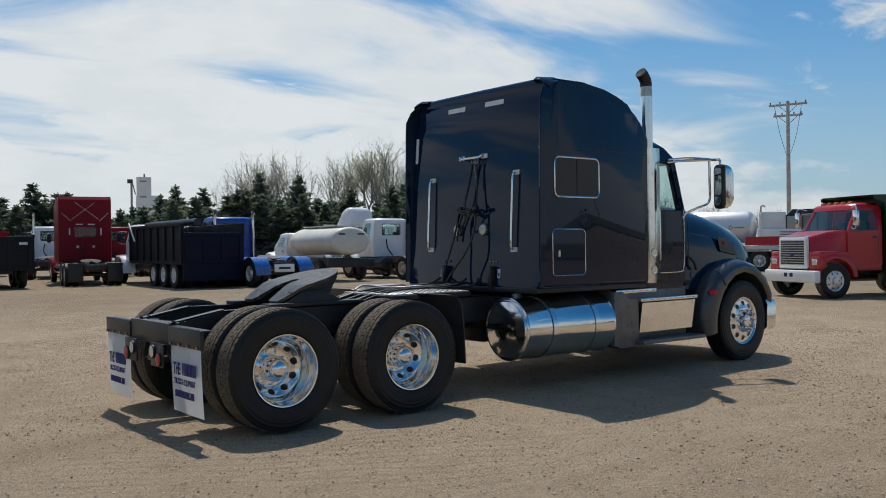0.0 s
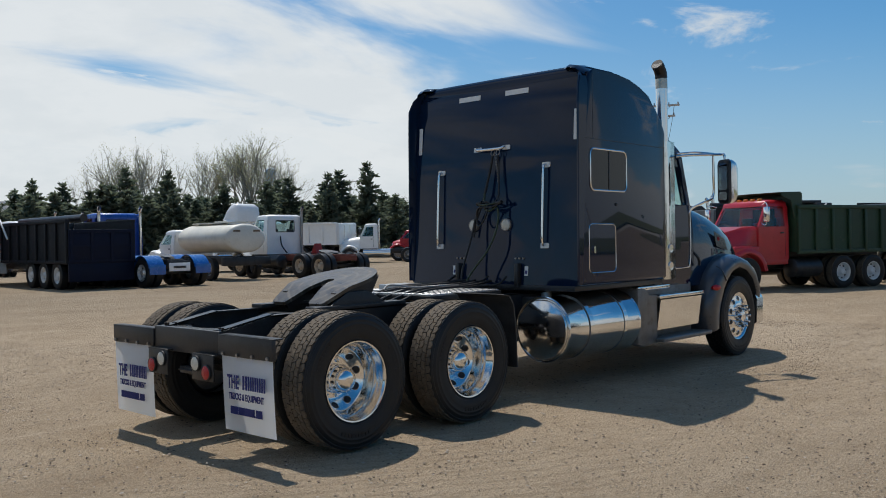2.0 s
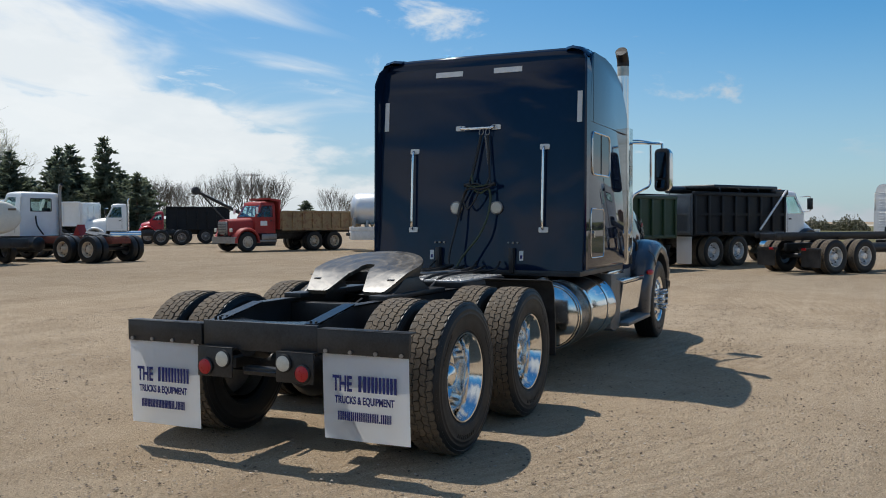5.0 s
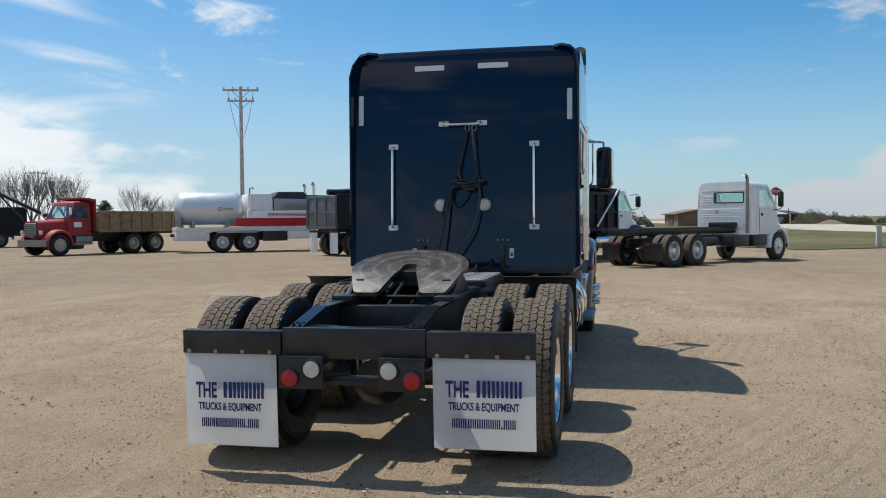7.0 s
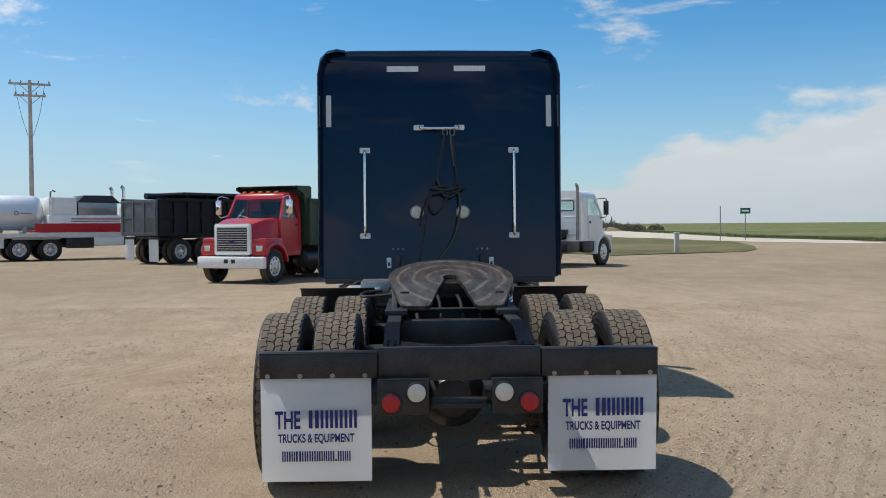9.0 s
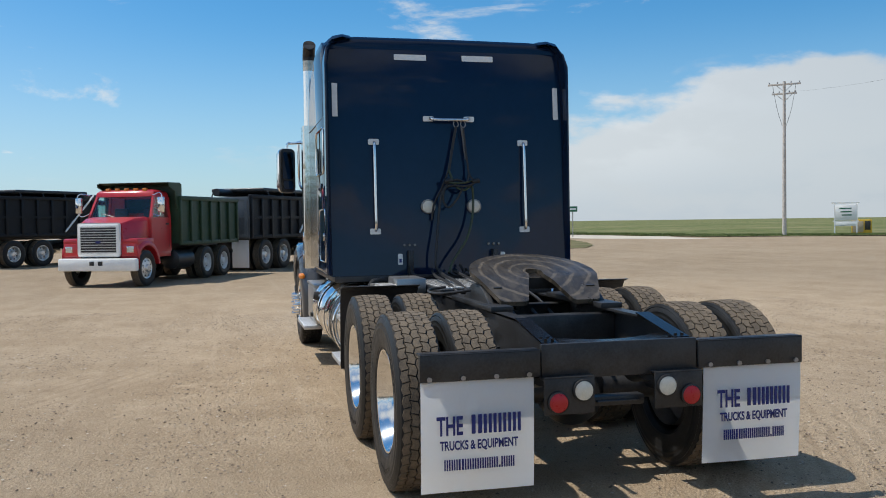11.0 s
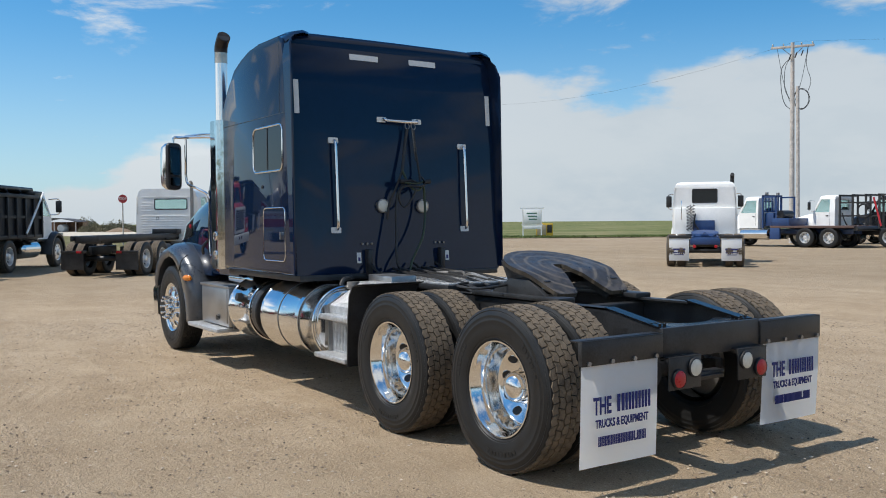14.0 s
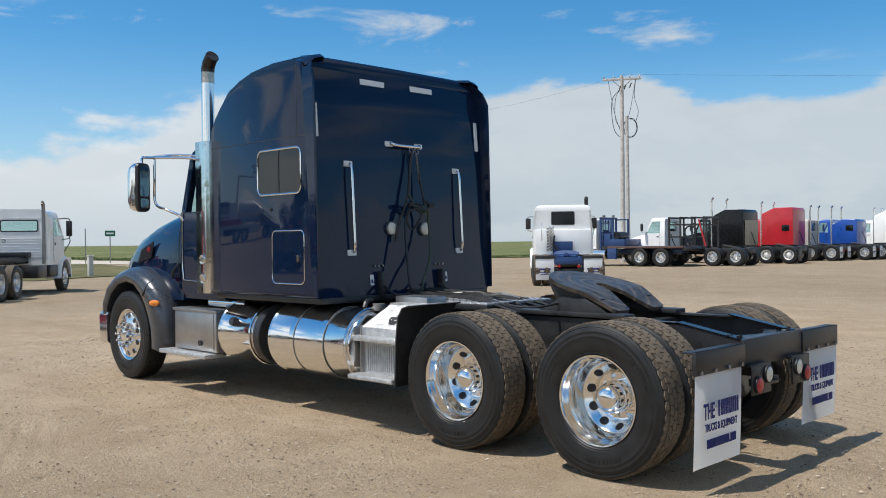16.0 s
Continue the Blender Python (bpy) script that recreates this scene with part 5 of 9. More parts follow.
    part("hood_latch", sweep(B(), [(6.40, 1.01 * s, 1.36), (6.46, 1.05 * s, 1.28), (6.52, 1.03 * s, 1.20)], 0.018, 6), BLACK, hood, "black rubber hood latch")
    # mirror on a chrome arm
    mx, my = 6.60, 1.345 * s
    arm = part("mirror_arm", sweep(B(), [(6.0, 1.0 * s, 2.51), (6.2, 1.06 * s, 2.535), (mx - 0.02, 1.27 * s, 2.55), (mx, 1.33 * s, 2.545), (mx, 1.34 * s, 2.48)], 0.016, 8), CHROME, truck, "chrome mirror arm")
    part("mirror_brace", sweep(B(), [(6.26, 1.03 * s, 1.84), (6.30, 1.06 * s, 1.90), (6.42, 1.13 * s, 1.96), (6.58, 1.19 * s, 2.04), (6.58, 1.20 * s, 2.30), (6.58, 1.20 * s, 2.535)], 0.015, 8), CHROME, arm)
    part("upper_tube", sweep(B(), [(6.02, 1.0 * s, 2.545), (6.3, 1.10 * s, 2.572), (mx - 0.02, 1.21 * s, 2.565)], 0.011, 8), CHROME, arm)
    bm = loft(B(), [rrect3(x, k) for x, k in ((0.0, 1.0), (0.05, 0.99), (0.10, 0.90), (0.135, 0.70), (0.15, 0.40))])
    shell = part("mirror_shell", bm, CHROME, truck, "rounded chrome door mirror housing", sharp=60, at=pose(mx, my, 2.215, 0, 0, 22 * s))
    part("mirror_bezel", loft(B(), [rrect3(x, k) for x, k in ((-0.035, 0.95), (-0.03, 0.99), (0.002, 1.01))]), BLACK, shell, "black mirror bezel", sharp=40)
    part("mirror_face", panel(B(), -0.072, 0.072, -0.10, 0.225, 0.03, 0.0, 0.004, lambda u, v, w: (-0.036 - w, u, v)), MIRROR, shell, "flat mirror glass")
    part("convex_mirror", panel(B(), -0.068, 0.068, -0.225, -0.125, 0.03, 0.0, 0.006, lambda u, v, w: (-0.036 - w, u, v)), MIRROR, shell, "small convex mirror glass")
bm = loft(B(), [[(8.10, -w, z0), (8.26, -w * 0.85, z0), (8.33, -w * 0.4, z0), (8.33, w * 0.4, z0), (8.26, w * 0.85, z0), (8.10, w, z0), (7.86, w + 0.02, z0), (7.86, -w - 0.02, z0)] for z0, w in ((0.36, 1.12), (0.40, 1.16), (0.70, 1.17), (0.76, 1.14))])
part("bumper", bm, CHROME, truck, "polished front bumper", sharp=40)
bm = box(B(), 8.27, 8.37, -0.48, 0.48, 0.78, 1.20, 0.03)
part("grille", bm, CHROME, truck, "polished grille")

# right side: fuel tank, steps
def tank(x0, x1, y, z, r, name="fuel_tank", label="polished cylindrical fuel tank", bulge=0.06, straps=(0.3, 0.78)):
    bm = B()
    m = pose(x0, y, z, 0, 0, -90)
    L = x1 - x0
    lathe(bm, [(0, -bulge), (r * 0.6, -bulge * 0.8), (r * 0.90, -bulge * 0.25), (r * 0.93, 0.01), (r * 0.95, 0.004), (r + 0.002, 0.0), (r + 0.010, 0.012), (r + 0.002, 0.026), (r, 0.03), (r, L - 0.03), (r + 0.002, L - 0.026), (r + 0.010, L - 0.012), (r + 0.002, L), (r * 0.95, L - 0.004), (r * 0.93, L - 0.01), (r * 0.90, L + bulge * 0.25), (r * 0.6, L + bulge * 0.8), (0, L + bulge)], 64, m=m)
    t = part(name, bm, CHROME, truck, label, sharp=32)
    for k in straps:
        part("tank_strap", lathe(B(), [(r + 0.001, k * L - 0.035), (r + 0.005, k * L - 0.035), (r + 0.005, k * L + 0.035), (r + 0.001, k * L + 0.035)], 64, m=m), CHROME, t, "polished tank strap")
        part("strap_edge", lathe(B(), [(r + 0.002, k * L - 0.042), (r + 0.006, k * L - 0.042), (r + 0.006, k * L - 0.035), (r + 0.002, k * L - 0.035)], 64, m=m), STEEL, t)
    return t


rt = tank(3.46, 4.82, -0.86, 0.645, 0.325)
part("filler_cap", cyl(B(), (3.75, -0.72, 0.93), (3.75, -0.70, 1.0), 0.055, seg=20), STEEL, rt)
for bx in (3.7, 4.4):
    part("tank_bracket", box(B(), bx, bx + 0.08, -0.6, -0.42, 0.45, 0.95, 0.01), BLACK, rt)
bm = prism(B(), [(4.90, 0.40), (4.90, 1.0), (6.35, 1.0), (6.35, 0.40)], -1.00, -0.5, 0.01)
step = part("step_box", bm, STEP_SHADED, truck, "aluminium step and tool box")
part("step_side", prism(B(), [(4.86, 0.38), (4.86, 0.98), (5.02, 0.98), (5.10, 0.90), (5.28, 0.90), (5.28, 0.36), (5.0, 0.34)], -1.13, -1.0, 0.006), STEP_SHADED, step)
part("step_tread", box(B(), 4.95, 5.68, -1.08, -0.85, 0.955, 1.005, 0.012), CHROME, step, "polished upper step")
part("step_tread", box(B(), 5.28, 6.36, -1.17, -0.96, 0.855, 0.90, 0.012), CHROME, step, "polished middle step")
part("tool_door", solid(B(), [(5.32, -1.085, 0.50), (6.32, -1.085, 0.50), (6.32, -1.135, 0.845), (5.32, -1.135, 0.845)], 0.02), CHROME, step, "polished tool box door")
part("step_tread", box(B(), 5.24, 6.42, -1.24, -0.98, 0.37, 0.415, 0.012), STEP_SHADED, step, "aluminium lower step")
bm = B()
for k in range(9):
    cyl(bm, (5.36 + 0.115 * k, -1.168, 0.877), (5.36 + 0.115 * k, -1.176, 0.877), 0.008, seg=8)
for k in range(6):
    cyl(bm, (5.02 + 0.12 * k, -1.078, 0.98), (5.02 + 0.12 * k, -1.086, 0.98), 0.008, seg=8)
part("rivets", bm, STEEL, step)

# left side: tool box, exhaust filter, fuel tank, step box
bm = box(B(), 5.44, 6.30, 0.62, 1.13, 0.44, 0.86, 0.015)
lbox = part("battery_box", bm, ALU, truck, "aluminium battery box with step")
part("box_lid", box(B(), 5.42, 6.32, 0.60, 1.145, 0.855, 0.885, 0.008), ALU, lbox)
part("box_front", box(B(), 5.48, 6.26, 1.128, 1.140, 0.47, 0.84, 0.006), ALU, lbox, "polished box front")
part("box_latch", cyl(B(), (5.72, 1.138, 0.53), (5.72, 1.165, 0.53), 0.03, seg=12), BLACK, lbox)
part("box_end", box(B(), 5.36, 5.435, 0.66, 1.10, 0.42, 0.84, 0.03), BLACK, lbox)
part("step_tread", box(B(), 5.46, 6.42, 1.0, 1.26, 0.385, 0.43, 0.01), PLATE, lbox, "aluminium cab step")
part("air_pipe", cyl(B(), (5.15, 0.92, 0.95), (5.85, 0.92, 0.95), 0.055, seg=20), CHROME, truck, "chrome pipe")
dpf = tank(4.76, 5.34, 0.86, 0.665, 0.305, "exhaust_filter", "polished exhaust filter drum", 0.03, ())
part("drum_cap", cyl(B(), (5.06, 1.14, 0.79), (5.06, 1.185, 0.80), 0.05, 0.04, 16), BLACK, dpf)
part("drum_end", lathe(B(), [(0, 0), (0.29, 0), (0.30, 0.01), (0.30, 0.10), (0.26, 0.12), (0, 0.12)], 40, m=pose(4.62, 0.86, 0.665, 0, 0, -90)), BLACK, dpf)
lt = tank(3.26, 4.42, 0.86, 0.665, 0.325, straps=(0.30, 0.68))
for bx in (3.4, 3.95):
    part("tank_bracket", box(B(), bx, bx + 0.06, 0.42, 0.6, 0.45, 1.0, 0.01), BLACK, lt)
    part("tank_fitting", sweep(B(), [(bx, 0.84, 0.985), (bx + 0.02, 0.80, 1.04), (bx + 0.06, 0.70, 1.05)], 0.022, 8), BLACK, lt)
part("filler_cap", cyl(B(), (3.25, 0.80, 0.97), (3.25, 0.80, 1.03), 0.055, seg=20), STEEL, lt)
steps = part("access_step", prism(B(), [(2.66, 0.43), (2.66, 0.88), (2.672, 0.88), (2.672, 0.43)], 0.70, 1.09), ALU, truck, "aluminium tread plate access step")
part("step_side", prism(B(), [(3.16, 0.43), (3.16, 0.86), (3.172, 0.86), (3.172, 0.43)], 0.70, 1.09), ALU, steps)
part("step_tread", box(B(), 2.64, 3.20, 0.92, 1.21, 0.415, 0.455, 0.008), PLATE, steps)
part("step_tread", box(B(), 2.64, 3.19, 0.82, 1.16, 0.735, 0.780, 0.008), PLATE, steps)
part("step_back", box(B(), 2.672, 3.16, 1.035, 1.050, 0.455, 0.735), PLATE, steps)
for k in range(16):
    part("grille_rib", cyl(B(), (2.70 + 0.027 * k, 1.06, 0.475), (2.70 + 0.027 * k, 1.06, 0.70), 0.008, seg=6), PLATE, steps)
part("sloped_cover", solid(B(), [(2.66, 1.075, 0.845), (3.17, 1.075, 0.845), (3.05, 0.84, 1.035), (2.62, 0.84, 1.035)], 0.014), PLATE, steps, "sloping aluminium tread plate cover")
part("cover_skirt", box(B(), 2.66, 3.17, 1.055, 1.078, 0.780, 0.850, 0.004), PLATE, steps)
part("top_step", box(B(), 2.62, 3.05, 0.55, 0.845, 1.020, 1.048, 0.006), PLATE, steps)
badge = part("cover_badge", solid(B(), [(2.80, 1.030, 0.8815), (2.87, 1.030, 0.8815), (2.91, 0.990, 0.914), (2.91, 0.920, 0.970), (2.76, 0.920, 0.970), (2.76, 0.990, 0.914)], 0.020), BLACK, steps, "small dark shield badge")
part("badge_face", solid(B(), [(2.812, 1.018, 0.891), (2.858, 1.018, 0.891), (2.888, 0.985, 0.918), (2.888, 0.936, 0.957), (2.782, 0.936, 0.957), (2.782, 0.985, 0.918)], 0.025), REFLECT, badge)
for i in range(9):
    for j in range(5):
        f = (j + 0.5) / 5
        part("tread_stud", box(B(), -0.010, 0.010, -0.0025, 0.0025, -0.002, 0.002, m=Matrix.Translation((2.69 + 0.05 * i + 0.02 * (j % 2), 1.075 - 0.235 * f, 0.845 + 0.19 * f + 0.016)) @ pose(0, 0, 0, -39, 0, 45 if (i + j) % 2 else -45)), PLATE, steps) if 2.69 + 0.05 * i < 3.08 - 0.03 * j else None
part("transmission", box(B(), 3.6, 6.4, -0.3, 0.3, 0.45, 0.97, 0.06), BLACK, truck)
part("drive_shaft", cyl(B(), (2.0, 0, 0.55), (3.7, 0, 0.66), 0.06, seg=16), BLACK, truck)


# ---- parked vehicles ----
def far_tyre(r, w):
    h = w / 2
    return finish(lathe(B(), [(0.29, -h * 0.8), (0.40, -h), (r - 0.05, -h * 0.95), (r - 0.01, -h * 0.8), (r, -h * 0.4), (r, h * 0.4), (r - 0.01, h * 0.8), (r - 0.05, h * 0.95), (0.40, h), (0.29, h * 0.8)], 28, close=True), "tyre", RUBBER)


FAR_TYRE = far_tyre(0.52, 0.28)
FAR_TREAD = tread_mesh(0.528, 0.27, 4, 30)


SATIN_RIM = surface("satin_alloy", (0.72, 0.72, 0.71), rough=0.30, metal=0.7, var=0.08, scale=9, fine=80, bump=0.04)


def far_rim(mat, dish):
    bm = B()
    if dish:
        prof = [(0.30, 0.10), (0.306, 0.115), (0.285, 0.115), (0.262, 0.04), (0.25, -0.03), (0.15, 0.0), (0.13, 0.05), (0.09, 0.11), (0, 0.12)]
    else:
        prof = [(0.30, 0.10), (0.306, 0.115), (0.285, 0.115), (0.27, 0.10), (0.17, 0.125), (0.12, 0.13), (0.10, 0.18), (0, 0.19)]
    lathe(bm, prof, 28)
    return finish(bm, "wheel", mat, 50)


FAR_RIMS = {(k, d): far_rim(m, d) for k, m in (("chrome", SATIN_RIM), ("old", OLD_RIM), ("white", WHITE_RIM), ("dark", STEEL)) for d in (True, False)}
HOLES = {}
for dish, hr, h0, h1 in ((True, 0.205, -0.02, 0.012), (False, 0.225, 0.09, 0.118)):
    ring = [(hr * math.cos(2 * math.pi * k / 8), hr * math.sin(2 * math.pi * k / 8)) for k in range(8)]
    HOLES[dish] = [finish(cyl(B(), (hx, h0, hz), (hx, h1, hz), 0.025, seg=10), "hand_hole", BLACK) for hx, hz in ring]


def far_wheel(parent, x, y, rim="chrome", dish=True, scale=1.0, tread=True):
    out = 1 if y > 0 else -1
    m = pose(x, y, 0.515 * scale, 0, random.uniform(0, 40), 0 if out > 0 else 180) @ Matrix.Diagonal((scale, 1, scale, 1))
    w = part("wheel", FAR_RIMS[(rim, dish)], None, parent, at=m)
    part("tyre", FAR_TYRE, None, w)
    if tread:
        part("tread", FAR_TREAD, None, w)
    for hole in HOLES[dish]:
        part("hand_hole", hole, None, w)
    return w


def axle_set(t, tandem, front, rim="chrome", front_rim=None, gap=1.32, tread=True):
    """Dual tandem round x = 0 and a steering axle."""
    xs = [gap * (k - (tandem - 1) / 2) for k in range(tandem)]
    for x in xs:
        for s in (1, -1):
            far_wheel(t, x, 1.07 * s, rim, True, tread=tread)
            w = part("wheel", FAR_RIMS[("dark", True)], None, t, at=pose(x, 0.74 * s, 0.515, 0, 0, 0 if s > 0 else 180))
            part("tyre", FAR_TYRE, None, w)
            if tread:
                part("tread", FAR_TREAD, None, w)
        part("axle", cyl(B(), (x, -0.9, 0.515), (x, 0.9, 0.515), 0.08, seg=10), BLACK, t)
    for s in (1, -1):
        if front:
            far_wheel(t, front, 1.03 * s, front_rim or rim, False, tread=tread)


def rails(t, x0, x1, mat=None, z=0.98, deep=0.27):
    for s in (1, -1):
        part("frame_rail", box(B(), x0, x1, 0.36 * s, 0.43 * s, z - deep, z, 0.01), mat or BLACK, t)
    part("chassis", box(B(), x0 + 0.4, x1 - 0.3, -0.34, 0.34, z - deep - 0.08, z - 0.05, 0.04), BLACK, t)
    for k in range(3):
        x = x0 + 0.15 + (x1 - x0) * 0.3 * k
        part("cross_member", box(B(), x, x + 0.12, -0.37, 0.37, z - 0.22, z - 0.02, 0.01), mat or BLACK, t)


def flaps(t, x, mat, z0=0.16, z1=0.78, marked=False, hanger=BLACK):
    for s in (1, -1):
        f = part("mud_flap", box(B(), x - 0.006, x + 0.006, 0.50 * s, 1.12 * s, z0, z1, 0.003), mat, t, "hanging mud flap")
        part("flap_hanger", box(B(), x - 0.02, x + 0.03, 0.44 * s, 1.14 * s, z1 - 0.02, z1 + 0.08, 0.006), hanger, t)
        if marked:
            for wdt, zz, hh in ((0.40, z0 + 0.34, 0.055), (0.38, z0 + 0.255, 0.026), (0.30, z0 + 0.18, 0.024)):
                part("print_bar", box(B(), x - 0.011, x - 0.0065, 0.81 * s - wdt / 2, 0.81 * s + wdt / 2, zz, zz + hh), INK, f)


def fifth(t, x=0.0, mat=None, z=1.10):
    bm = B()
    out = [(0.42 * math.cos(a), 0.44 * math.sin(a)) for a in (radians(v) for v in range(-125, 126, 10))]
    out = out + [(-0.50, 0.28), (-0.52, 0.14), (-0.1, 0.05), (0.0, 0.0), (-0.1, -0.05), (-0.52, -0.14), (-0.50, -0.28)]
    loft(bm, [[(x + a, b, z + 0.2 * a) for a, b in out], [(x + a, b, z + 0.2 * a - 0.04) for a, b in out]])
    part("fifth_wheel_plate", bm, mat or GREASE, t)
    part("fifth_wheel_mount", box(B(), x - 0.35, x + 0.35, -0.36, 0.36, z - 0.14, z - 0.04, 0.02), mat or BLACK, t)


def stack_pipe(t, x, y, z0, z1, r=0.065, mat=None):
    part("exhaust_pipe", sweep(B(), [(x, y, z0), (x, y, (z0 + z1) / 2), (x, y, z1 - 0.25), (x - 0.03, y, z1 - 0.08), (x - 0.10, y, z1)], r, 12, 4), mat or CHROME, t, "tall exhaust stack")
    part("stack_bore", cyl(B(), (x - 0.09, y, z1 - 0.005), (x - 0.112, y, z1 + 0.008), r * 0.9, seg=12), BLACK, t)


def mirrors(t, x, z, w=1.28, mat=None, h=0.42):
    for s in (1, -1):
        arm = part("mirror_arm", sweep(B(), [(x - 0.15, 0.98 * s, z + h * 0.6), (x, w * s, z + h * 0.62), (x, w * s, z), (x, w * s, z - h * 0.62), (x - 0.1, 0.99 * s, z - h * 0.7)], 0.018, 6, 4), mat or CHROME, t)
        part("mirror_shell", box(B(), x - 0.05, x + 0.05, (w - 0.10) * s, (w + 0.10) * s, z - h / 2, z + h / 2, 0.03), mat or BLACK, arm)


def cab_unit(t, x0, length, paint, z0=1.0, top=2.72, sill=1.86, w=1.0, slope=0.35, rear_window=True, glass_mat=None, roof_crown=0.05, pane=(0.50, 0.14)):
    """A conventional cab from x0 forward: lower body, roof, pillars and panes."""
    x1, g = x0 + length, glass_mat or GLASS
    tw = w * 0.92
    low = part("cab", loft(B(), [[(x0, -w, z), (x1, -w, z), (x1 + 0.05, -w * 0.5, z), (x1 + 0.05, w * 0.5, z), (x1, w, z), (x0, w, z)] for z in (z0, z0 + 0.1, sill)]), paint, t)
    part("cab_roof", loft(B(), [[(x0 + a, -tw * k, z), (x1 - slope - a * 2, -tw * k, z), (x1 - slope + 0.05 - a * 2, -tw * 0.5 * k, z), (x1 - slope + 0.05 - a * 2, tw * 0.5 * k, z), (x1 - slope - a * 2, tw * k, z), (x0 + a, tw * k, z)] for z, a, k in ((top - 0.20, 0.0, 1.0), (top - 0.08, 0.01, 0.98), (top - 0.02, 0.05, 0.93), (top + roof_crown * 0.4, 0.14, 0.80))]), paint, t, sharp=45)
    ht = top - 0.19
    for s in (1, -1):
        part("cab_pillar", loft(B(), [[(x1 - 0.10, w * s, sill), (x1, w * s, sill), (x1, (w - 0.07) * s, sill), (x1 - 0.10, (w - 0.07) * s, sill)], [(x1 - slope - 0.10, tw * s, ht), (x1 - slope, tw * s, ht), (x1 - slope, (tw - 0.07) * s, ht), (x1 - slope - 0.10, (tw - 0.07) * s, ht)]]), paint, t)
        bx = 0.30 if length > 1.2 else 0.14
        part("cab_pillar", loft(B(), [[(x0, w * s, sill), (x0 + bx, w * s, sill), (x0 + bx, (w - 0.06) * s, sill), (x0, (w - 0.06) * s, sill)], [(x0, tw * s, ht), (x0 + bx, tw * s, ht), (x0 + bx, (tw - 0.06) * s, ht), (x0, (tw - 0.06) * s, ht)]]), paint, t)
        part("door_glass", solid(B(), [(x0 + bx, (w - 0.02) * s, sill), (x1 - 0.10, (w - 0.02) * s, sill), (x1 - slope - 0.10, (tw - 0.02) * s, ht), (x0 + bx, (tw - 0.02) * s, ht)], 0.006 * s), g, t, "door window")
        part("door_seam", box(B(), x0 + bx - 0.006, x0 + bx + 0.006, (w + 0.001) * s, (w + 0.004) * s, z0 + 0.12, sill), BLACK, low)
        part("door_handle", box(B(), x0 + bx + 0.06, x0 + bx + 0.20, (w + 0.0) * s, (w + 0.03) * s, sill - 0.22, sill - 0.17, 0.008), BLACK, low)
    part("windshield", solid(B(), [(x1 + 0.02, -w * 0.92, sill), (x1 + 0.02, w * 0.92, sill), (x1 - slope + 0.02, tw * 0.92, ht), (x1 - slope + 0.02, -tw * 0.92, ht)], 0.006), g, t, "windshield")
    if rear_window:
        bm = B()
        hp, up = pane
        zw0, zw1 = sill + up, ht - 0.06
        for y0, y1, za, zb in ((-w, -hp, sill, ht), (hp, w, sill, ht), (-hp, hp, sill, zw0), (-hp, hp, zw1, ht)):
            box(bm, x0, x0 + 0.05, y0 * (0.96 if abs(y0) > 0.6 else 1), y1 * (0.96 if abs(y1) > 0.6 else 1), za, zb)
        part("cab_back", bm, paint, t)
        pane = part("rear_window", box(B(), x0 + 0.015, x0 + 0.025, -hp, hp, zw0, zw1), g, t, "cab rear window")
        part("window_seal", rim_frame(B(), -hp - 0.02, hp + 0.02, zw0 - 0.02, zw1 + 0.02, 0.06, 0.035, 0.012, lambda u, v, q: (x0 - q, u, v)), BLACK, pane)
    for y in (0.48, -0.48):
        part("cab_seat", box(B(), x0 + 0.15, x0 + 0.30, y - 0.22, y + 0.22, sill - 0.4, sill + 0.28, 0.05), BLACK, t)
    return low


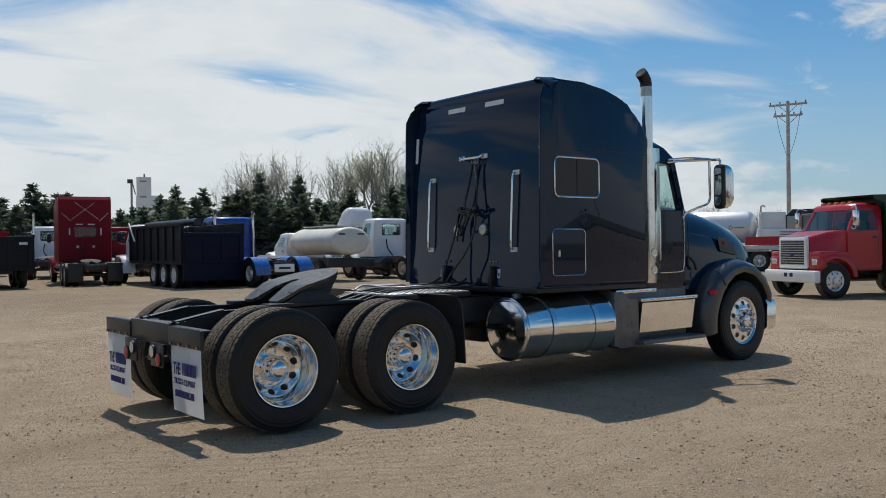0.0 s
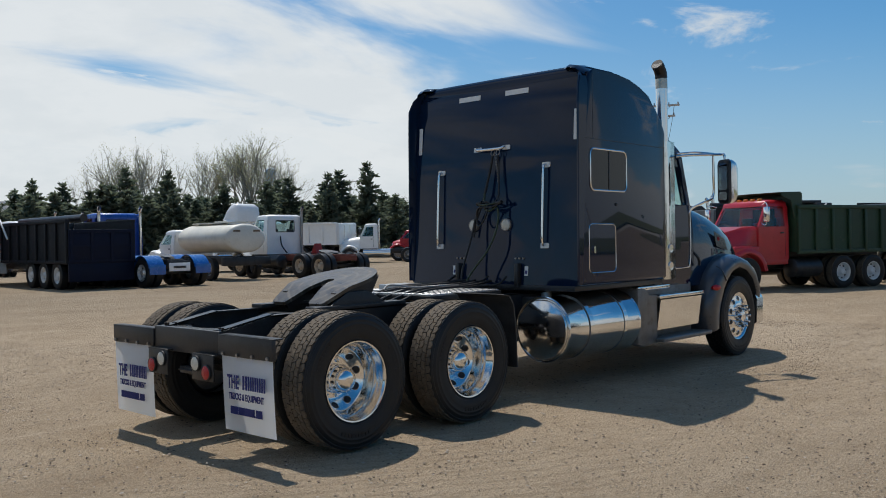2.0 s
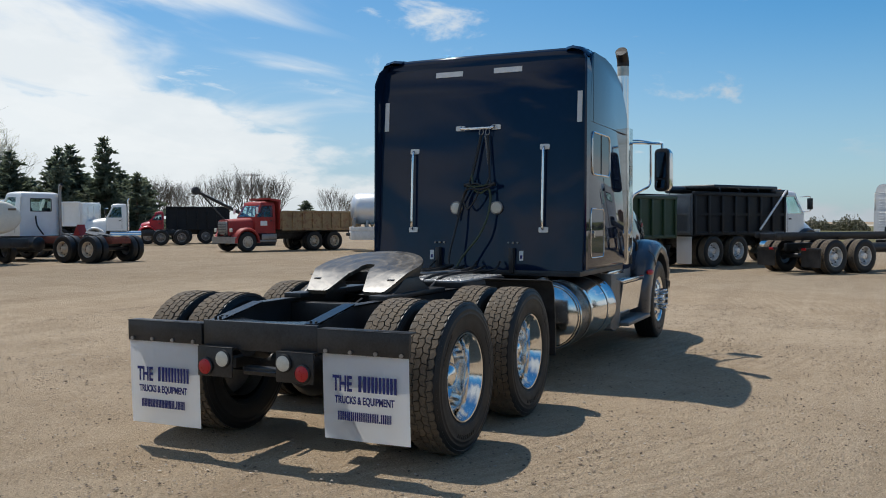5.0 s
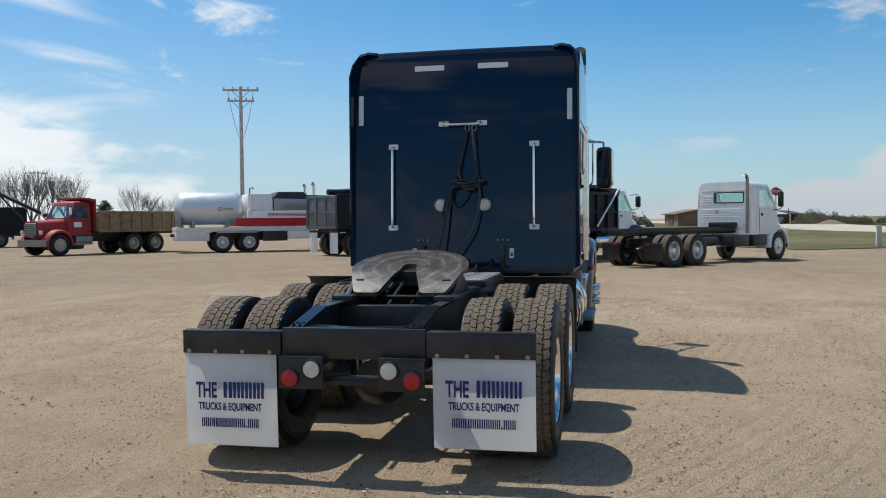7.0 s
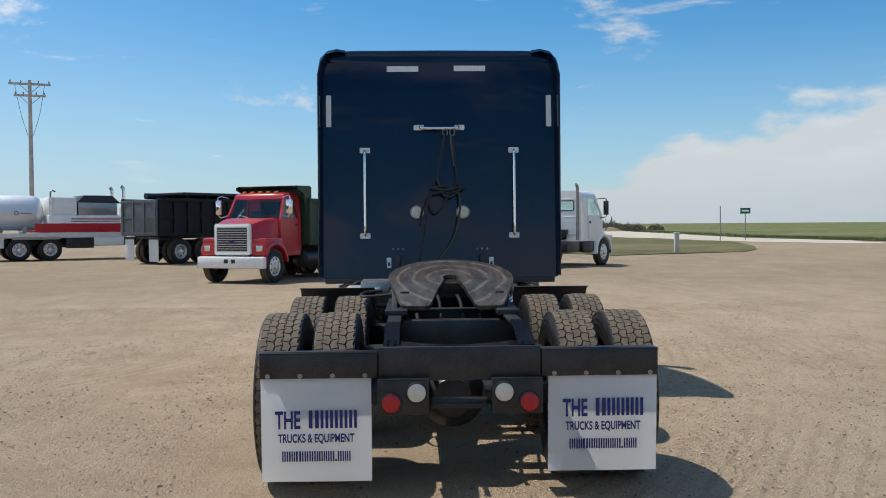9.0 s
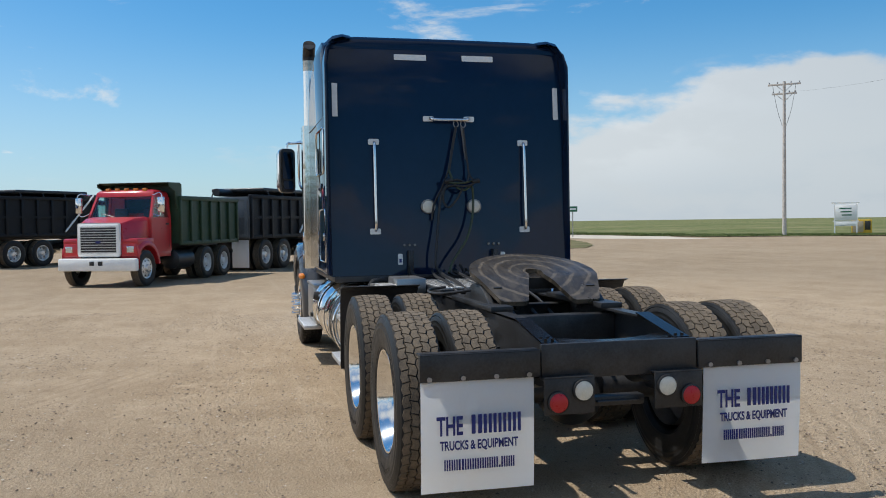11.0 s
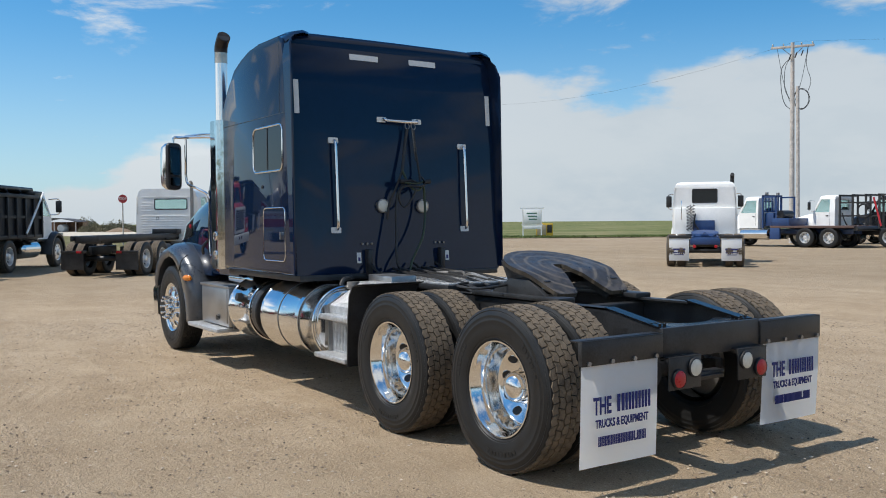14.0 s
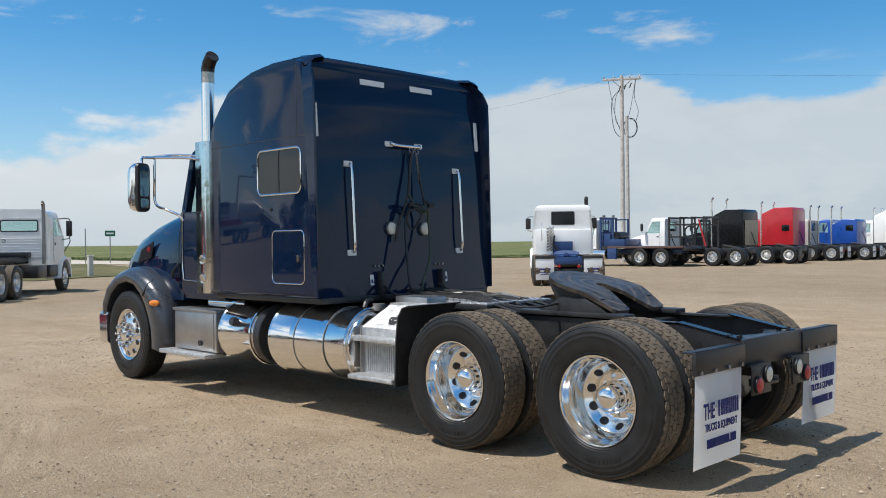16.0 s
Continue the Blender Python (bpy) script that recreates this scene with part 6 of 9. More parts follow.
def hood_unit(t, x0, x1, paint, wheel_x, z0=1.0, top0=1.82, top1=1.55, w0=0.92, w1=0.78, grille=CHROME, fender=None, rounded=0.6, bumper=CHROME, square=False):
    def ring(x, w, top, low):
        return [(x, w * math.copysign(abs(math.cos(a)) ** rounded, math.cos(a)), low + (top - low) * abs(math.sin(a)) ** rounded) for a in (math.pi * k / 12 for k in range(13))]
    n = 5
    rows = [ring(x0 + (x1 - x0) * k / n, w0 + (w1 - w0) * k / n, top0 + (top1 - top0) * (k / n) ** (1.0 if square else 1.5), z0 - 0.15) for k in range(n + 1)]
    if not square:
        rows.append(ring(x1 + 0.08, w1 * 0.9, top1 - 0.12, z0 - 0.10))
    part("hood", loft(B(), rows), paint, t, sharp=55)
    fm = fender or paint
    for s in (1, -1):
        rr = []
        for a in range(-5, 186, 19):
            ca, sa = math.cos(radians(a)), math.sin(radians(a))
            rr.append([(wheel_x + q * ca, y * s, 0.52 + q * sa) for q, y in ((0.60, 1.19), (0.68, 1.20), (0.74, 1.12), (0.74, 0.65), (0.60, 0.65))])
        part("front_fender", loft(B(), rr), fm, t, sharp=50)
        part("headlight", box(B(), x1 - 0.02, x1 + 0.06, (w1 + 0.06) * s, (w1 + 0.30) * s, z0 + 0.02, z0 + 0.22, 0.03), WHITE_LENS, t, "square headlight")
    xb = max(x1 + 0.12, wheel_x + 0.72)
    part("bumper", loft(B(), [[(xb - 0.25, -1.18, z), (xb, -1.05, z), (xb + 0.08, -0.5, z), (xb + 0.08, 0.5, z), (xb, 1.05, z), (xb - 0.25, 1.18, z)] for z in (0.45, 0.78)]), bumper, t, "front bumper")
    gr = part("grille", box(B(), x1 + (0.0 if square else 0.02), x1 + 0.10, -w1 * 0.75, w1 * 0.75, z0 - 0.1, top1 - 0.10, 0.03), grille, t, "front grille")
    for k in range(7):
        z = z0 - 0.02 + (top1 - z0 - 0.16) * k / 6
        part("grille_slat", box(B(), x1 + 0.095, x1 + 0.115, -w1 * 0.66, w1 * 0.66, z, z + 0.03), BLACK if grille is not BLACK else STEEL, gr)


def side_tanks(t, x0, x1, mat=CHROME):
    for s in (1, -1):
        part("fuel_tank", lathe(B(), [(0, -0.04), (0.28, 0), (0.30, 0.02), (0.30, x1 - x0 - 0.02), (0.28, x1 - x0), (0, x1 - x0 + 0.04)], 24, m=pose(x0, 0.86 * s, 0.68, 0, 0, -90)), mat, t, "cylindrical fuel tank")


def sleeper_unit(t, x0, x1, paint, top, z0=1.05, w=1.17, front_top=None, front_drop=0.4, window=False):
    ft = front_top if front_top is not None else top - front_drop
    sl = part("sleeper", prism(B(), [(x0, z0), (x0 + 0.03, top - 0.15), (x0 + 0.14, top), (x0 + (x1 - x0) * 0.6, top), (x1, ft), (x1, z0)], -w, w, 0.05, 3), paint, t, sharp=30)
    if window:
        for s in (1, -1):
            part("sleeper_window", box(B(), x0 + 0.25, x0 + 0.75, (w - 0.003) * s, (w + 0.005) * s, 1.95, 2.35, 0.002), DARK_GLASS, sl)
    return sl


def tractor(name, m, label, paint, front=5.0, tandem=2, sleeper=0.0, sleeper_top=3.2, cab_top=2.75, hood_top=1.85, flap=None, marked=False, rim="chrome", frame=None, stacks=(1, -1), stack_top=3.5, rear_glass=True, fender=None, group="", tail=-1.15, tanks=CHROME, sleeper_window=False, stack_mat=None, fifth_mat=None, tread=True, glass=None, cab_w=1.0, pane=(0.50, 0.14)):
    t = thing(name, m, label, "truck", group)
    axle_set(t, tandem, front, rim, tread=tread)
    rails(t, tail, front + 0.3, frame)
    fifth(t, 0.1, fifth_mat)
    cx1 = front - 0.75
    cx0 = cx1 - 1.25
    part("cab_floor", box(B(), cx0 + 0.05, cx1, -0.95, 0.95, 0.92, 1.02, 0.01), BLACK, t)
    cab_unit(t, cx0, 1.25, paint, top=cab_top, rear_window=rear_glass and not sleeper, w=cab_w, pane=pane, glass_mat=glass)
    hood_unit(t, cx1 + 0.02, front + 0.65, paint, front, top0=hood_top, fender=fender)
    if sleeper:
        sleeper_unit(t, cx0 - sleeper, cx0, paint, sleeper_top, window=sleeper_window)
        part("sleeper_sill", box(B(), cx0 - sleeper + 0.05, cx0, -1.0, 1.0, 0.96, 1.06), BLACK, t)
        part("air_hose", sweep(B(), [(cx0 - sleeper - 0.05, 0.1, 1.9), (cx0 - sleeper - 0.2, 0.15, 1.5), (cx0 - sleeper - 0.25, 0.0, 1.15)], 0.03, 6, 4), HOSE, t)
        back = cx0 - sleeper
    else:
        back = cx0
        part("air_hose", sweep(B(), [(back - 0.05, 0.3, 1.8), (back - 0.2, 0.35, 1.4), (back - 0.25, 0.1, 1.05)], 0.03, 6, 4), HOSE, t)
    for s in stacks:
        stack_pipe(t, back + (sleeper if sleeper else -0.12) + 0.02, (1.10 if sleeper else 0.85) * s, 1.0, stack_top, mat=stack_mat)
    mirrors(t, cx1 + 0.05, 2.2)
    side_tanks(t, back + 0.1 if sleeper else back - 0.9, cx1 - 0.2, tanks)
    if flap:
        flaps(t, tail - 0.02, flap, 0.20, 0.94, marked=marked)
        for s in (1, -1):
            part("tail_lamp", lathe(B(), [(0.055, 0), (0.05, 0.02), (0, 0.03)], 14, m=pose(tail - 0.03, 0.33 * s, 0.66, 0, 0, 90)), RED_LENS, t)
    part("tail_beam", box(B(), tail - 0.03, tail + 0.05, -0.46, 0.46, 0.72, 0.92, 0.01), frame or BLACK, t)
    return t


def dump_body(t, x0, x1, z0, z1, paint, ribs=7, rows=1, w=1.2, canopy=None, tarp=False, tailgate=None, rail=None, gate_top=None):
    """Ribbed steel tipping body with a tailgate."""
    shell = B()
    th = 0.06
    box(shell, x0, x1, -w, w, z0, z0 + 0.08)
    box(shell, x0, x1, -w, -w + th, z0 + 0.08, z1)
    box(shell, x0, x1, w - th, w, z0 + 0.08, z1)
    box(shell, x1 - th, x1, -w + th, w - th, z0 + 0.08, z1)
    body = part("dump_body", shell, paint, t, "ribbed steel dump body")
    gz = gate_top or z1
    gate = part("tailgate", box(B(), x0 - 0.06, x0 - 0.005, -w, w, z0 - 0.05, gz + 0.02, 0.01), tailgate or paint, t, "hinged steel tailgate")
    for k in range(4):
        y = -w + 0.10 + (2 * w - 0.20) * k / 3
        part("rib", box(B(), x0 - 0.10, x0 - 0.06, y - 0.05, y + 0.05, z0, gz), tailgate or paint, gate)
    for zz in (z0 + 0.05, (z0 + gz) / 2, gz - 0.06):
        part("rib", box(B(), x0 - 0.095, x0 - 0.06, -w, w, zz - 0.04, zz + 0.04), tailgate or paint, gate)
    for s in (1, -1):
        for k in range(ribs):
            x = x0 + 0.06 + (x1 - x0 - 0.12) * k / (ribs - 1)
            part("rib", box(B(), x - 0.05, x + 0.05, w * s, (w + 0.075) * s, z0 - 0.02, z1 - 0.02, 0.006), paint, body)
        part("top_rail", box(B(), x0, x1, (w - 0.05) * s, (w + 0.09) * s, z1 - 0.03, z1 + 0.09, 0.012), rail or paint, body)
        part("bottom_rail", box(B(), x0, x1, (w - 0.01) * s, (w + 0.065) * s, z0 - 0.06, z0 + 0.06, 0.01), paint, body)
        for r in range(1, rows):
            zz = z0 + (z1 - z0) * r / rows
            part("rib", box(B(), x0, x1, w * s, (w + 0.06) * s, zz - 0.045, zz + 0.045), paint, body)
    if canopy:
        cx1, cz = canopy
        part("cab_shield", prism(B(), [(x1 - 0.05, z1 - 0.25), (x1 - 0.05, cz - 0.06), (cx1 - 0.05, cz - 0.02), (cx1, cz + 0.02), (x1 - 0.25, cz + 0.04), (x1 - 0.25, z1 - 0.25)], -w + 0.05, w - 0.05, 0.015), paint, body, "canopy over the cab")
        for s in (1, -1):
            part("shield_side", prism(B(), [(x1 - 0.25, z1 - 0.3), (x1 - 0.25, cz), (cx1, cz), (cx1, cz - 0.10), (x1 + 0.20, cz - 0.22), (x1 + 0.08, z1 - 0.3)], (w - 0.05) * s, (w - 0.01) * s), paint, body)
    if tarp:
        part("rolled_tarp", cyl(B(), (x0 + 0.5, 0.3, z1 + 0.20), (x1 + 0.15, 0.3, z1 + 0.20), 0.13, seg=14), BLACK, body, "rolled black tarp")
        part("tarp_housing", box(B(), x1 - 0.5, x1 + 0.25, -w, w, z1 + 0.06, z1 + 0.24, 0.04), BLACK, body)
        for s in (1, -1):
            part("tarp_arm", sweep(B(), [(x1 - 1.6, (w + 0.13) * s, z0 + 0.1), (x1 - 0.1, (w + 0.13) * s, z1 + 0.2)], 0.035, 8, 1, False), WHITE_PAINT, body, "white tarp arm")
    part("subframe", box(B(), x0 + 0.1, x1 - 0.05, -0.5, 0.5, z0 - 0.18, z0, 0.01), BLACK, t)
    return body


# red dump truck with green body, facing the yard
def red_dump(m):
    t = thing("dump_truck", m, "red dump truck with white grille and dark green body", "dump truck")
    F = 4.55
    axle_set(t, 2, F, "white", "chrome")
    rails(t, -1.3, F + 0.45)
    cab_unit(t, F - 1.75, 1.20, RED_PAINT, z0=0.95, top=2.80, sill=1.98, w=1.02, slope=0.32)
    part("door_sill", box(B(), F - 1.75, F - 0.7, -1.0, 1.0, 0.80, 0.97, 0.01), RED_PAINT, t)
    # square nose
    hx0, hx1 = F - 0.56, F + 0.50
    part("hood", loft(B(), [[(x, y, z) for y, z in ((-w, 1.0), (-w, tz - 0.10), (-w * 0.9, tz), (w * 0.9, tz), (w, tz - 0.10), (w, 1.0))] for x, w, tz in ((hx0, 0.95, 2.0), (hx0 + 0.5, 0.85, 1.95), (hx1, 0.70, 1.80))]), RED_PAINT, t, "short square hood")
    shell = part("grille", box(B(), hx1, hx1 + 0.10, -0.66, 0.66, 0.86, 1.83, 0.08, seg=3), WHITE_PAINT, t, "white grille surround with dark slats")
    part("grille_core", box(B(), hx1 + 0.07, hx1 + 0.104, -0.57, 0.57, 0.95, 1.74, 0.03), BLACK, shell)
    for k in range(11):
        part("grille_slat", box(B(), hx1 + 0.10, hx1 + 0.115, -0.56, 0.56, 0.975 + 0.072 * k, 0.993 + 0.072 * k), WHITE_RIM, shell)
    part("grille_badge", lathe(B(), [(0.06, 0), (0.05, 0.015), (0, 0.018)], 20, m=pose(hx1 + 0.112, 0, 1.28, 0, 0, -90) @ Matrix.Diagonal((1.5, 1, 0.7, 1))), INK, shell)
    for s in (1, -1):
        rr = []
        for a in range(-2, 190, 16):
            ca, sa = math.cos(radians(a)), math.sin(radians(a))
            rr.append([(F + min(q * ca, 0.50), y * s, 0.55 + min(q * sa, 0.78)) for q, y in ((0.62, 1.20), (0.70, 1.21), (0.80, 1.14), (0.84, 0.62), (0.62, 0.62))])
        part("front_fender", loft(B(), rr), RED_PAINT, t, sharp=50)
        part("fender_panel", box(B(), F - 0.45, hx1 + 0.02, 0.60 * s, 1.16 * s, 1.18, 1.38, 0.05), RED_PAINT, t)
        nose = part("lamp_pod", box(B(), F + 0.25, hx1 + 0.04, 0.66 * s, 1.14 * s, 0.86, 1.24, 0.04), RED_PAINT, t)
        part("headlight", box(B(), hx1 + 0.03, hx1 + 0.06, 0.84 * s, 1.06 * s, 0.98, 1.16, 0.015), CHROME, nose, "square headlight in chrome bezel")
        part("headlight_lens", box(B(), hx1 + 0.055, hx1 + 0.067, 0.87 * s, 1.03 * s, 1.00, 1.14, 0.01), WHITE_LENS, nose)
        mir = part("mirror_arm", sweep(B(), [(F - 0.65, 1.02 * s, 2.1), (F - 0.58, 1.30 * s, 2.05), (F - 0.58, 1.34 * s, 2.66), (F - 0.70, 1.0 * s, 2.64)], 0.015, 6, 4), CHROME, t)
        part("mirror_shell", box(B(), F - 0.63, F - 0.54, 1.22 * s, 1.42 * s, 2.12, 2.58, 0.03), CHROME, mir, "bright west coast mirror")
        part("wiper", sweep(B(), [(F - 0.50, 0.15 * s, 2.0), (F - 0.56, 0.55 * s, 2.10)], 0.012, 5, 1, False), BLACK, t)
    part("bumper", box(B(), hx1 + 0.02, hx1 + 0.24, -1.2, 1.2, 0.46, 0.82, 0.05), WHITE_PAINT, t, "white steel front bumper")
    for k in range(5):
        part("roof_lamp", box(B(), F - 1.05, F - 0.93, -0.6 + 0.3 * k - 0.06, -0.6 + 0.3 * k + 0.06, 2.76, 2.86, 0.02), AMBER_LENS, t)
    for yy in (-0.13, 0.13):
        part("bumper_slot", box(B(), hx1 + 0.238, hx1 + 0.244, yy - 0.07, yy + 0.07, 0.62, 0.74, 0.01), BLACK, t)
    dump_body(t, -1.75, F - 1.90, 1.18, 2.55, GREEN_PAINT, ribs=7, canopy=(F - 1.35, 3.02))
    side_tanks(t, 1.5, 2.6, BLACK)
    flaps(t, -1.5, BLACK)
    stack_pipe(t, F - 1.82, -0.98, 1.0, 2.95, 0.06)
    return t


red_dump(stand(24.0, 3.42, 156.2) @ Matrix.Scale(0.905, 4))


def black_dump(m, cab_mat, label, lift=0.0):
    t = thing("dump_truck", m, label, "dump truck")
    F = 4.9
    axle_set(t, 2, F, "chrome")
    rails(t, -1.4, F + 0.6)
    cab_unit(t, F - 1.45, 1.30, cab_mat, top=2.62, sill=1.80)
    hood_unit(t, F - 0.13, F + 0.75, cab_mat, F, top0=1.75, top1=1.45, fender=BLACK)
    part("cab_floor", box(B(), F - 1.4, F - 0.15, -0.95, 0.95, 0.92, 1.02, 0.01), BLACK, t)
    dump_body(t, -1.75, F - 1.65, 1.12 + lift, 2.40 + lift * 2, DUMP_BLACK, ribs=8, rows=2, tarp=True, tailgate=GATE_SKYLIT)
    zt = 2.40 + lift * 2
    part("tarp_bundle", box(B(), -0.4, F - 1.75, -1.0, 1.0, zt + 0.22, zt + 0.36, 0.05, seg=3), BLACK, t, "folded black tarp on its frame")
    for k in range(4):
        part("tarp_bow", sweep(B(), [(-0.2 + 1.05 * k, -1.12, zt + 0.02), (-0.2 + 1.05 * k, -1.05, zt + 0.22), (-0.2 + 1.05 * k, 1.05, zt + 0.22), (-0.2 + 1.05 * k, 1.12, zt + 0.02)], 0.025, 6, 1, False), BLACK, t)
    mirrors(t, F - 0.2, 2.15)
    side_tanks(t, 2.0, 3.3)
    flaps(t, -1.7, WHITE_FLAP, 0.12, 1.04)
    for s in (1, -1):
        part("roof_beacon", box(B(), F - 0.9, F - 0.8, 0.4 * s, 0.5 * s, 2.63, 2.70, 0.01), AMBER_LENS, t)
    return t


black_dump(stand(27.95, 1.52, -30) @ Matrix.Scale(1.030, 4), WHITE_PAINT, "black ribbed dump truck with white cab and flaps")
black_dump(stand(34.23, 10.69, -38) @ Matrix.Scale(1.030, 4), BLACK_GLOSS, "black ribbed dump truck with white rear flaps", 0.10)


# white day cab on a long bare chassis
def bare_chassis(m):
    t = thing("chassis_truck", m, "white day cab truck with long bare black chassis", "truck")
    F = 5.95
    axle_set(t, 2, F, "chrome")
    rails(t, -2.3, F + 0.5, z=1.24, deep=0.16)
    cx0 = F - 1.75
    part("cab", loft(B(), [[(cx0, -w, z), (x1, -w, z), (x1 + 0.06, -w * 0.5, z), (x1 + 0.06, w * 0.5, z), (x1, w, z), (cx0, w, z)] for z, x1, w in ((0.95, F - 0.15, 1.12), (1.1, F - 0.1, 1.15), (1.95, F - 0.12, 1.15))]), WHITE_PAINT, t, "white cab body", sharp=45)
    part("cab_roof", loft(B(), [[(cx0, -w, z), (x1, -w, z), (x1 + 0.06, -w * 0.5, z), (x1 + 0.06, w * 0.5, z), (x1, w, z), (cx0, w, z)] for z, x1, w in ((2.56, F - 0.55, 1.10), (2.74, F - 0.62, 1.06), (2.83, F - 0.78, 0.95), (2.86, F - 0.95, 0.8))]), WHITE_PAINT, t, sharp=45)
    bm = B()
    for y0, y1, z0, z1 in ((-1.13, -0.75, 1.94, 2.58), (0.45, 1.13, 1.94, 2.58), (-0.75, 0.45, 1.94, 2.11), (-0.75, 0.45, 2.48, 2.58)):
        box(bm, cx0, cx0 + 0.06, y0, y1, z0, z1)
    back = part("cab_back", bm, WHITE_PAINT, t)
    pane = part("rear_window", box(B(), cx0 + 0.02, cx0 + 0.03, -0.75, 0.45, 2.11, 2.48), GLASS, t, "wide rear window")
    part("window_seal", rim_frame(B(), -0.77, 0.47, 2.09, 2.50, 0.07, 0.04, 0.014, lambda u, v, q: (cx0 - q, u, v)), BLACK, pane)
    for k in range(9):
        z = 1.22 + 0.09 * k if k < 8 else 2.54
        part("pressed_rib", box(B(), cx0 - 0.012, cx0 + 0.002, -1.0, 0.95, z, z + 0.025, 0.004), WHITE_PAINT, back)
    for k in range(4):
        for y0, y1 in ((-1.0, -0.82), (0.52, 0.95)):
            part("pressed_rib", box(B(), cx0 - 0.012, cx0 + 0.002, y0, y1, 2.05 + 0.09 * k, 2.075 + 0.09 * k, 0.004), WHITE_PAINT, back)
    part("cab_badge", lathe(B(), [(0.06, 0), (0.06, 0.012), (0.045, 0.013)], 20, m=pose(cx0, 0.35, 1.78, 0, 0, 90)), BLACK, back)
    for s in (1, -1):
        part("cab_pillar", box(B(), cx0, cx0 + 0.40, 1.06 * s, 1.14 * s, 1.93, 2.58, 0.01), WHITE_PAINT, t)
        part("cab_pillar", loft(B(), [[(F - 0.24, 1.14 * s, 1.93), (F - 0.12, 1.14 * s, 1.93), (F - 0.12, 1.06 * s, 1.93), (F - 0.24, 1.06 * s, 1.93)], [(F - 0.68, 1.10 * s, 2.58), (F - 0.56, 1.10 * s, 2.58), (F - 0.56, 1.02 * s, 2.58), (F - 0.68, 1.02 * s, 2.58)]]), WHITE_PAINT, t)
        part("door_glass", solid(B(), [(cx0 + 0.40, 1.13 * s, 1.94), (F - 0.24, 1.13 * s, 1.94), (F - 0.68, 1.09 * s, 2.58), (cx0 + 0.40, 1.09 * s, 2.58)], 0.006 * s), GLASS, t, "door window")
        part("door_seam", box(B(), cx0 + 0.38, cx0 + 0.395, 1.148 * s, 1.158 * s, 1.05, 1.93), BLACK, t)
        part("door_handle", box(B(), cx0 + 0.5, cx0 + 0.62, 1.14 * s, 1.17 * s, 1.62, 1.72, 0.01), BLACK, t)
        part("hood_mirror", sweep(B(), [(F + 0.55, 0.95 * s, 1.35), (F + 0.75, 1.12 * s, 1.72), (F + 0.74, 1.12 * s, 1.88)], 0.018, 6, 3), BLACK, t)
    part("windshield", solid(B(), [(F - 0.08, -1.05, 1.95), (F - 0.08, 1.05, 1.95), (F - 0.52, 1.0, 2.58), (F - 0.52, -1.0, 2.58)], 0.006), GLASS, t)
    hood_unit(t, F - 0.14, F + 0.72, WHITE_PAINT, F, z0=0.95, top0=1.93, top1=1.45, w0=1.08, w1=0.86, rounded=0.45)
    stack_pipe(t, cx0 - 0.14, -0.98, 1.0, 3.08, 0.06, STEEL)
    part("stack_guard", box(B(), cx0 - 0.10, cx0 - 0.07, -1.06, -0.9, 1.5, 2.2, 0.01), WHITE_PAINT, t)
    mirrors(t, F - 0.28, 2.22, 1.38, BLACK, 0.55)
    part("air_tank", cyl(B(), (1.6, -0.62, 0.75), (2.6, -0.62, 0.75), 0.16, seg=16), BLACK, t)
    part("battery_box", box(B(), 3.0, 4.0, -1.1, -0.55, 0.55, 0.95, 0.03), BLACK, t)
    part("coil_hose", sweep(B(), [(cx0 - 0.5, 0.2, 1.0), (cx0 - 0.3, 0.1, 1.1), (cx0 - 0.1, -0.3, 1.12), (cx0 + 0.0, -0.4, 1.05)], 0.06, 6, 4), HOSE, t)
    part("chassis_box", box(B(), cx0 - 0.55, cx0 - 0.05, -0.55, 0.35, 1.22, 1.40, 0.03), BLACK, t)
    part("side_skirt", box(B(), cx0 + 0.05, F - 0.75, -1.12, 1.12, 0.55, 0.95, 0.05), BLACK, t)
    for s in (1, -1):
        part("mud_flap", box(B(), -1.34, -1.33, 0.50 * s, 1.20 * s, 0.20, 0.70), BLACK, t)
        part("flap_bar", box(B(), -1.36, -1.30, 0.40 * s, 1.20 * s, 0.70, 0.78, 0.01), BLACK, t)
        part("tail_lamp", box(B(), -1.39, -1.36, 0.54 * s, 0.70 * s, 0.70, 0.77, 0.01), RED_LENS, t)
        part("spring_hanger", box(B(), -0.9, 0.9, 0.44 * s, 0.56 * s, 0.62, 0.90, 0.03), BLACK, t)
    return t


bare_chassis(stand(25.01, -2.55, -37.5) @ Matrix.Scale(0.984, 4))

# white tractor seen from behind, with blue frame
wt = tractor("semi_tractor", stand(16.62, -19.98, -50) @ Matrix.Scale(1.03, 4), "white day cab tractor with blue frame and printed white flaps", WHITE_PAINT, front=4.3, flap=WHITE_FLAP, marked=True, frame=FRAME_BLUE, fifth_mat=FRAME_BLUE, stacks=(), cab_top=2.86, cab_w=1.12, pane=(0.42, 0.28), glass=DARK_GLASS)
stack_pipe(wt, 3.62, -0.98, 1.0, 3.18, 0.075, BLACK)
part("cab_back_panel", box(B(), 2.20, 2.30, -1.05, 1.05, 1.0, 1.95, 0.03), WHITE_PAINT, wt)
for q in (0.55, 0.42):
    part("coiled_hose", sweep(B(), [(2.08 + 0.07 * math.cos(a), q + 0.07 * math.sin(a), 1.15 + 0.9 * a / 50) for a in (0.7 * v for v in range(72))], 0.014, 5, 1, False), HOSE, wt, "black coiled trailer hose")
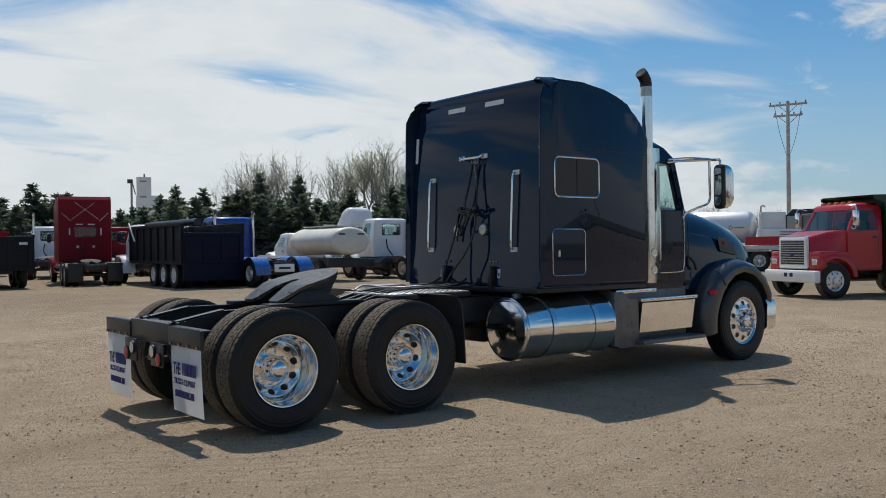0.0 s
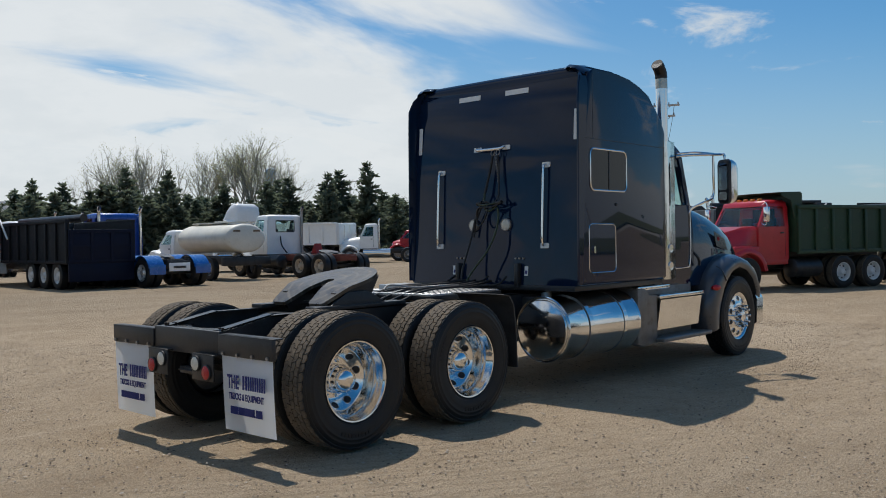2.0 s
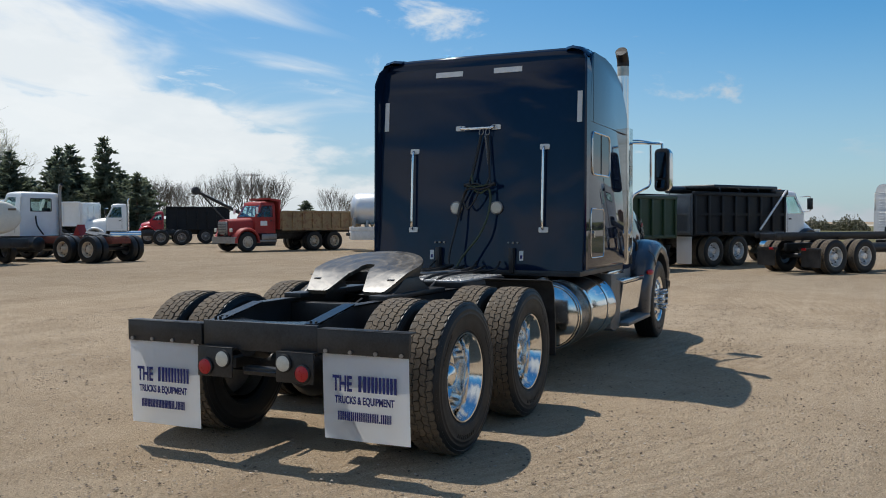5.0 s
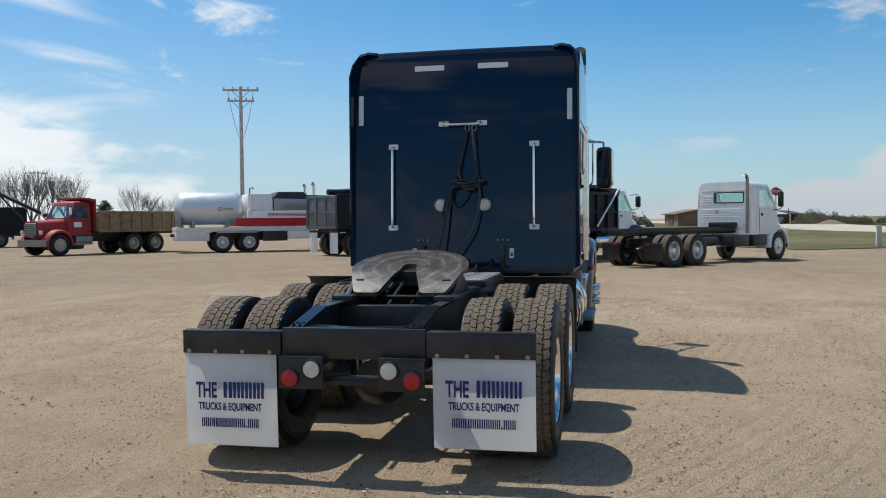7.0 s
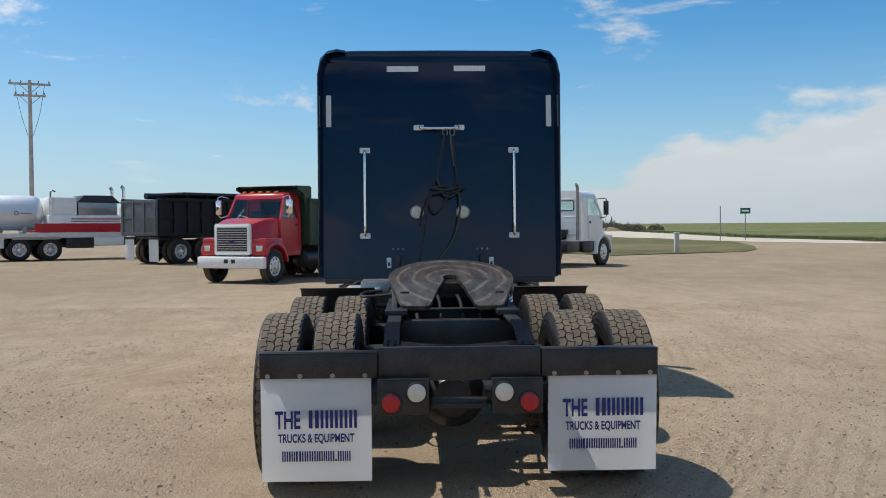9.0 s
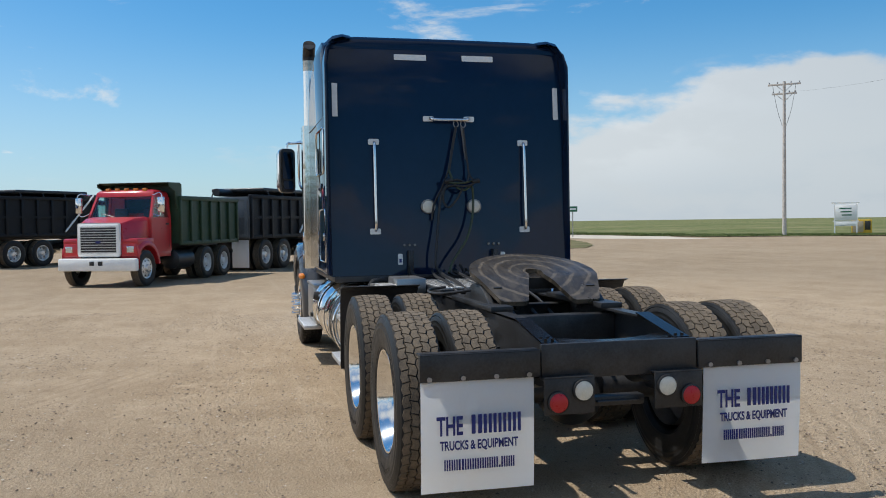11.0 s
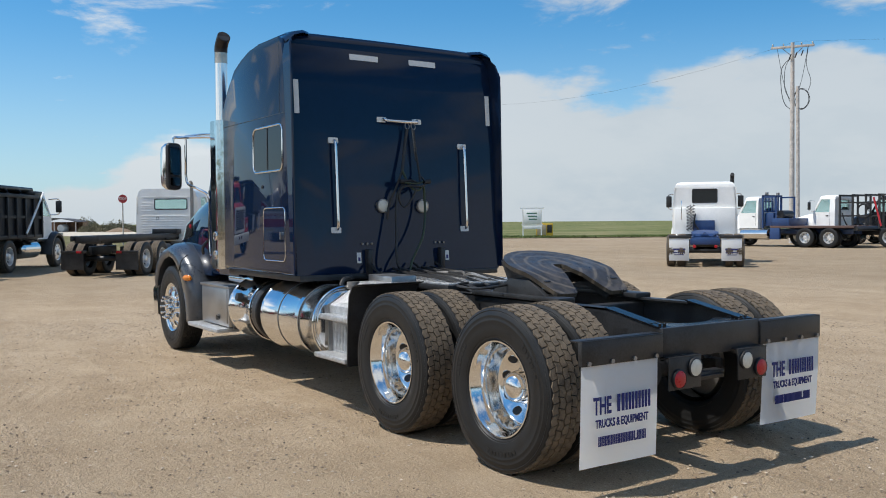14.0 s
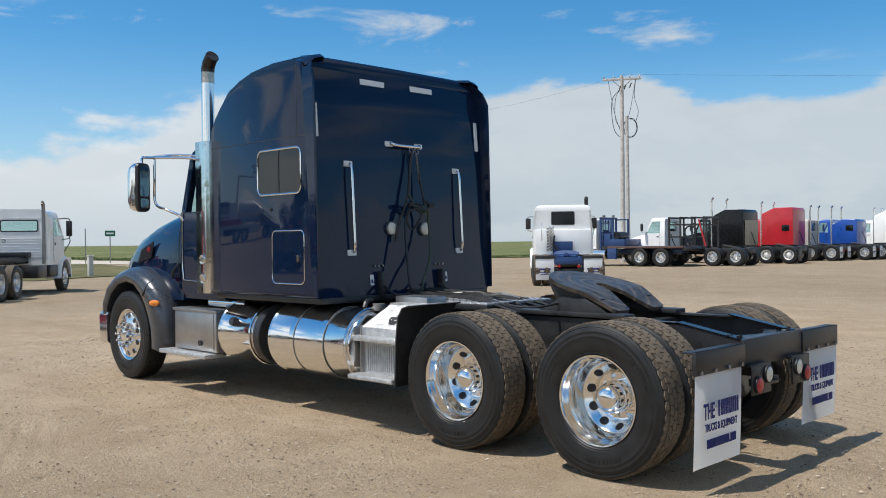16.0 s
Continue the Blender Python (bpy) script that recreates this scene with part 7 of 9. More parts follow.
part("headboard", box(B(), 2.12, 2.18, -0.35, 0.40, 1.05, 1.50, 0.02), FRAME_BLUE, wt, "blue bulkhead panel")
part("grab_bar", sweep(B(), [(2.16, 0.80, 1.55), (2.10, 0.80, 1.60), (2.10, 0.80, 2.15), (2.16, 0.80, 2.2)], 0.015, 6, 3), CHROME, wt)
part("deck_plate", box(B(), 0.9, 2.2, -0.45, 0.45, 0.98, 1.02), FRAME_BLUE, wt, "blue deck plate")

# the row at the yard's edge
ROW = "parked row of trucks"
H = 4
t = thing("winch_truck", stand(24.1, -38.85, H), "white cab winch truck with blue rack and steel bed", "truck", ROW)
axle_set(t, 2, 5.4, "chrome", tread=False)
rails(t, -1.6, 5.8, FRAME_BLUE)
cab_unit(t, 3.55, 1.2, WHITE_PAINT, top=2.75)
hood_unit(t, 4.78, 6.1, WHITE_PAINT, 5.4)
part("winch_bed", box(B(), -2.0, 2.7, -1.2, 1.2, 1.02, 1.14, 0.01), surface("brown_bed", (0.10, 0.06, 0.05), rough=0.7, var=0.2, scale=3), t, "worn brown steel bed")
part("deck_box", box(B(), 1.6, 2.6, -1.15, 1.15, 1.14, 1.55, 0.02), FRAME_BLUE, t)
part("bed_ladder", box(B(), 2.1, 2.7, 1.1, 1.22, 0.4, 1.02, 0.02), FRAME_BLUE, t)
bm = B()
for s in (1, -1):
    box(bm, 3.25, 3.35, 0.85 * s, 0.95 * s, 1.0, 2.85)
box(bm, 3.25, 3.35, -0.95, 0.95, 2.75, 2.85)
box(bm, 3.28, 3.33, -0.9, 0.9, 1.9, 1.98)
for k in range(5):
    box(bm, 3.28, 3.33, -0.62 + 0.31 * k - 0.03, -0.62 + 0.31 * k + 0.03, 1.98, 2.75)
for s in (1, -1):
    box(bm, 2.45, 3.25, 0.86 * s, 0.94 * s, 2.68, 2.76)
    box(bm, 2.45, 2.53, 0.86 * s, 0.94 * s, 1.5, 2.76)
part("headache_rack", bm, FRAME_BLUE, t, "tall blue headache rack")
part("rack_box", box(B(), 2.72, 3.24, -0.8, 0.8, 1.14, 1.86, 0.03), FRAME_BLUE, t, "blue winch housing")
for s in (1, -1):
    part("work_lamp", box(B(), 3.22, 3.36, 0.55 * s - 0.09, 0.55 * s + 0.09, 2.86, 3.0, 0.02), STEEL, t)
part("winch_drum", cyl(B(), (2.5, -0.5, 1.75), (2.5, 0.5, 1.75), 0.24, seg=18), BLACK, t)
side_tanks(t, 2.9, 4.6)
part("tail_roller", cyl(B(), (-2.05, -1.1, 0.98), (-2.05, 1.1, 0.98), 0.12, seg=12), BLACK, t)

t = tractor("semi_tractor", stand(20.6, -40.7, H), "white conventional truck with tall black pipe rack", WHITE_PAINT, front=5.6, rim="chrome", group=ROW, stacks=(), tread=False)
rack = part("pipe_rack", box(B(), 1.2, 3.4, 0.9, 0.98, 2.3, 2.38), BLACK, t, "black steel pipe rack")
for x in (1.2, 1.9, 2.6, 3.3):
    for sd in (1, -1):
        part("rack_post", box(B(), x, x + 0.08, 0.9 * sd, 1.0 * sd, 1.0, 2.75), BLACK, rack)
    part("rack_beam", box(B(), x, x + 0.08, -1.0, 1.0, 2.68, 2.78), BLACK, rack)
for sd, z in ((-1, 2.3), (1, 1.6)):
    part("rack_beam", box(B(), 1.2, 3.4, 0.9 * sd, 0.98 * sd, z, z + 0.08), BLACK, rack)
part("hose_reel", sweep(B(), [(2.0 + 0.35 * math.cos(a), 1.02, 1.9 + 0.35 * math.sin(a)) for a in (radians(v) for v in range(0, 361, 30))], 0.05, 6, 2), HOSE, t)
part("red_strut", sweep(B(), [(1.1, 1.03, 1.1), (1.5, 1.03, 2.6)], 0.05, 6, 1, False), RED_PAINT, t)

t = tractor("semi_tractor", stand(19.9, -45.9, H), "black sleeper tractor with tan side panel", BLACK_GLOSS, front=6.0, sleeper=2.0, sleeper_top=3.25, rim="white", group=ROW, stack_top=4.0, tread=False, frame=BLACK)
part("side_panel", box(B(), 1.95, 2.0, -1.0, 1.0, 1.1, 2.6, 0.02), TAN_TARP, t, "tan cargo panel")
flaps(t, -1.2, BLACK)
t = tractor("semi_tractor", stand(20.0, -52.5, H), "bright red sleeper tractor in the parked row", RED_PAINT, front=5.8, sleeper=2.1, sleeper_top=3.5, group=ROW, flap=WHITE_FLAP, marked=True, stack_top=3.9, tread=False, sleeper_window=True)
t = tractor("semi_tractor", stand(17.8, -59.0, H), "bright blue sleeper tractor in the parked row", BLUE_PAINT, front=5.9, sleeper=1.7, sleeper_top=2.75, group=ROW, flap=WHITE_FLAP, marked=True, stack_top=3.7, tread=False, sleeper_window=True)
t = tractor("semi_tractor", stand(17.2, -66.5, H), "white sleeper tractor in the parked row", WHITE_PAINT, front=6.2, sleeper=2.2, sleeper_top=3.5, group=ROW, flap=WHITE_FLAP, marked=True, stack_top=3.7, tread=False, sleeper_window=True)
t = tractor("semi_tractor", stand(19.2, -56.0, H), "pale grey day cab tractor in the parked row", CONCRETE, front=5.0, sleeper=0.0, sleeper_top=3.2, group=ROW, flap=WHITE_FLAP, marked=True, stack_top=3.7, tread=False)


# silver tank truck
def silver_tanker(m):
    t = thing("tank_truck", m, "silver propane tank truck with red and white body", "tank truck")
    F = 6.1
    axle_set(t, 2, F, "chrome", tread=False)
    rails(t, -2.6, F + 0.6)
    part("truck_bed", box(B(), -2.9, 4.0, -1.2, 1.2, 1.05, 1.27, 0.02), WHITE_RIM, t, "silver flat bed")
    part("bed_skirt", box(B(), -2.9, -1.30, -1.2, 1.2, 0.60, 1.05, 0.02), WHITE_RIM, t)
    part("bed_skirt", box(B(), 2.6, 4.0, -1.18, 1.18, 0.66, 1.05, 0.02), WHITE_PAINT, t)
    for s in (1, -1):
        part("wheel_arch", box(B(), -0.95, 1.1, 1.12 * s, 1.2 * s, 0.98, 1.1), ALU, t)
        part("lower_box", box(B(), 1.35, 2.6, 1.12 * s, 1.19 * s, 0.55, 1.05, 0.01), BLACK, t)
    prof = [(0, -0.42), (0.35, -0.40), (0.62, -0.30), (0.78, -0.12), (0.82, 0.05), (0.82, 2.55), (0.78, 2.72), (0.62, 2.90), (0.35, 3.0), (0, 3.02)]
    vessel = part("tank", lathe(B(), prof, 40, m=pose(-2.45, 0, 2.22, 0, 0, -90)), TANK_SILVER, t, "satin silver pressure tank")
    part("tank_badge", lathe(B(), [(0.10, 0), (0.10, 0.01), (0.07, 0.012)], 20, m=pose(-0.70, -0.825, 2.20, 0, 0, 180)), INK, vessel)
    part("print_bar", box(B(), -0.52, -0.05, -0.832, -0.822, 2.16, 2.22), STEEL, vessel)
    for x in (-2.1, -0.4):
        part("tank_saddle", box(B(), x, x + 0.15, -0.7, 0.7, 1.27, 1.62, 0.02), ALU, t)
    part("tank_ladder", box(B(), 0.72, 0.78, -1.15, -1.08, 1.2, 2.95, 0.01), WHITE_PAINT, t)
    part("valve_post", sweep(B(), [(0.75, -1.0, 2.6), (0.75, -1.0, 3.22), (0.95, -1.0, 3.2)], 0.04, 6, 3), STEEL, t)
    body = part("equipment_body", box(B(), 0.60, 3.85, -1.15, 1.15, 1.27, 2.10, 0.03), WHITE_PAINT, t, "white equipment body with red band")
    for s in (1, -1):
        part("red_band", box(B(), 0.0, 3.87, 1.15 * s, 1.158 * s, 1.30, 1.72), RED_PAINT, body)
        for k in range(3):
            part("pin_stripe", box(B(), 1.6, 3.87, 1.152 * s, 1.160 * s, 1.80 + 0.07 * k, 1.83 + 0.07 * k), RED_PAINT if k else INK, body)
    part("pump_cabinet", box(B(), 0.65, 1.9, -1.0, 1.0, 2.10, 2.95, 0.04), WHITE_PAINT, body)
    part("burner_box", prism(B(), [(1.95, 2.10), (1.95, 2.72), (2.1, 2.80), (3.6, 2.80), (3.75, 2.6), (3.75, 2.10)], -1.05, 1.05, 0.03), ALU, body)
    part("burner_hood", prism(B(), [(1.9, 2.72), (2.2, 3.05), (3.5, 3.05), (3.9, 2.68)], -1.10, 1.10, 0.03), BLACK, body, "black hood over the burner")
    cab_unit(t, F - 1.75, 1.25, WHITE_PAINT, top=2.7)
    hood_unit(t, F - 0.48, F + 0.7, WHITE_PAINT, F)
    stack_pipe(t, F - 2.05, -1.05, 1.0, 3.5, 0.08)
    stack_pipe(t, F - 2.05, 1.05, 1.0, 3.5, 0.08)
    part("tow_hitch", box(B(), -3.1, -2.7, -0.2, 0.2, 0.8, 0.95, 0.02), BLACK, t)
    part("rear_rack", box(B(), -2.75, -2.65, -1.15, 1.15, 1.2, 1.75, 0.02), STEEL, t)
    mirrors(t, F - 0.5, 2.2)
    return t


silver_tanker(stand(38.74, 18.91, -57) @ Matrix.Scale(1.030, 4))


def old_dump(m):
    t = thing("dump_truck", m, "old faded red dump truck with rusty yellow body", "dump truck")
    F = 4.7
    axle_set(t, 2, F, "old", tread=False)
    rails(t, -1.3, F + 0.9)
    cab_unit(t, F - 1.75, 1.2, OLD_RED, z0=0.95, top=2.60, sill=1.80, w=0.95)
    hood_unit(t, F - 0.53, F + 0.75, OLD_RED, F, top0=1.76, top1=1.66, w0=0.80, w1=0.62, rounded=0.35, square=True, grille=STEEL, bumper=STEEL)
    dump_body(t, -2.4, F - 2.0, 1.15, 2.05, RUSTY_YELLOW, ribs=9, canopy=None, tailgate=OLD_RED)
    part("cab_guard", prism(B(), [(F - 2.05, 1.15), (F - 2.05, 2.72), (F - 1.3, 2.80), (F - 1.3, 2.72), (F - 1.93, 2.62), (F - 1.93, 1.15)], -1.0, 1.0, 0.01), OLD_RED, t, "red steel cab guard")
    part("running_board", box(B(), F - 1.75, F - 0.6, -1.1, 1.1, 0.5, 0.6, 0.02), STEEL, t)
    for s in (1, -1):
        part("step_tank", box(B(), F - 1.75, F - 0.85, 0.75 * s, 1.1 * s, 0.6, 0.92, 0.04), STEEL, t)
        part("mirror", box(B(), F - 0.55, F - 0.5, 1.1 * s, 1.28 * s, 1.95, 2.3, 0.02), WHITE_PAINT, t)
        part("door_sign", box(B(), F - 1.25, F - 0.85, 0.952 * s, 0.96 * s, 1.35, 1.6), WHITE_PAINT, t, "white door plate")
    part("winch", sweep(B(), [(-2.5, -0.3, 1.4), (-2.7, 0.0, 1.2), (-2.6, 0.4, 1.0), (-2.5, 0.5, 1.3)], 0.06, 6, 3), STEEL, t)
    return t


old_dump(stand(38.35, 24.64, 156.8) @ Matrix.Scale(1.030, 4))


# far group of dark trailers and a boom
t = thing("dump_truck", stand(48.05, 41.45, 132) @ Matrix.Scale(1.08, 4), "dark dump truck with red cab far across the yard", "dump truck")
for x in (-0.7, 0.7):
    for s in (1, -1):
        far_wheel(t, x, 1.05 * s, "dark", True, tread=False)
rails(t, -2.0, 3.6)
dump_body(t, -2.2, 1.9, 1.0, 2.45, DUMP_BLACK, ribs=7)
cab_unit(t, 2.05, 0.90, RED_PAINT, top=2.2, sill=1.6)
hood_unit(t, 2.97, 3.5, RED_PAINT, 3.1, top0=1.55, top1=1.4)
far_wheel(t, 3.1, 1.03, "dark", False, tread=False), far_wheel(t, 3.1, -1.03, "dark", False, tread=False)
t = thing("grain_auger", stand(43.6, 33.45, 154) @ Matrix.Scale(1.030, 4), "black auger boom with round head raised over parked trucks", "auger")
part("boom", cyl(B(), (-1.5, 0, 1.3), (3.2, 0, 3.45), 0.12, 0.09, 12), BLACK, t)
part("boom_strut", cyl(B(), (1.0, 0.2, 1.2), (2.9, 0.05, 3.25), 0.05, seg=8), BLACK, t)
part("boom_head", lathe(B(), [(0, -0.16), (0.24, -0.14), (0.27, 0), (0.24, 0.14), (0, 0.16)], 18, m=pose(3.3, 0, 3.5)), BLACK, t)
part("auger_base", box(B(), -2.0, 1.2, -0.6, 0.6, 0.0, 1.5, 0.1), BLACK, t)

# ---- parked trucks on the tree side ----
# red tall sleeper tractor seen from behind
t = tractor("semi_tractor", stand(9.09, 31.50, 80) @ Matrix.Scale(0.948, 4), "dark red tall sleeper tractor with black flaps", DARK_RED, front=6.2, sleeper=2.3, sleeper_top=4.12, flap=BLACK, group="", stack_top=3.2, stacks=(), tread=False, rim="white", tail=-1.5)
for s in (1, -1):
    part("reflective_strip", box(B(), 1.875, 1.885, 0.66 * s, 0.72 * s, 2.30, 2.62), REFLECT, t)
    part("reflective_strip", sweep(B(), [(1.87, 0.62 * s, 2.95), (1.885, 1.04 * s, 3.35)], 0.010, 4, 1, False), REFLECT, t)
    part("reflective_strip", sweep(B(), [(1.885, -0.58 * s, 3.05), (1.90, 0.45 * s, 3.85)], 0.010, 4, 1, False), REFLECT, t)
    part("work_lamp", lathe(B(), [(0.07, 0), (0.06, 0.03), (0, 0.04)], 16, m=pose(1.86, 0.35 * s, 1.75, 0, 0, 90)), WHITE_LENS, t)
    part("reflective_strip", box(B(), 1.875, 1.885, 0.12 * s, 0.42 * s, 2.78, 2.83), REFLECT, t)
part("rear_window", box(B(), 1.862, 1.872, -0.48, 0.48, 2.22, 2.66), GLASS, t, "small sleeper rear window")

# dump truck with black side and blue tailgate
t = thing("dump_truck", stand(11.55, 26.61, 86) @ Matrix.Scale(0.978, 4), "black dump truck with dark blue tailgate and three axles", "dump truck")
axle_set(t, 3, 6.6, "white", gap=1.35, tread=False)
rails(t, -1.8, 7.2)
dump_body(t, -2.5, 4.6, 1.0, 2.45, DUMP_BLACK, ribs=8, tailgate=DEEP_BLUE, gate_top=2.16)
part("gate_skirt", box(B(), -2.55, -2.45, -1.2, 1.2, 0.30, 1.0, 0.01), DEEP_BLUE, t, "dark blue lower skirt")
part("rolled_tarp", cyl(B(), (-2.2, 0.5, 2.6), (4.4, 0.5, 2.6), 0.14, seg=12), BLACK, t)
cab_unit(t, 4.9, 1.25, WHITE_PAINT, top=2.65)
hood_unit(t, 6.17, 7.3, WHITE_PAINT, 6.6)
part("tarp_arm", sweep(B(), [(3.6, 1.3, 1.9), (4.5, 1.3, 2.7)], 0.04, 6, 1, False), WHITE_PAINT, t, "white tarp arm")
mirrors(t, 6.2, 2.1)

# blue tractor with bright fenders
t = tractor("semi_tractor", stand(13.89, 24.44, 90) @ Matrix.Scale(1.030, 4), "blue day cab tractor with bright blue fenders", BLUE_PAINT, front=5.2, rim="chrome", stack_top=3.0, tread=False, frame=BLACK)
for s in (1, -1):
    for k in (-0.66, 0.66):
        rr = []
        for a in range(15, 166, 15):
            ca, sa = math.cos(radians(a)), math.sin(radians(a))
            rr.append([(k + q * ca, y * s, 0.52 + q * sa) for q, y in ((0.58, 0.60), (0.61, 0.60), (0.61, 1.22), (0.58, 1.22))])
        part("rear_fender", loft(B(), rr), FENDER_BLUE, t, "bright blue rear fender")
    part("rear_fender", box(B(), -1.30, -1.27, 0.60 * s, 1.22 * s, 0.45, 0.80, 0.01), FENDER_BLUE, t)
part("licence_panel", box(B(), -1.22, -1.19, -0.42, 0.42, 0.55, 0.85, 0.01), WHITE_PAINT, t, "pale tail panel")
part("print_bar", box(B(), -1.225, -1.219, -0.25, 0.25, 0.66, 0.74), BLACK, t)

# cream tank truck
t = thing("tank_truck", stand(18.46, 27.09, 86) @ Matrix.Scale(1.030, 4), "cream water tank on a white pickup style truck", "tank truck")
far_wheel(t, -0.6, 1.0, "dark", True, 0.92, False), far_wheel(t, -0.6, -1.0, "dark", True, 0.92, False)
far_wheel(t, 4.3, 0.98, "chrome", False, 0.9, False), far_wheel(t, 4.3, -0.98, "chrome", False, 0.9, False)
rails(t, -1.7, 4.9)
bm = B()
rows = []
for x, k in ((-1.75, 0.80), (-1.70, 0.93), (-1.6, 1.0), (2.35, 1.0), (2.45, 0.93), (2.5, 0.80)):
    rows.append([(x, 0.95 * k * math.cos(a), 1.72 + 0.60 * k * math.sin(a)) for a in (2 * math.pi * q / 28 for q in range(28))])
vess = part("tank", loft(bm, rows), CREAM, t, "oval cream steel tank", sharp=40)
for s in (1, -1):
    part("tank_plate", box(B(), -1.765, -1.755, 0.3 * s, 0.62 * s, 1.98, 2.06), EARTH, vess)
part("tank_hatch", cyl(B(), (0.3, 0, 2.33), (0.3, 0, 2.46), 0.25, seg=18), CREAM, vess)
part("tank_walk", box(B(), -1.5, 2.2, -0.35, 0.35, 2.36, 2.40), CREAM, vess)
cab_unit(t, 2.75, 1.35, WHITE_PAINT, z0=0.75, top=2.12, sill=1.50, w=0.95, slope=0.45)
hood_unit(t, 4.1, 4.95, WHITE_PAINT, 4.3, z0=0.80, top0=1.48, top1=1.32, w0=0.90, w1=0.80, rounded=0.4)
part("tail_beam", box(B(), -1.8, -1.6, -1.1, 1.1, 0.60, 0.95, 0.02), BLACK, t)

# white day cab with red chassis
t = tractor("semi_tractor", stand(21.80, 23.96, 89) @ Matrix.Scale(1.030, 4), "white day cab tractor with dusty wheels and rusty red chassis", WHITE_PAINT, front=5.2, rim="old", stack_top=3.1, tread=False, frame=surface("rusty_red_frame", (0.16, 0.045, 0.03), rough=0.8, var=0.3, scale=3), stacks=(-1,), stack_mat=STEEL, tanks=BLACK)
part("red_cover", prism(B(), [(1.6, 1.0), (1.75, 1.45), (2.0, 1.0)], -0.9, -0.5, 0.02), OLD_RED, t)
# white fairing of a tractor behind
t = tractor("semi_tractor", stand(25.36, 31.20, 100) @ Matrix.Scale(1.030, 4), "white tractor with tall roof fairing behind the tank", WHITE_PAINT, front=5.2, rim="dark", tread=False, stacks=())
rows = []
for x, wd, tz in ((3.05, 0.80, 3.30), (3.10, 0.82, 3.50), (3.30, 0.82, 3.60), (3.6, 0.80, 3.56), (3.85, 0.78, 3.34), (4.10, 0.74, 3.0), (4.25, 0.70, 2.78)):
    rows.append([(x, -wd, 2.66), (x, -wd, tz - 0.35 * (tz - 2.66)), (x, -wd * 0.93, tz - 0.10 * (tz - 2.66)), (x, -wd * 0.75, tz), (x, wd * 0.75, tz), (x, wd * 0.93, tz - 0.10 * (tz - 2.66)), (x, wd, tz - 0.35 * (tz - 2.66)), (x, wd, 2.66)])
part("roof_fairing", loft(B(), rows), WHITE_PAINT, t, "white moulded roof fairing", sharp=50)
# white dump and white tractor further off
t = thing("dump_truck", stand(39.3, 45.75, 112) @ Matrix.Scale(1.22, 4), "small white dump truck parked far back", "dump truck")
axle_set(t, 2, 4.4, "dark", tread=False)
rails(t, -1.2, 5.0)
dump_body(t, -1.8, 3.0, 1.15, 2.35, WHITE_PAINT, ribs=6)
cab_unit(t, 3.2, 1.2, WHITE_PAINT, top=2.6)
hood_unit(t, 4.42, 5.2, WHITE_PAINT, 4.4)
t = tractor("semi_tractor", stand(43.68, 39.91, 136) @ Matrix.Scale(1.030, 4), "white day cab tractor parked far back", WHITE_PAINT, front=4.8, rim="dark", tread=False, stacks=(1,), stack_top=3.1)
# dark trailer and trucks at the far corner
t = thing("dump_trailer", stand(5.30, 32.43, 88) @ Matrix.Scale(1.030, 4), "black dump trailer with small white rear plate", "trailer")
for x in (-0.7, 0.7):
    for s in (1, -1):
        far_wheel(t, x, 1.05 * s, "dark", True, tread=False)
rails(t, -1.6, 5.0)
dump_body(t, -2.0, 5.0, 0.75, 2.0, DUMP_BLACK, ribs=8)
part("rear_plate", box(B(), -2.12, -2.10, -1.0, -0.7, 1.70, 1.80), REFLECT, t)
t = tractor("semi_tractor", stand(10.07, 42.05, 72) @ Matrix.Scale(1.030, 4), "teal and white tractor parked behind the red one", WHITE_PAINT, front=5.0, rim="dark", tread=False, stacks=(1,))
t = thing("dump_trailer", stand(7.6, 51.0, 168) @ Matrix.Scale(1.030, 4), "long red trailer parked at the back", "trailer")
for x in (-0.7, 0.7):
    for s in (1, -1):
        far_wheel(t, x, 1.05 * s, "dark", True, tread=False)
rails(t, -1.6, 6.0)
dump_body(t, -2.4, 6.5, 1.1, 2.5, DARK_RED, ribs=10)
t = tractor("semi_tractor", stand(14.25, 42.42, 80) @ Matrix.Scale(1.030, 4), "red and white day cab tractor behind the dump truck", DARK_RED, front=5.0, rim="dark", tread=False, stacks=(1,))
t = tractor("semi_tractor", stand(20.22, 41.84, 100) @ Matrix.Scale(1.030, 4), "white tractor parked behind the blue one", WHITE_PAINT, front=5.0, rim="dark", tread=False, stacks=(1, -1), stack_top=3.4)


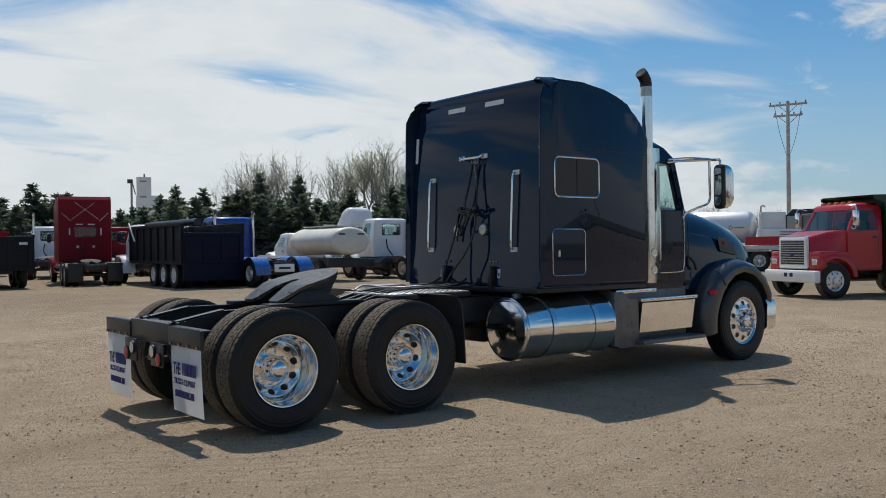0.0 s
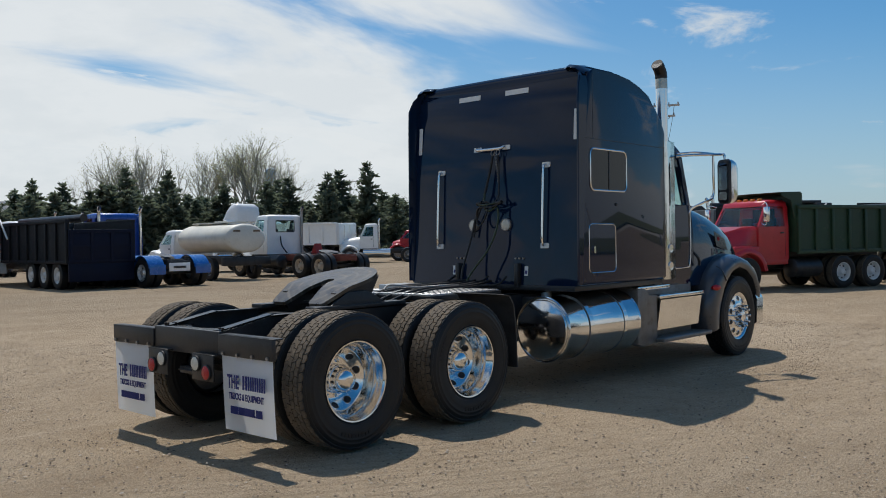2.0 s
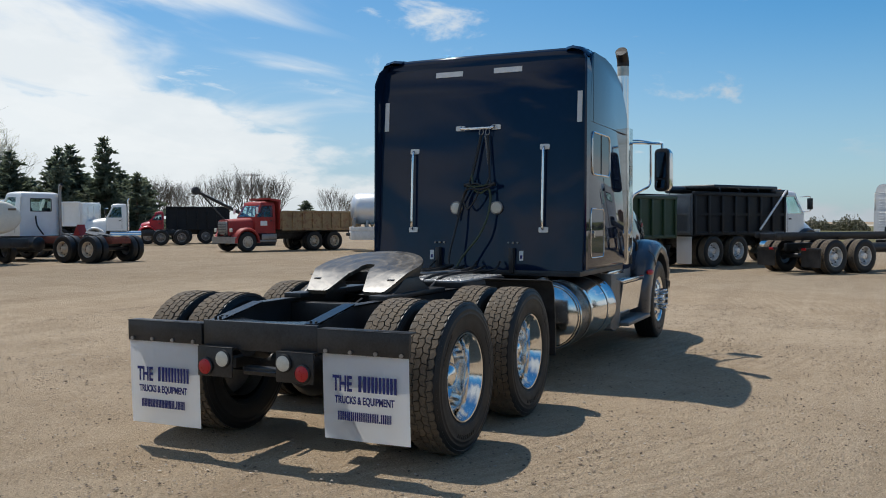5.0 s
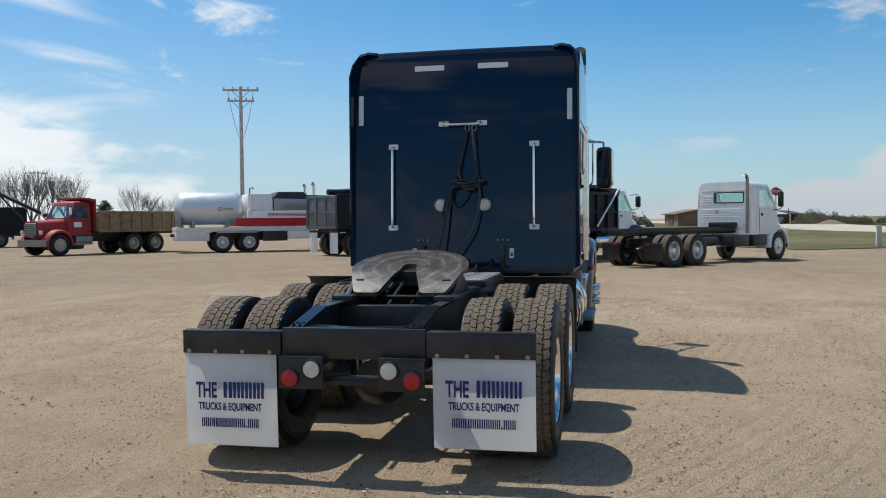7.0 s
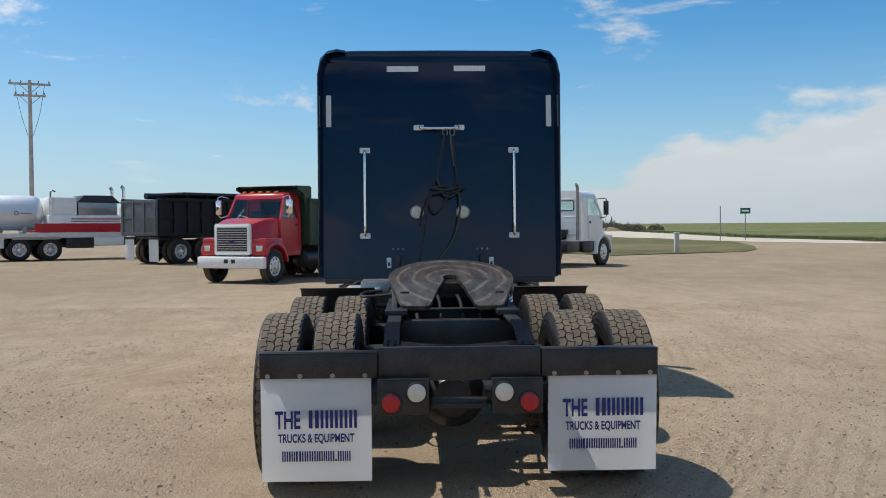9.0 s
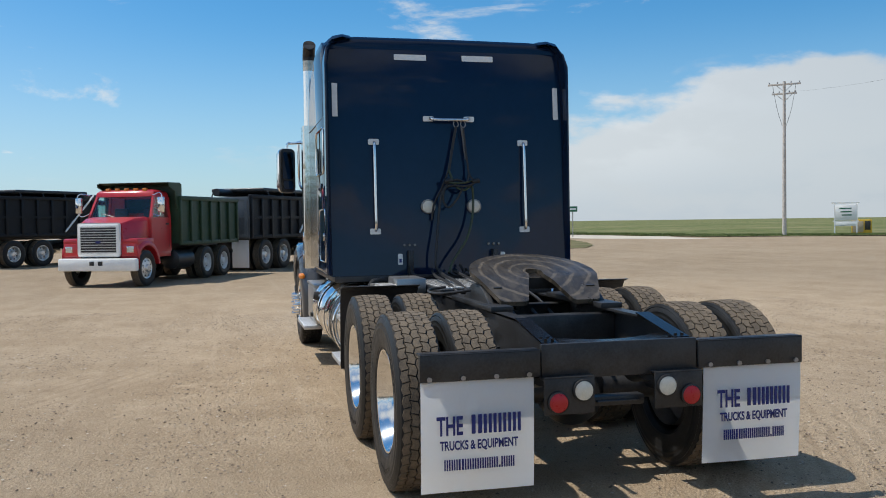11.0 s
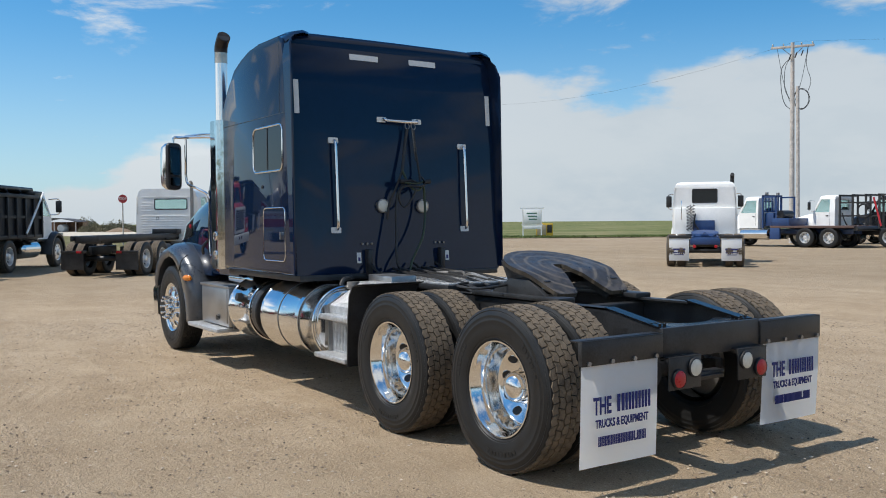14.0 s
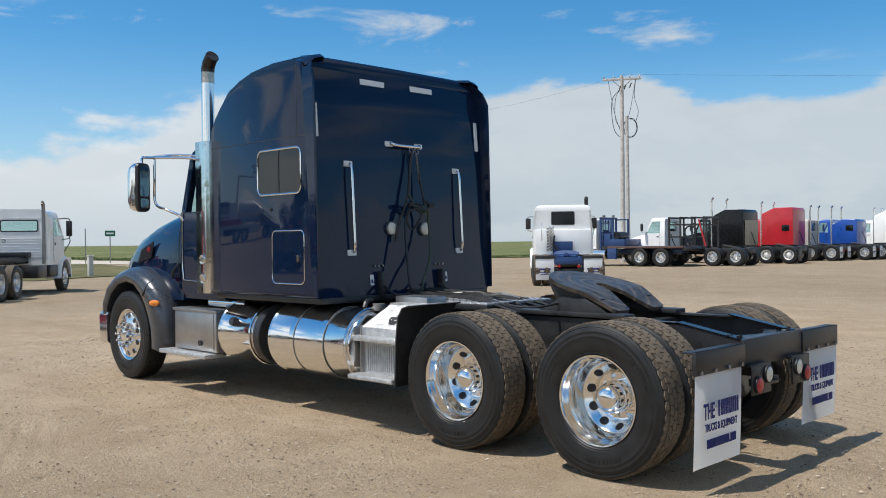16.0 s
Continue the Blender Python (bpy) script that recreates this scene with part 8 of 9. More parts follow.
# ---- poles, signs, far buildings ----
def utility_pole(x, y, h, arms=2, transformer=False, turn=0.0, lean=0.0, label="grey wooden utility pole with crossarms"):
    t = thing("utility_pole", stand(x, y, turn, -0.05) @ pose(0, 0, 0, lean, 0, 0), label, "utility pole", "utility poles along the yard")
    part("pole", cyl(B(), (0, 0, 0), (0, 0, h), 0.17, 0.11, 14), WOOD_POLE, t)
    for k in range(arms):
        z = h - 0.25 - 0.75 * k
        half = 1.25 if k == 0 else 0.95
        arm = part("crossarm", box(B(), -0.06, 0.06, -half, half, z - 0.07, z + 0.07, 0.01), WOOD_POLE, t)
        for s in (-1, -0.45, 0.45, 1):
            part("insulator", lathe(B(), [(0, 0), (0.05, 0.02), (0.035, 0.08), (0.055, 0.10), (0.03, 0.16), (0, 0.17)], 10, m=pose(0, (half - 0.1) * s, z + 0.07, 90)), STEEL, arm)
        for s in (1, -1):
            part("brace", sweep(B(), [(0.07, 0.6 * s, z - 0.05), (0.10, 0.02 * s, z - 0.6)], 0.02, 5, 1, False), STEEL, arm)
    if transformer:
        for kk in range(3):
            part("cutout_switch", cyl(B(), (-0.1, -0.5 + 0.35 * kk, h - 0.85 - 0.1 * kk), (-0.22, -0.62 + 0.35 * kk, h - 0.55 - 0.1 * kk), 0.035, seg=8), BLACK, t)
        part("cable_coil", sweep(B(), [(0.14 + 0.0015 * v / 6, -0.52 + (0.44 + 0.04 * math.sin(v)) * math.cos(radians(v)), h - 3.45 + (0.62 + 0.05 * math.cos(v)) * math.sin(radians(v))) for v in range(0, 1080, 30)], 0.016, 5, 2), BLACK, t, "coil of spare black cable")
        part("cable_loop", sweep(B(), [(0.12, 0.1, h - 0.9), (0.2, 0.62, h - 1.5), (0.2, 0.66, h - 2.7), (0.15, 0.45, h - 3.7), (0.12, 0.0, h - 4.15)], 0.022, 6, 5), BLACK, t)
        part("cable_loop", sweep(B(), [(0.1, 0.1, h - 0.9), (0.16, 0.42, h - 1.5), (0.16, 0.44, h - 2.8), (0.12, 0.1, h - 3.5)], 0.018, 6, 5), BLACK, t)
        part("cable_loop", sweep(B(), [(0.0, -0.9, h - 0.3), (0.1, -0.8, h - 1.4), (0.1, -1.05, h - 2.4), (0.1, -0.85, h - 3.1)], 0.016, 6, 5), BLACK, t)
    for s in (1, -1):
        part("drop_wire", sweep(B(), [(0, 0.9 * s, h - 0.2), (0.1, 0.55 * s, h - 2.2), (0, 0.15 * s, h - 3.6)], 0.015, 5, 4), BLACK, t)
    return t


utility_pole(53.83, 25.18, 11.2, turn=20)
utility_pole(59.4, -42.0, 12.6, turn=-40)
utility_pole(29.99, -44.17, 12.4, arms=1, transformer=True, turn=-58)
p2 = thing("guy_pole", stand(29.69, -44.37, 0, -0.05), "plain grey wooden pole beside the transformer pole", "utility pole")
part("pole", cyl(B(), (0, 0, 0), (0.05, 0.02, 9.7), 0.12, 0.10, 12), WOOD_POLE, p2)
utility_pole(103.3, 77.7, 8.9, arms=1, turn=40, label="distant wooden utility pole")
utility_pole(92.3, 102.0, 11.6, arms=1, turn=50, label="distant wooden utility pole")
wires = thing("overhead_wires", pose(0, 0, 0), "thin black overhead power wires", "wires")
for a, b, sag in (((59.4, -42.5, 11.8), (29.8, -44.3, 12.5), 0.9), ((29.8, -44.3, 12.5), (-60, -100, 12), 1.6)):
    a, b = Vector(a), Vector(b)
    pts = [a.lerp(b, k / 10) - Vector((0, 0, sag * 4 * (k / 10) * (1 - k / 10))) for k in range(11)]
    part("wire", sweep(B(), pts, 0.005, 4, 1, False), HOSE, wires)


def post_sign(name, x, y, h, label, plate, mat, turn=180, post=STEEL, octagon=False):
    t = thing(name, stand(x, y, turn), label, "sign")
    part("post", cyl(B(), (0, 0, 0), (0, 0, h), 0.045, seg=8), post, t)
    w, ph = plate
    if octagon:
        part("plate", cyl(B(), (0.05, 0, h - w / 2), (0.08, 0, h - w / 2), w / 2, seg=8), mat, t)
    elif w:
        part("plate", box(B(), 0.05, 0.08, -w / 2, w / 2, h - ph, h, 0.005), mat, t)
        part("print_bar", box(B(), 0.081, 0.086, -w * 0.35, w * 0.35, h - ph * 0.65, h - ph * 0.35), WHITE_PAINT if mat is SIGN_GREEN else INK, t)
    return t


post_sign("road_sign", 72.3, -28.8, 2.85, "small green road sign on a thin post", (0.85, 0.5), SIGN_GREEN, 160)
post_sign("road_post", 71.8, -26.4, 3.0, "thin dark marker post by the road", (0, 0), STEEL)
stop = post_sign("stop_sign", 62.0, -12.0, 3.68, "red octagonal stop sign with white letters on a post", (0.64, 0.64), RED_PAINT, 172, post=WOOD_POLE, octagon=True)
cu = bpy.data.curves.new("stop_word", "FONT")
cu.body, cu.size, cu.align_x, cu.align_y, cu.extrude = "STOP", 0.26, "CENTER", "CENTER", 0.002
tmp = bpy.data.objects.new("stop_word", cu)
scene.collection.objects.link(tmp)
word = bpy.data.meshes.new_from_object(tmp.evaluated_get(bpy.context.evaluated_depsgraph_get()))
bpy.data.objects.remove(tmp)
word.materials.clear()
word.materials.append(WHITE_PAINT)
word.transform(Matrix(((0, 0, 1, 0.084), (0.8, 0, 0, 0), (0, 1, 0, 3.36), (0, 0, 0, 1))))
part("stop_word", word, None, stop, "white letters")
ped = thing("utility_pedestal", stand(42.3, -13.8, 0), "pale concrete utility pedestal in the verge", "pedestal")
part("body", box(B(), -0.12, 0.12, -0.12, 0.12, 0, 1.0, 0.03), CONCRETE, ped)
part("cap", box(B(), -0.14, 0.14, -0.14, 0.14, 1.0, 1.08, 0.02), CONCRETE, ped)
t = thing("billboard", stand(60.2, -48.4, 140), "white framed notice board on two posts", "sign")
for s in (1, -1):
    part("post", box(B(), -0.06, 0.06, 0.85 * s - 0.05, 0.85 * s + 0.05, 0, 2.6), WHITE_PAINT, t)
part("board", box(B(), 0.0, 0.06, -0.85, 0.85, 1.2, 2.5, 0.02), WHITE_PAINT, t)
part("top_rail", box(B(), -0.05, 0.05, -1.1, 1.1, 2.6, 2.72), WHITE_PAINT, t)
part("lower_board", box(B(), 0.0, 0.05, -0.85, 0.85, 0.72, 1.06, 0.015), WHITE_PAINT, t, "narrow lower board")
part("mid_rail", box(B(), -0.05, 0.05, -1.0, 1.0, 1.08, 1.17), WHITE_PAINT, t)
for k in range(3):
    part("print_bar", box(B(), 0.061, 0.066, -0.5 + 0.1 * k, 0.45, 2.15 - 0.28 * k, 2.25 - 0.28 * k), SIGN_GREEN, t)
t = thing("roadside_cabinet", stand(61.5, -51.0, 140), "yellow metal cabinet beside the notice board", "cabinet")
part("body", box(B(), -0.3, 0.3, -0.8, 0.8, 0.0, 1.25, 0.03), YELLOW, t)
part("door", box(B(), 0.30, 0.32, -0.7, 0.15, 0.15, 1.1, 0.01), TAN_TARP, t)
part("print_bar", box(B(), 0.30, 0.325, 0.25, 0.7, 0.35, 1.1, 0.01), BLACK, t)


def gable(name, m, L, W, h, ridge, wall, roof, label):
    t = thing(name, m, label, "building")
    part("wall", prism(B(), [(-W / 2, 0), (-W / 2, h), (0, ridge), (W / 2, h), (W / 2, 0)], -L / 2, L / 2), wall, t)
    for s in (1, -1):
        part("roof", solid(B(), [(0, -L / 2 - 0.5, ridge + 0.05), ((W / 2 + 0.5) * s, -L / 2 - 0.5, h - 0.2), ((W / 2 + 0.5) * s, L / 2 + 0.5, h - 0.2), (0, L / 2 + 0.5, ridge + 0.05)], 0.15 * s), roof, t)
    part("door", box(B(), W / 2, W / 2 + 0.08, -2, 2, 0, min(3.2, h - 0.3)), ROOF_DARK, t)
    return t


gable("barn", pose(165, -13.4, 0, 0, 0, 100), 11, 8, 2.3, 2.9, BARN, BARN, "low brown barn across the fields")
t = thing("open_shed", pose(190, -31.8, -0.02, 0, 0, 60) @ Matrix.Scale(0.72, 4), "open dark roofed equipment shed", "building")
part("roof", prism(B(), [(-6 + k, 3.0 + 1.0 * math.sin(math.pi * k / 12)) for k in range(13)] + [(6 - k, 2.85 + 1.0 * math.sin(math.pi * (12 - k) / 12)) for k in range(13)], -5, 5), ROOF_DARK, t)
for x in (-5.8, 0, 5.8):
    for y in (-4.8, 4.8):
        part("post", box(B(), x - 0.12, x + 0.12, y - 0.12, y + 0.12, 0, 3.0), WOOD_POLE, t)
part("side_wall", box(B(), -5.9, 4.6, -5.2, -4.95, 0, 2.9), BARN, t, "brown sheet side wall")
part("end_wall", box(B(), -6.1, -5.9, -5.1, -0.5, 0, 3.0), BARN, t, "brown sheet end wall")
t = thing("parked_tank", pose(190, -32.3, 0, 0, 0, 60) @ Matrix.Scale(0.72, 4), "white tank stored inside the shed", "tank")
part("shell", lathe(B(), [(0, -2), (0.9, -1.9), (1.1, -1.6), (1.1, 1.6), (0.9, 1.9), (0, 2)], 24, m=pose(0, 0, 1.1)), WHITE_PAINT, t)
t = thing("grain_elevator", pose(213.4, 586, 0, 0, 0, -20), "white concrete grain elevator on the horizon", "building")
part("head_house", box(B(), -4.7, 4.7, -4.7, 4.7, 30, 49.5), ELEVATOR, t, "white head house above the silos")
part("bin_deck", box(B(), -5.0, 8.6, -5.4, 5.4, 26, 37), ELEVATOR, t)
for k in range(4):
    part("silo", cyl(B(), (-2.0 + 4.6 * k, -2.0, 0), (-2.0 + 4.6 * k, -2.0, 34 - 1.2 * k), 3.2, seg=20), ELEVATOR, t)
part("leg_tower", box(B(), -8.6, -7.2, -1, 0.4, 0, 46), STEEL, t)
part("leg_top", box(B(), -10.6, -7.0, -2, 1.4, 45.5, 48), ROOF_DARK, t)
part("leg_spout", sweep(B(), [(-7.4, 0, 46), (-5.4, 0, 38)], 0.4, 6, 1, False), STEEL, t)
part("roof_mast", cyl(B(), (0.3, 0, 49.5), (0.3, 0, 52), 0.5, seg=8), ROOF_DARK, t)
for z in (46.6, 36.2):
    part("window", box(B(), -2.6, 1.6, -4.8 if z > 40 else -5.5, -4.7 if z > 40 else -5.4, z - 0.5, z + 0.5), STEEL, t)
t = thing("water_tower", pose(356.5, 478.5, 0), "blue grey water tower beyond the trees", "water tower")
part("bowl", lathe(B(), [(0, 41), (3.0, 42), (3.5, 43.5), (3.5, 50), (2.6, 51), (0, 51.6)], 24, m=pose(0, 0, 0, 90)), PALE_BLUE, t)
part("stem", cyl(B(), (0, 0, 0), (0, 0, 42), 1.6, 1.3, 16), PALE_BLUE, t)


# ---- trees ----
def leaf_cloud(bm_v, bm_f, p, d, size, rng):
    """One small pointed leaf spray: two crossed blades."""
    side = d.cross(Vector((rng.uniform(-1, 1), rng.uniform(-1, 1), rng.uniform(-1, 1)))).normalized()
    k = len(bm_v)
    bm_v += [tuple(p - side * size * 0.35), tuple(p + d * size), tuple(p + side * size * 0.35), tuple(p - d * size * 0.2)]
    bm_f += [(k, k + 1, k + 2), (k, k + 2, k + 3)]


def conifer(seed, h):
    """A spire of whorled, drooping sprays with a bare leader at the tip."""
    rng = random.Random(seed)
    v, f = [], []
    n = int(h * 13)
    base = rng.uniform(0.34, 0.44) * h
    for i in range(n):
        t = (i / n) ** 1.1
        z = 0.3 + (h - 0.4) * t
        reach = base * (1 - t) ** 0.85 * rng.uniform(0.35, 1.15) * (1 + 0.22 * math.sin(5.0 * t * h + 3 * i)) + 0.12
        a = i * 2.4 + rng.uniform(-0.6, 0.6)
        out = Vector((math.cos(a), math.sin(a), rng.uniform(-0.30, 0.25) + 0.25 * t))
        m = max(3, int(reach * 10))
        for j in range(m):
            q = (j + 0.5) / m
            p = Vector((0, 0, z)) + out * reach * q + Vector((rng.gauss(0, 0.07), rng.gauss(0, 0.07), rng.gauss(0, 0.06) - 0.10 * q * q * reach))
            for _ in range(3):
                d = (out * 0.9 + Vector((rng.gauss(0, 0.55), rng.gauss(0, 0.55), rng.gauss(0.22, 0.40)))).normalized()
                leaf_cloud(v, f, p, d, rng.uniform(0.20, 0.50), rng)
    for k in range(14):
        leaf_cloud(v, f, Vector((0, 0, h - 0.9 + 0.07 * k)), Vector((rng.gauss(0, 0.5), rng.gauss(0, 0.5), 1.0)).normalized(), 0.22, rng)
    t = thing("conifer", pose(0, 0, -50), "dark green cedar in the windbreak row", "tree", "windbreak conifers")
    part("trunk", cyl(B(), (0, 0, 0), (0, 0, h * 0.97), 0.15, 0.02, 8), BARK, t)
    me = bpy.data.meshes.new("crown")
    me.from_pydata(v, [], f)
    me.materials.append(NEEDLES)
    part("crown", me, None, t)
    return t


def bare_tree(seed, h, leaves, name="tree", label="tall tree in early spring bud", group="budding trees"):
    """A forking tree whose limbs climb into an oval crown of fine twigs, with a few open buds."""
    rng = random.Random(seed)
    bm = B()
    tv, tf, lv, lf = [], [], [], []
    least = 0.019 if leaves else 0.013

    def twig(p, d, size, wide):
        side = d.cross(Vector((rng.uniform(-1, 1), rng.uniform(-1, 1), rng.uniform(-1, 1)))).normalized() * wide
        k = len(tv)
        tv.extend([tuple(p - side), tuple(p + d * size), tuple(p + side)])
        tf.append((k, k + 1, k + 2))

    def grow(p, d, L, r, depth):
        pts, q, dd = [p], p, d
        for k in range(3):
            dd = (dd + Vector((rng.gauss(0, 0.12), rng.gauss(0, 0.12), rng.gauss(0.07, 0.07)))).normalized()
            q = q + dd * (L / 3)
            pts.append(q)
        sweep(bm, pts, lambda t: max(least, r * (1 - 0.4 * t)), 5 if depth < 2 else 3, 1, False)
        if depth >= 2:
            for k in range((1, 3, 6)[depth - 2]):
                b = pts[rng.randrange(1, 4)]
                e = (dd + Vector((rng.gauss(0, 0.55), rng.gauss(0, 0.55), rng.gauss(0.18, 0.4)))).normalized()
                size = rng.uniform(0.05, 0.085) * h
                twig(b, e, size, least * 0.55)
                for _ in range(2):
                    g = (e + Vector((rng.gauss(0, 0.5), rng.gauss(0, 0.5), rng.gauss(0.1, 0.4)))).normalized()
                    c = b + e * size * rng.uniform(0.3, 0.9)
                    twig(c, g, size * 0.6, least * 0.4)
                    for _ in range(leaves):
                        if rng.random() < 0.75:
                            leaf_cloud(lv, lf, c + g * size * rng.uniform(0.1, 0.6) + Vector((rng.gauss(0, 0.05), rng.gauss(0, 0.05), rng.gauss(0, 0.05))), (g + Vector((rng.gauss(0, 0.8), rng.gauss(0, 0.8), rng.gauss(0, 0.8)))).normalized(), rng.uniform(0.05, 0.11), rng)
        if depth >= 4:
            return
        for k in range(5 if depth == 0 else 3):
            spread = rng.uniform(0.32, 0.70)
            a = rng.uniform(0, 6.28) if depth else k * 1.26 + rng.uniform(-0.4, 0.4)
            o = dd.orthogonal().normalized()
            o2 = dd.cross(o)
            nd = (dd + (o * math.cos(a) + o2 * math.sin(a)) * spread + Vector((0, 0, 0.16))).normalized()
            grow(pts[-1] if k else pts[-2], nd, L * rng.uniform(0.78, 0.98) * (1.25 if depth == 0 else 1.0), r * 0.60, depth + 1)

    grow(Vector((0, 0, 0)), Vector((0, 0, 1)), h * 0.205, h * 0.019, 0)
    t = thing(name, pose(0, 0, -50), label, "tree", group)
    wood = TWIG if leaves else DARK_TWIG
    part("trunk", bm, wood, t, sharp=80)
    me = bpy.data.meshes.new("twig_spray")
    me.from_pydata(tv, [], tf)
    me.materials.append(wood)
    tagged(part("twig_spray", me, None, t, "fine bare twigs"), kind="stuff")
    if leaves:
        me = bpy.data.meshes.new("crown")
        me.from_pydata(lv, [], lf)
        me.materials.append(BUDS)
        part("crown", me, None, t)
    return t


CON = [conifer(s, h) for s, h in ((1, 6.2), (2, 7.2), (3, 8.6), (4, 5.6), (5, 6.8))]
TREES = [bare_tree(11, 14.0, 3), bare_tree(12, 15.0, 4), bare_tree(13, 14.0, 2)]
BARE = [bare_tree(21, 7.6, 0, label="small bare leafless tree", group="bare trees"), bare_tree(22, 8.6, 0, label="small bare leafless tree", group="bare trees")]
EYE0 = Vector((-2.6, -8.2, 0))


def at_bearing(az, dist):
    return EYE0.x + 1.12 * dist * math.cos(radians(az)), EYE0.y + 1.12 * dist * math.sin(radians(az))


rng = random.Random(7)
az = 46.3
placed = {}
while az < 112:
    x, y = at_bearing(az, 82 + rng.uniform(-5, 6))
    src = rng.choice(CON)
    m = stand(x, y, rng.uniform(0, 360)) @ Matrix.Diagonal((1.22, 1.22, 0.94, 1)) @ Matrix.Scale(0.80 if 69.6 < az < 72.6 else rng.uniform(0.80, 1.12), 4)
    if id(src) not in placed:
        placed[id(src)] = 1
        src.matrix_basis = m
    else:
        c = copy_thing(src, m)
        c.scale = m.to_scale()
    az += rng.uniform(0.36, 0.74)
az = 47.5
while az < 108:
    x, y = at_bearing(az, 91 + rng.uniform(-2, 3))
    m = stand(x, y, rng.uniform(0, 360)) @ Matrix.Diagonal((1.3, 1.3, 0.92, 1)) @ Matrix.Scale(0.78 if 69.6 < az < 72.6 else rng.uniform(0.84, 1.02), 4)
    c = copy_thing(rng.choice(CON[:2]), m)
    c.scale = m.to_scale()
    az += rng.uniform(0.34, 0.6)
for x, y, k, sc in ((44.2, 91.0, 2, 0.72), (46.4, 89.0, 0, 0.90), (48.8, 86.7, 2, 0.88), (53.0, 83.2, 0, 0.84), (55.6, 80.4, 1, 0.98), (57.6, 78.8, 0, 0.97), (59.6, 76.6, 2, 0.80)):
    m = stand(x, y, x * 37 % 360) @ Matrix.Scale(sc, 4)
    src = TREES[k]
    if id(src) not in placed:
        placed[id(src)] = 1
        src.matrix_basis = m
    else:
        copy_thing(src, m).scale = m.to_scale()
for az, dist, k, sc in ((47.2, 97, 1, 1.0), (46.2, 101, 0, 1.1), (45.2, 98, 1, 0.95), (44.4, 103, 0, 1.05), (43.6, 100, 0, 1.0), (42.3, 102, 1, 0.95), (41.2, 96, 0, 1.15), (40.2, 98, 1, 1.1), (39.2, 102, 0, 1.2), (38.2, 97, 1, 1.0), (34.6, 92, 0, 1.15), (33.6, 96, 1, 0.85), (32.2, 95, 0, 1.0), (31.4, 93, 1, 0.9), (28.6, 110, 0, 0.9), (27.0, 112, 1, 0.8)):
    x, y = at_bearing(az, dist)
    m = stand(x, y, az * 53 % 360) @ Matrix.Scale(sc * (0.86 if az > 37 else 0.66), 4)
    src = BARE[k]
    if id(src) not in placed:
        placed[id(src)] = 1
        src.matrix_basis = m
    else:
        copy_thing(src, m).scale = m.to_scale()
for az, k, sc in ((48.7, 2, 1.10), (51.2, 2, 0.98), (63.3, 2, 1.02), (60.9, 2, 1.0), (68.4, 1, 1.05)):
    x, y = at_bearing(az, 80)
    m = stand(x, y, az * 71 % 360) @ Matrix.Scale(sc, 4)
    copy_thing(CON[k], m).scale = m.to_scale()
az = 60.0
while az < 112:
    x, y = at_bearing(az, 86 + rng.uniform(-2, 2))
    m = stand(x, y, rng.uniform(0, 360)) @ Matrix.Diagonal((1.35, 1.35, 0.9, 1)) @ Matrix.Scale(rng.uniform(0.66, 0.86), 4)
    copy_thing(rng.choice(CON[:2]), m).scale = m.to_scale()
    az += rng.uniform(0.45, 0.7)
for x, y, k, sc in ((30.5, 87.3, 1, 0.84), (31.5, 86.5, 0, 0.86), (32.3, 85.8, 1, 0.72), (33.9, 95.0, 0, 0.9)):
    m = stand(x, y, x * 71 % 360) @ Matrix.Scale(sc, 4)
    copy_thing(CON[k], m).scale = m.to_scale()
x, y = at_bearing(36.3, 94)
copy_thing(CON[3], stand(x, y, 20) @ Matrix.Scale(0.8, 4)).scale = (1.25, 1.25, 0.72)


def shrub(seed, w, h, count=2600, leaf=1.0, leaf_mat=None):
    rng = random.Random(seed)
    v, f = [], []
    for i in range(count):
        r0 = w * 0.62 * math.sqrt(rng.random())
        a0 = rng.uniform(0, 6.28)
        lump = 0.72 + 0.28 * math.sin(3 * a0 + seed) * math.sin(2.1 * r0)
        p = Vector((r0 * math.cos(a0), r0 * math.sin(a0), 0))
        p.z = rng.random() ** 0.7 * h * lump * math.sqrt(max(0.02, 1 - (r0 / (w * 0.62)) ** 2))
        leaf_cloud(v, f, p, Vector((rng.gauss(0, 1), rng.gauss(0, 1), rng.gauss(0.6, 0.6))).normalized(), leaf * rng.uniform(0.12, 0.28), rng)
    t = thing("shrub", pose(0, 0, -50), "low scrubby bush at the field's edge", "shrub", "distant bushes")
    me = bpy.data.meshes.new("crown")
    me.from_pydata(v, [], f)
    me.materials.append(leaf_mat or SHRUB)
    part("crown", me, None, t)
    part("trunk", cyl(B(), (0, 0, 0), (0, 0, h * 0.4), 0.12, 0.04, 6), BARK, t)
    return t


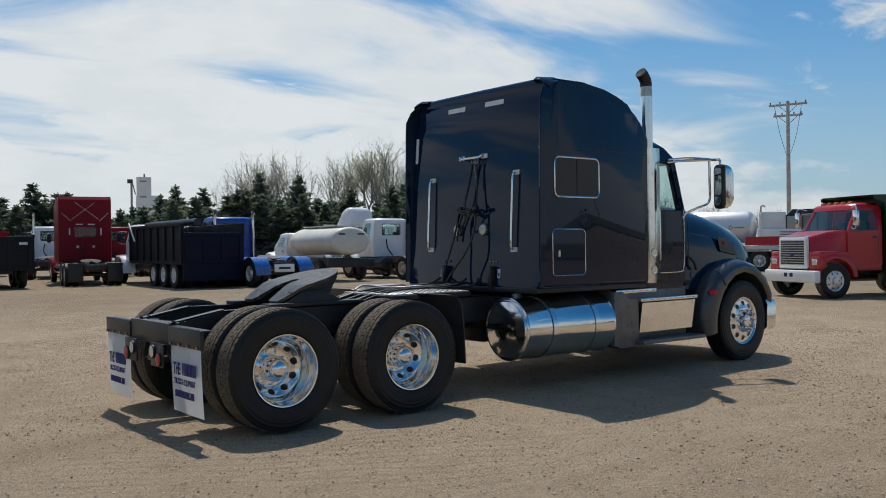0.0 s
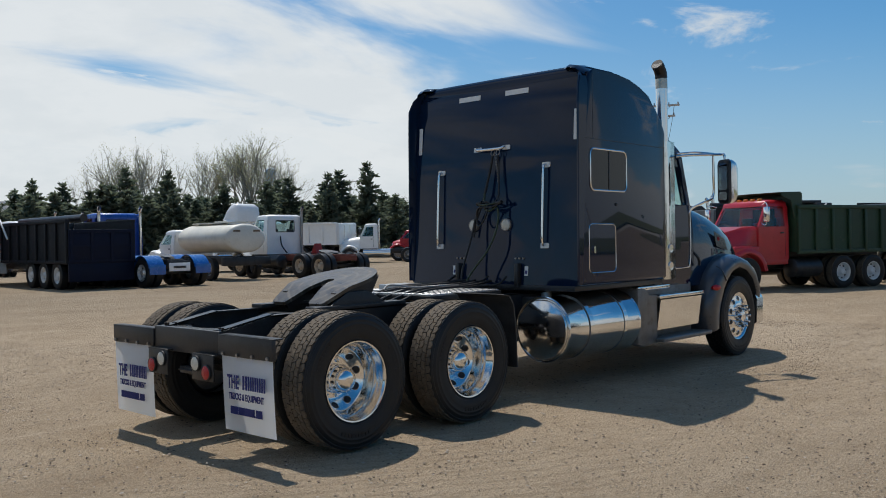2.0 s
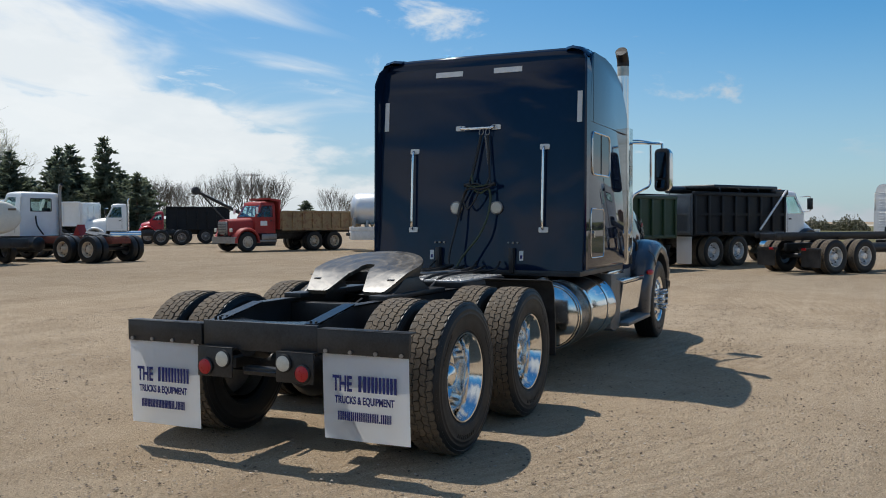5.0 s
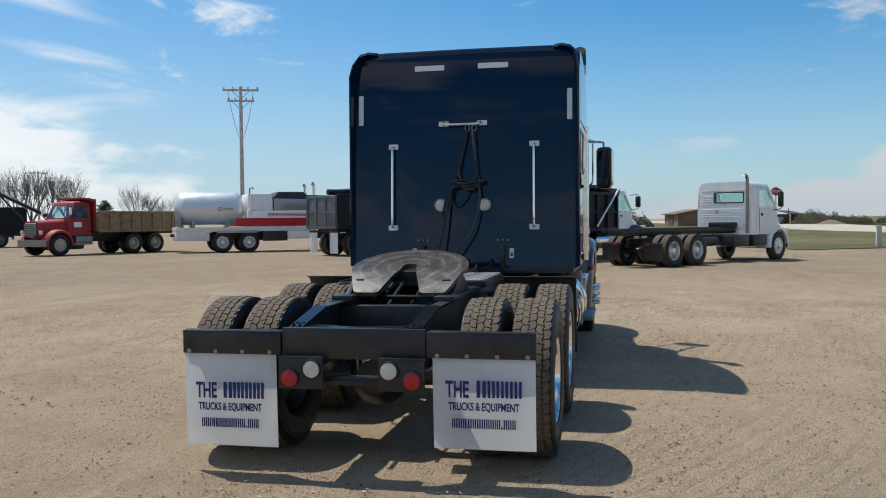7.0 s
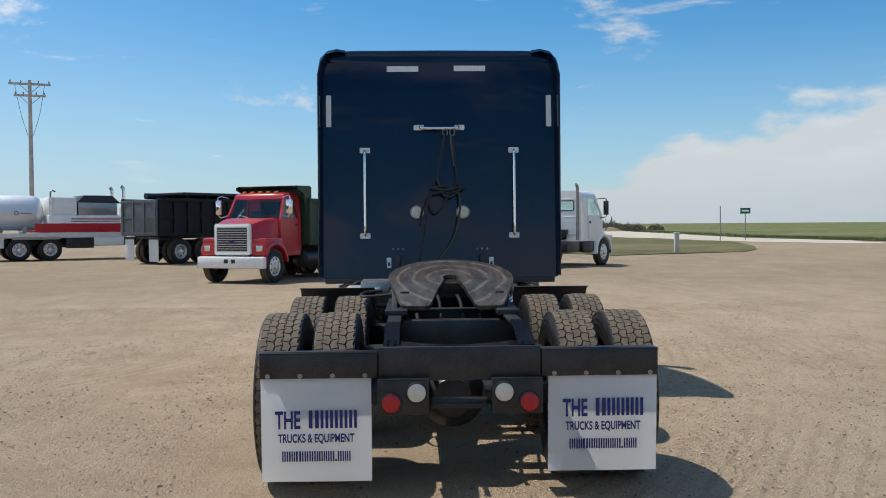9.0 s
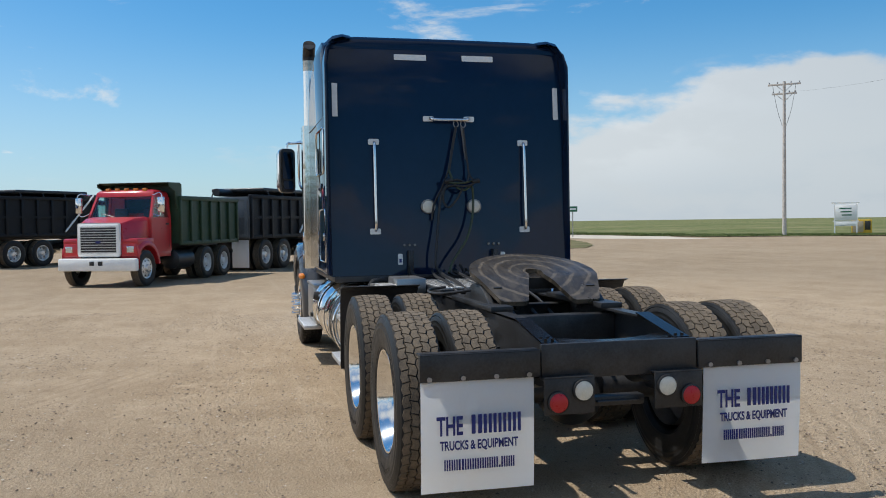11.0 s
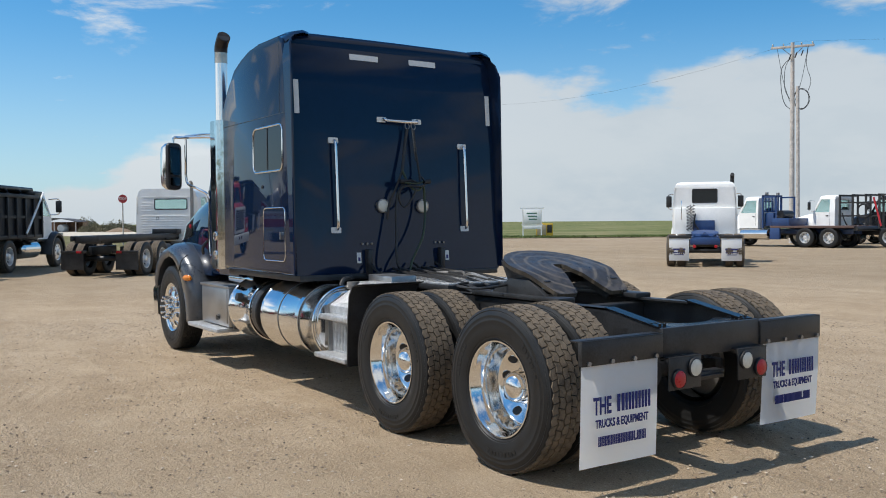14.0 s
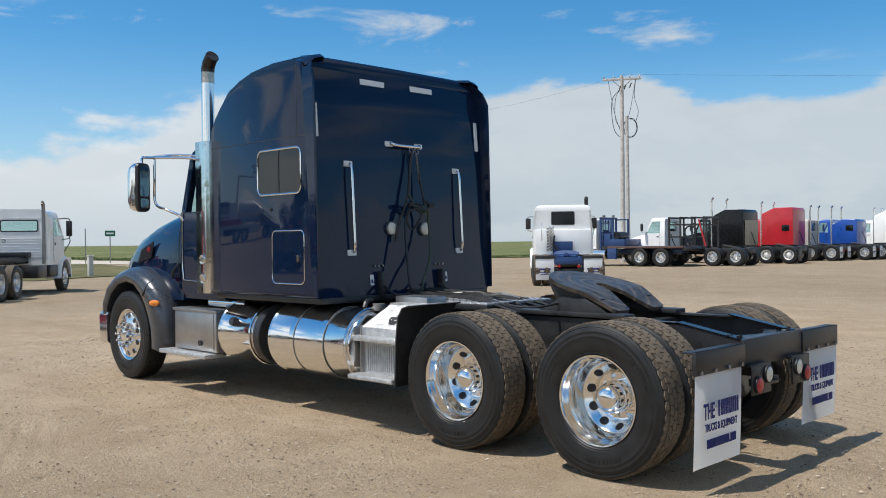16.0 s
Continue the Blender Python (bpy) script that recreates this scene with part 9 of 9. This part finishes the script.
SH = shrub(5, 4.0, 2.4)
first = True
for x, y, sc in ((178, -34.6, 0.8), (172, -37, 0.95), (176, -39.8, 1.1), (173, -42.4, 0.8), (176, -45.2, 0.75), (172, -48, 0.7), (150, -3, 1.2), (152, 2, 1.1), (300, -60, 1.8)):
    m = stand(x, y, x * 7 % 360) @ Matrix.Scale(sc, 4)
    if first:
        SH.matrix_basis, first = m, False
    else:
        copy_thing(SH, m).scale = m.to_scale()
rng = random.Random(17)
BROAD = shrub(8, 7.5, 7.4, 8000, 1.1, EVERGREEN)
tagged(BROAD, "broad dark tree in the row behind the yard", "tree", "trees behind the yard")
BROAD.matrix_basis = stand(-75, -64, 30)
y = -58.0
while y < 75:
    m = stand(-74 + rng.uniform(-4, 4), y, rng.uniform(0, 360)) @ Matrix.Scale(rng.uniform(0.85, 1.15), 4)
    copy_thing(BROAD, m).scale = m.to_scale()
    y += rng.uniform(2.6, 4.4)
t = thing("earth_mound", pose(166, -37.5, 0) @ Matrix.Scale(0.45, 4), "heap of bare brown earth beyond the road", "mound")
bm = lathe(B(), [(6.5, -0.1), (4.8, 0.6), (3.0, 1.4), (1.2, 1.9), (0, 2.0)], 24, m=pose(0, 0, 0, 90))
for v in bm.verts:
    v.co += Vector((noise.noise(v.co * 0.6), noise.noise(v.co * 0.6 + Vector((9, 0, 0))), 0.5 * noise.noise(v.co * 0.9))) * 0.6
part("soil", bm, EARTH, t)


def grass_tufts(count, rng):
    """Tufts along the field's near edge."""
    v, f = [], []
    edge = [(190, -42), (84, -33.5), (62, -36.5), (53, -47), (44, -62), (36, -90)]
    for i in range(count):
        k = rng.randrange(len(edge) - 1)
        t = rng.random()
        x = edge[k][0] + (edge[k + 1][0] - edge[k][0]) * t + rng.uniform(0, 5)
        y = edge[k][1] + (edge[k + 1][1] - edge[k][1]) * t - rng.uniform(-0.3, 5)
        z = ground_height(x, y)
        for _ in range(4):
            d = Vector((rng.gauss(0, 0.35), rng.gauss(0, 0.35), 1)).normalized()
            leaf_cloud(v, f, Vector((x + rng.gauss(0, 0.2), y + rng.gauss(0, 0.2), z + 0.03)), d, rng.uniform(0.05, 0.20), rng)
    me = bpy.data.meshes.new("grass_tufts")
    me.from_pydata(v, [], f)
    me.materials.append(GRASS_BLADE)
    return tagged(new("grass_tufts", me), "uneven tufts of green grass along the field edge", "grass", kind="stuff")


grass_tufts(6000, random.Random(9))
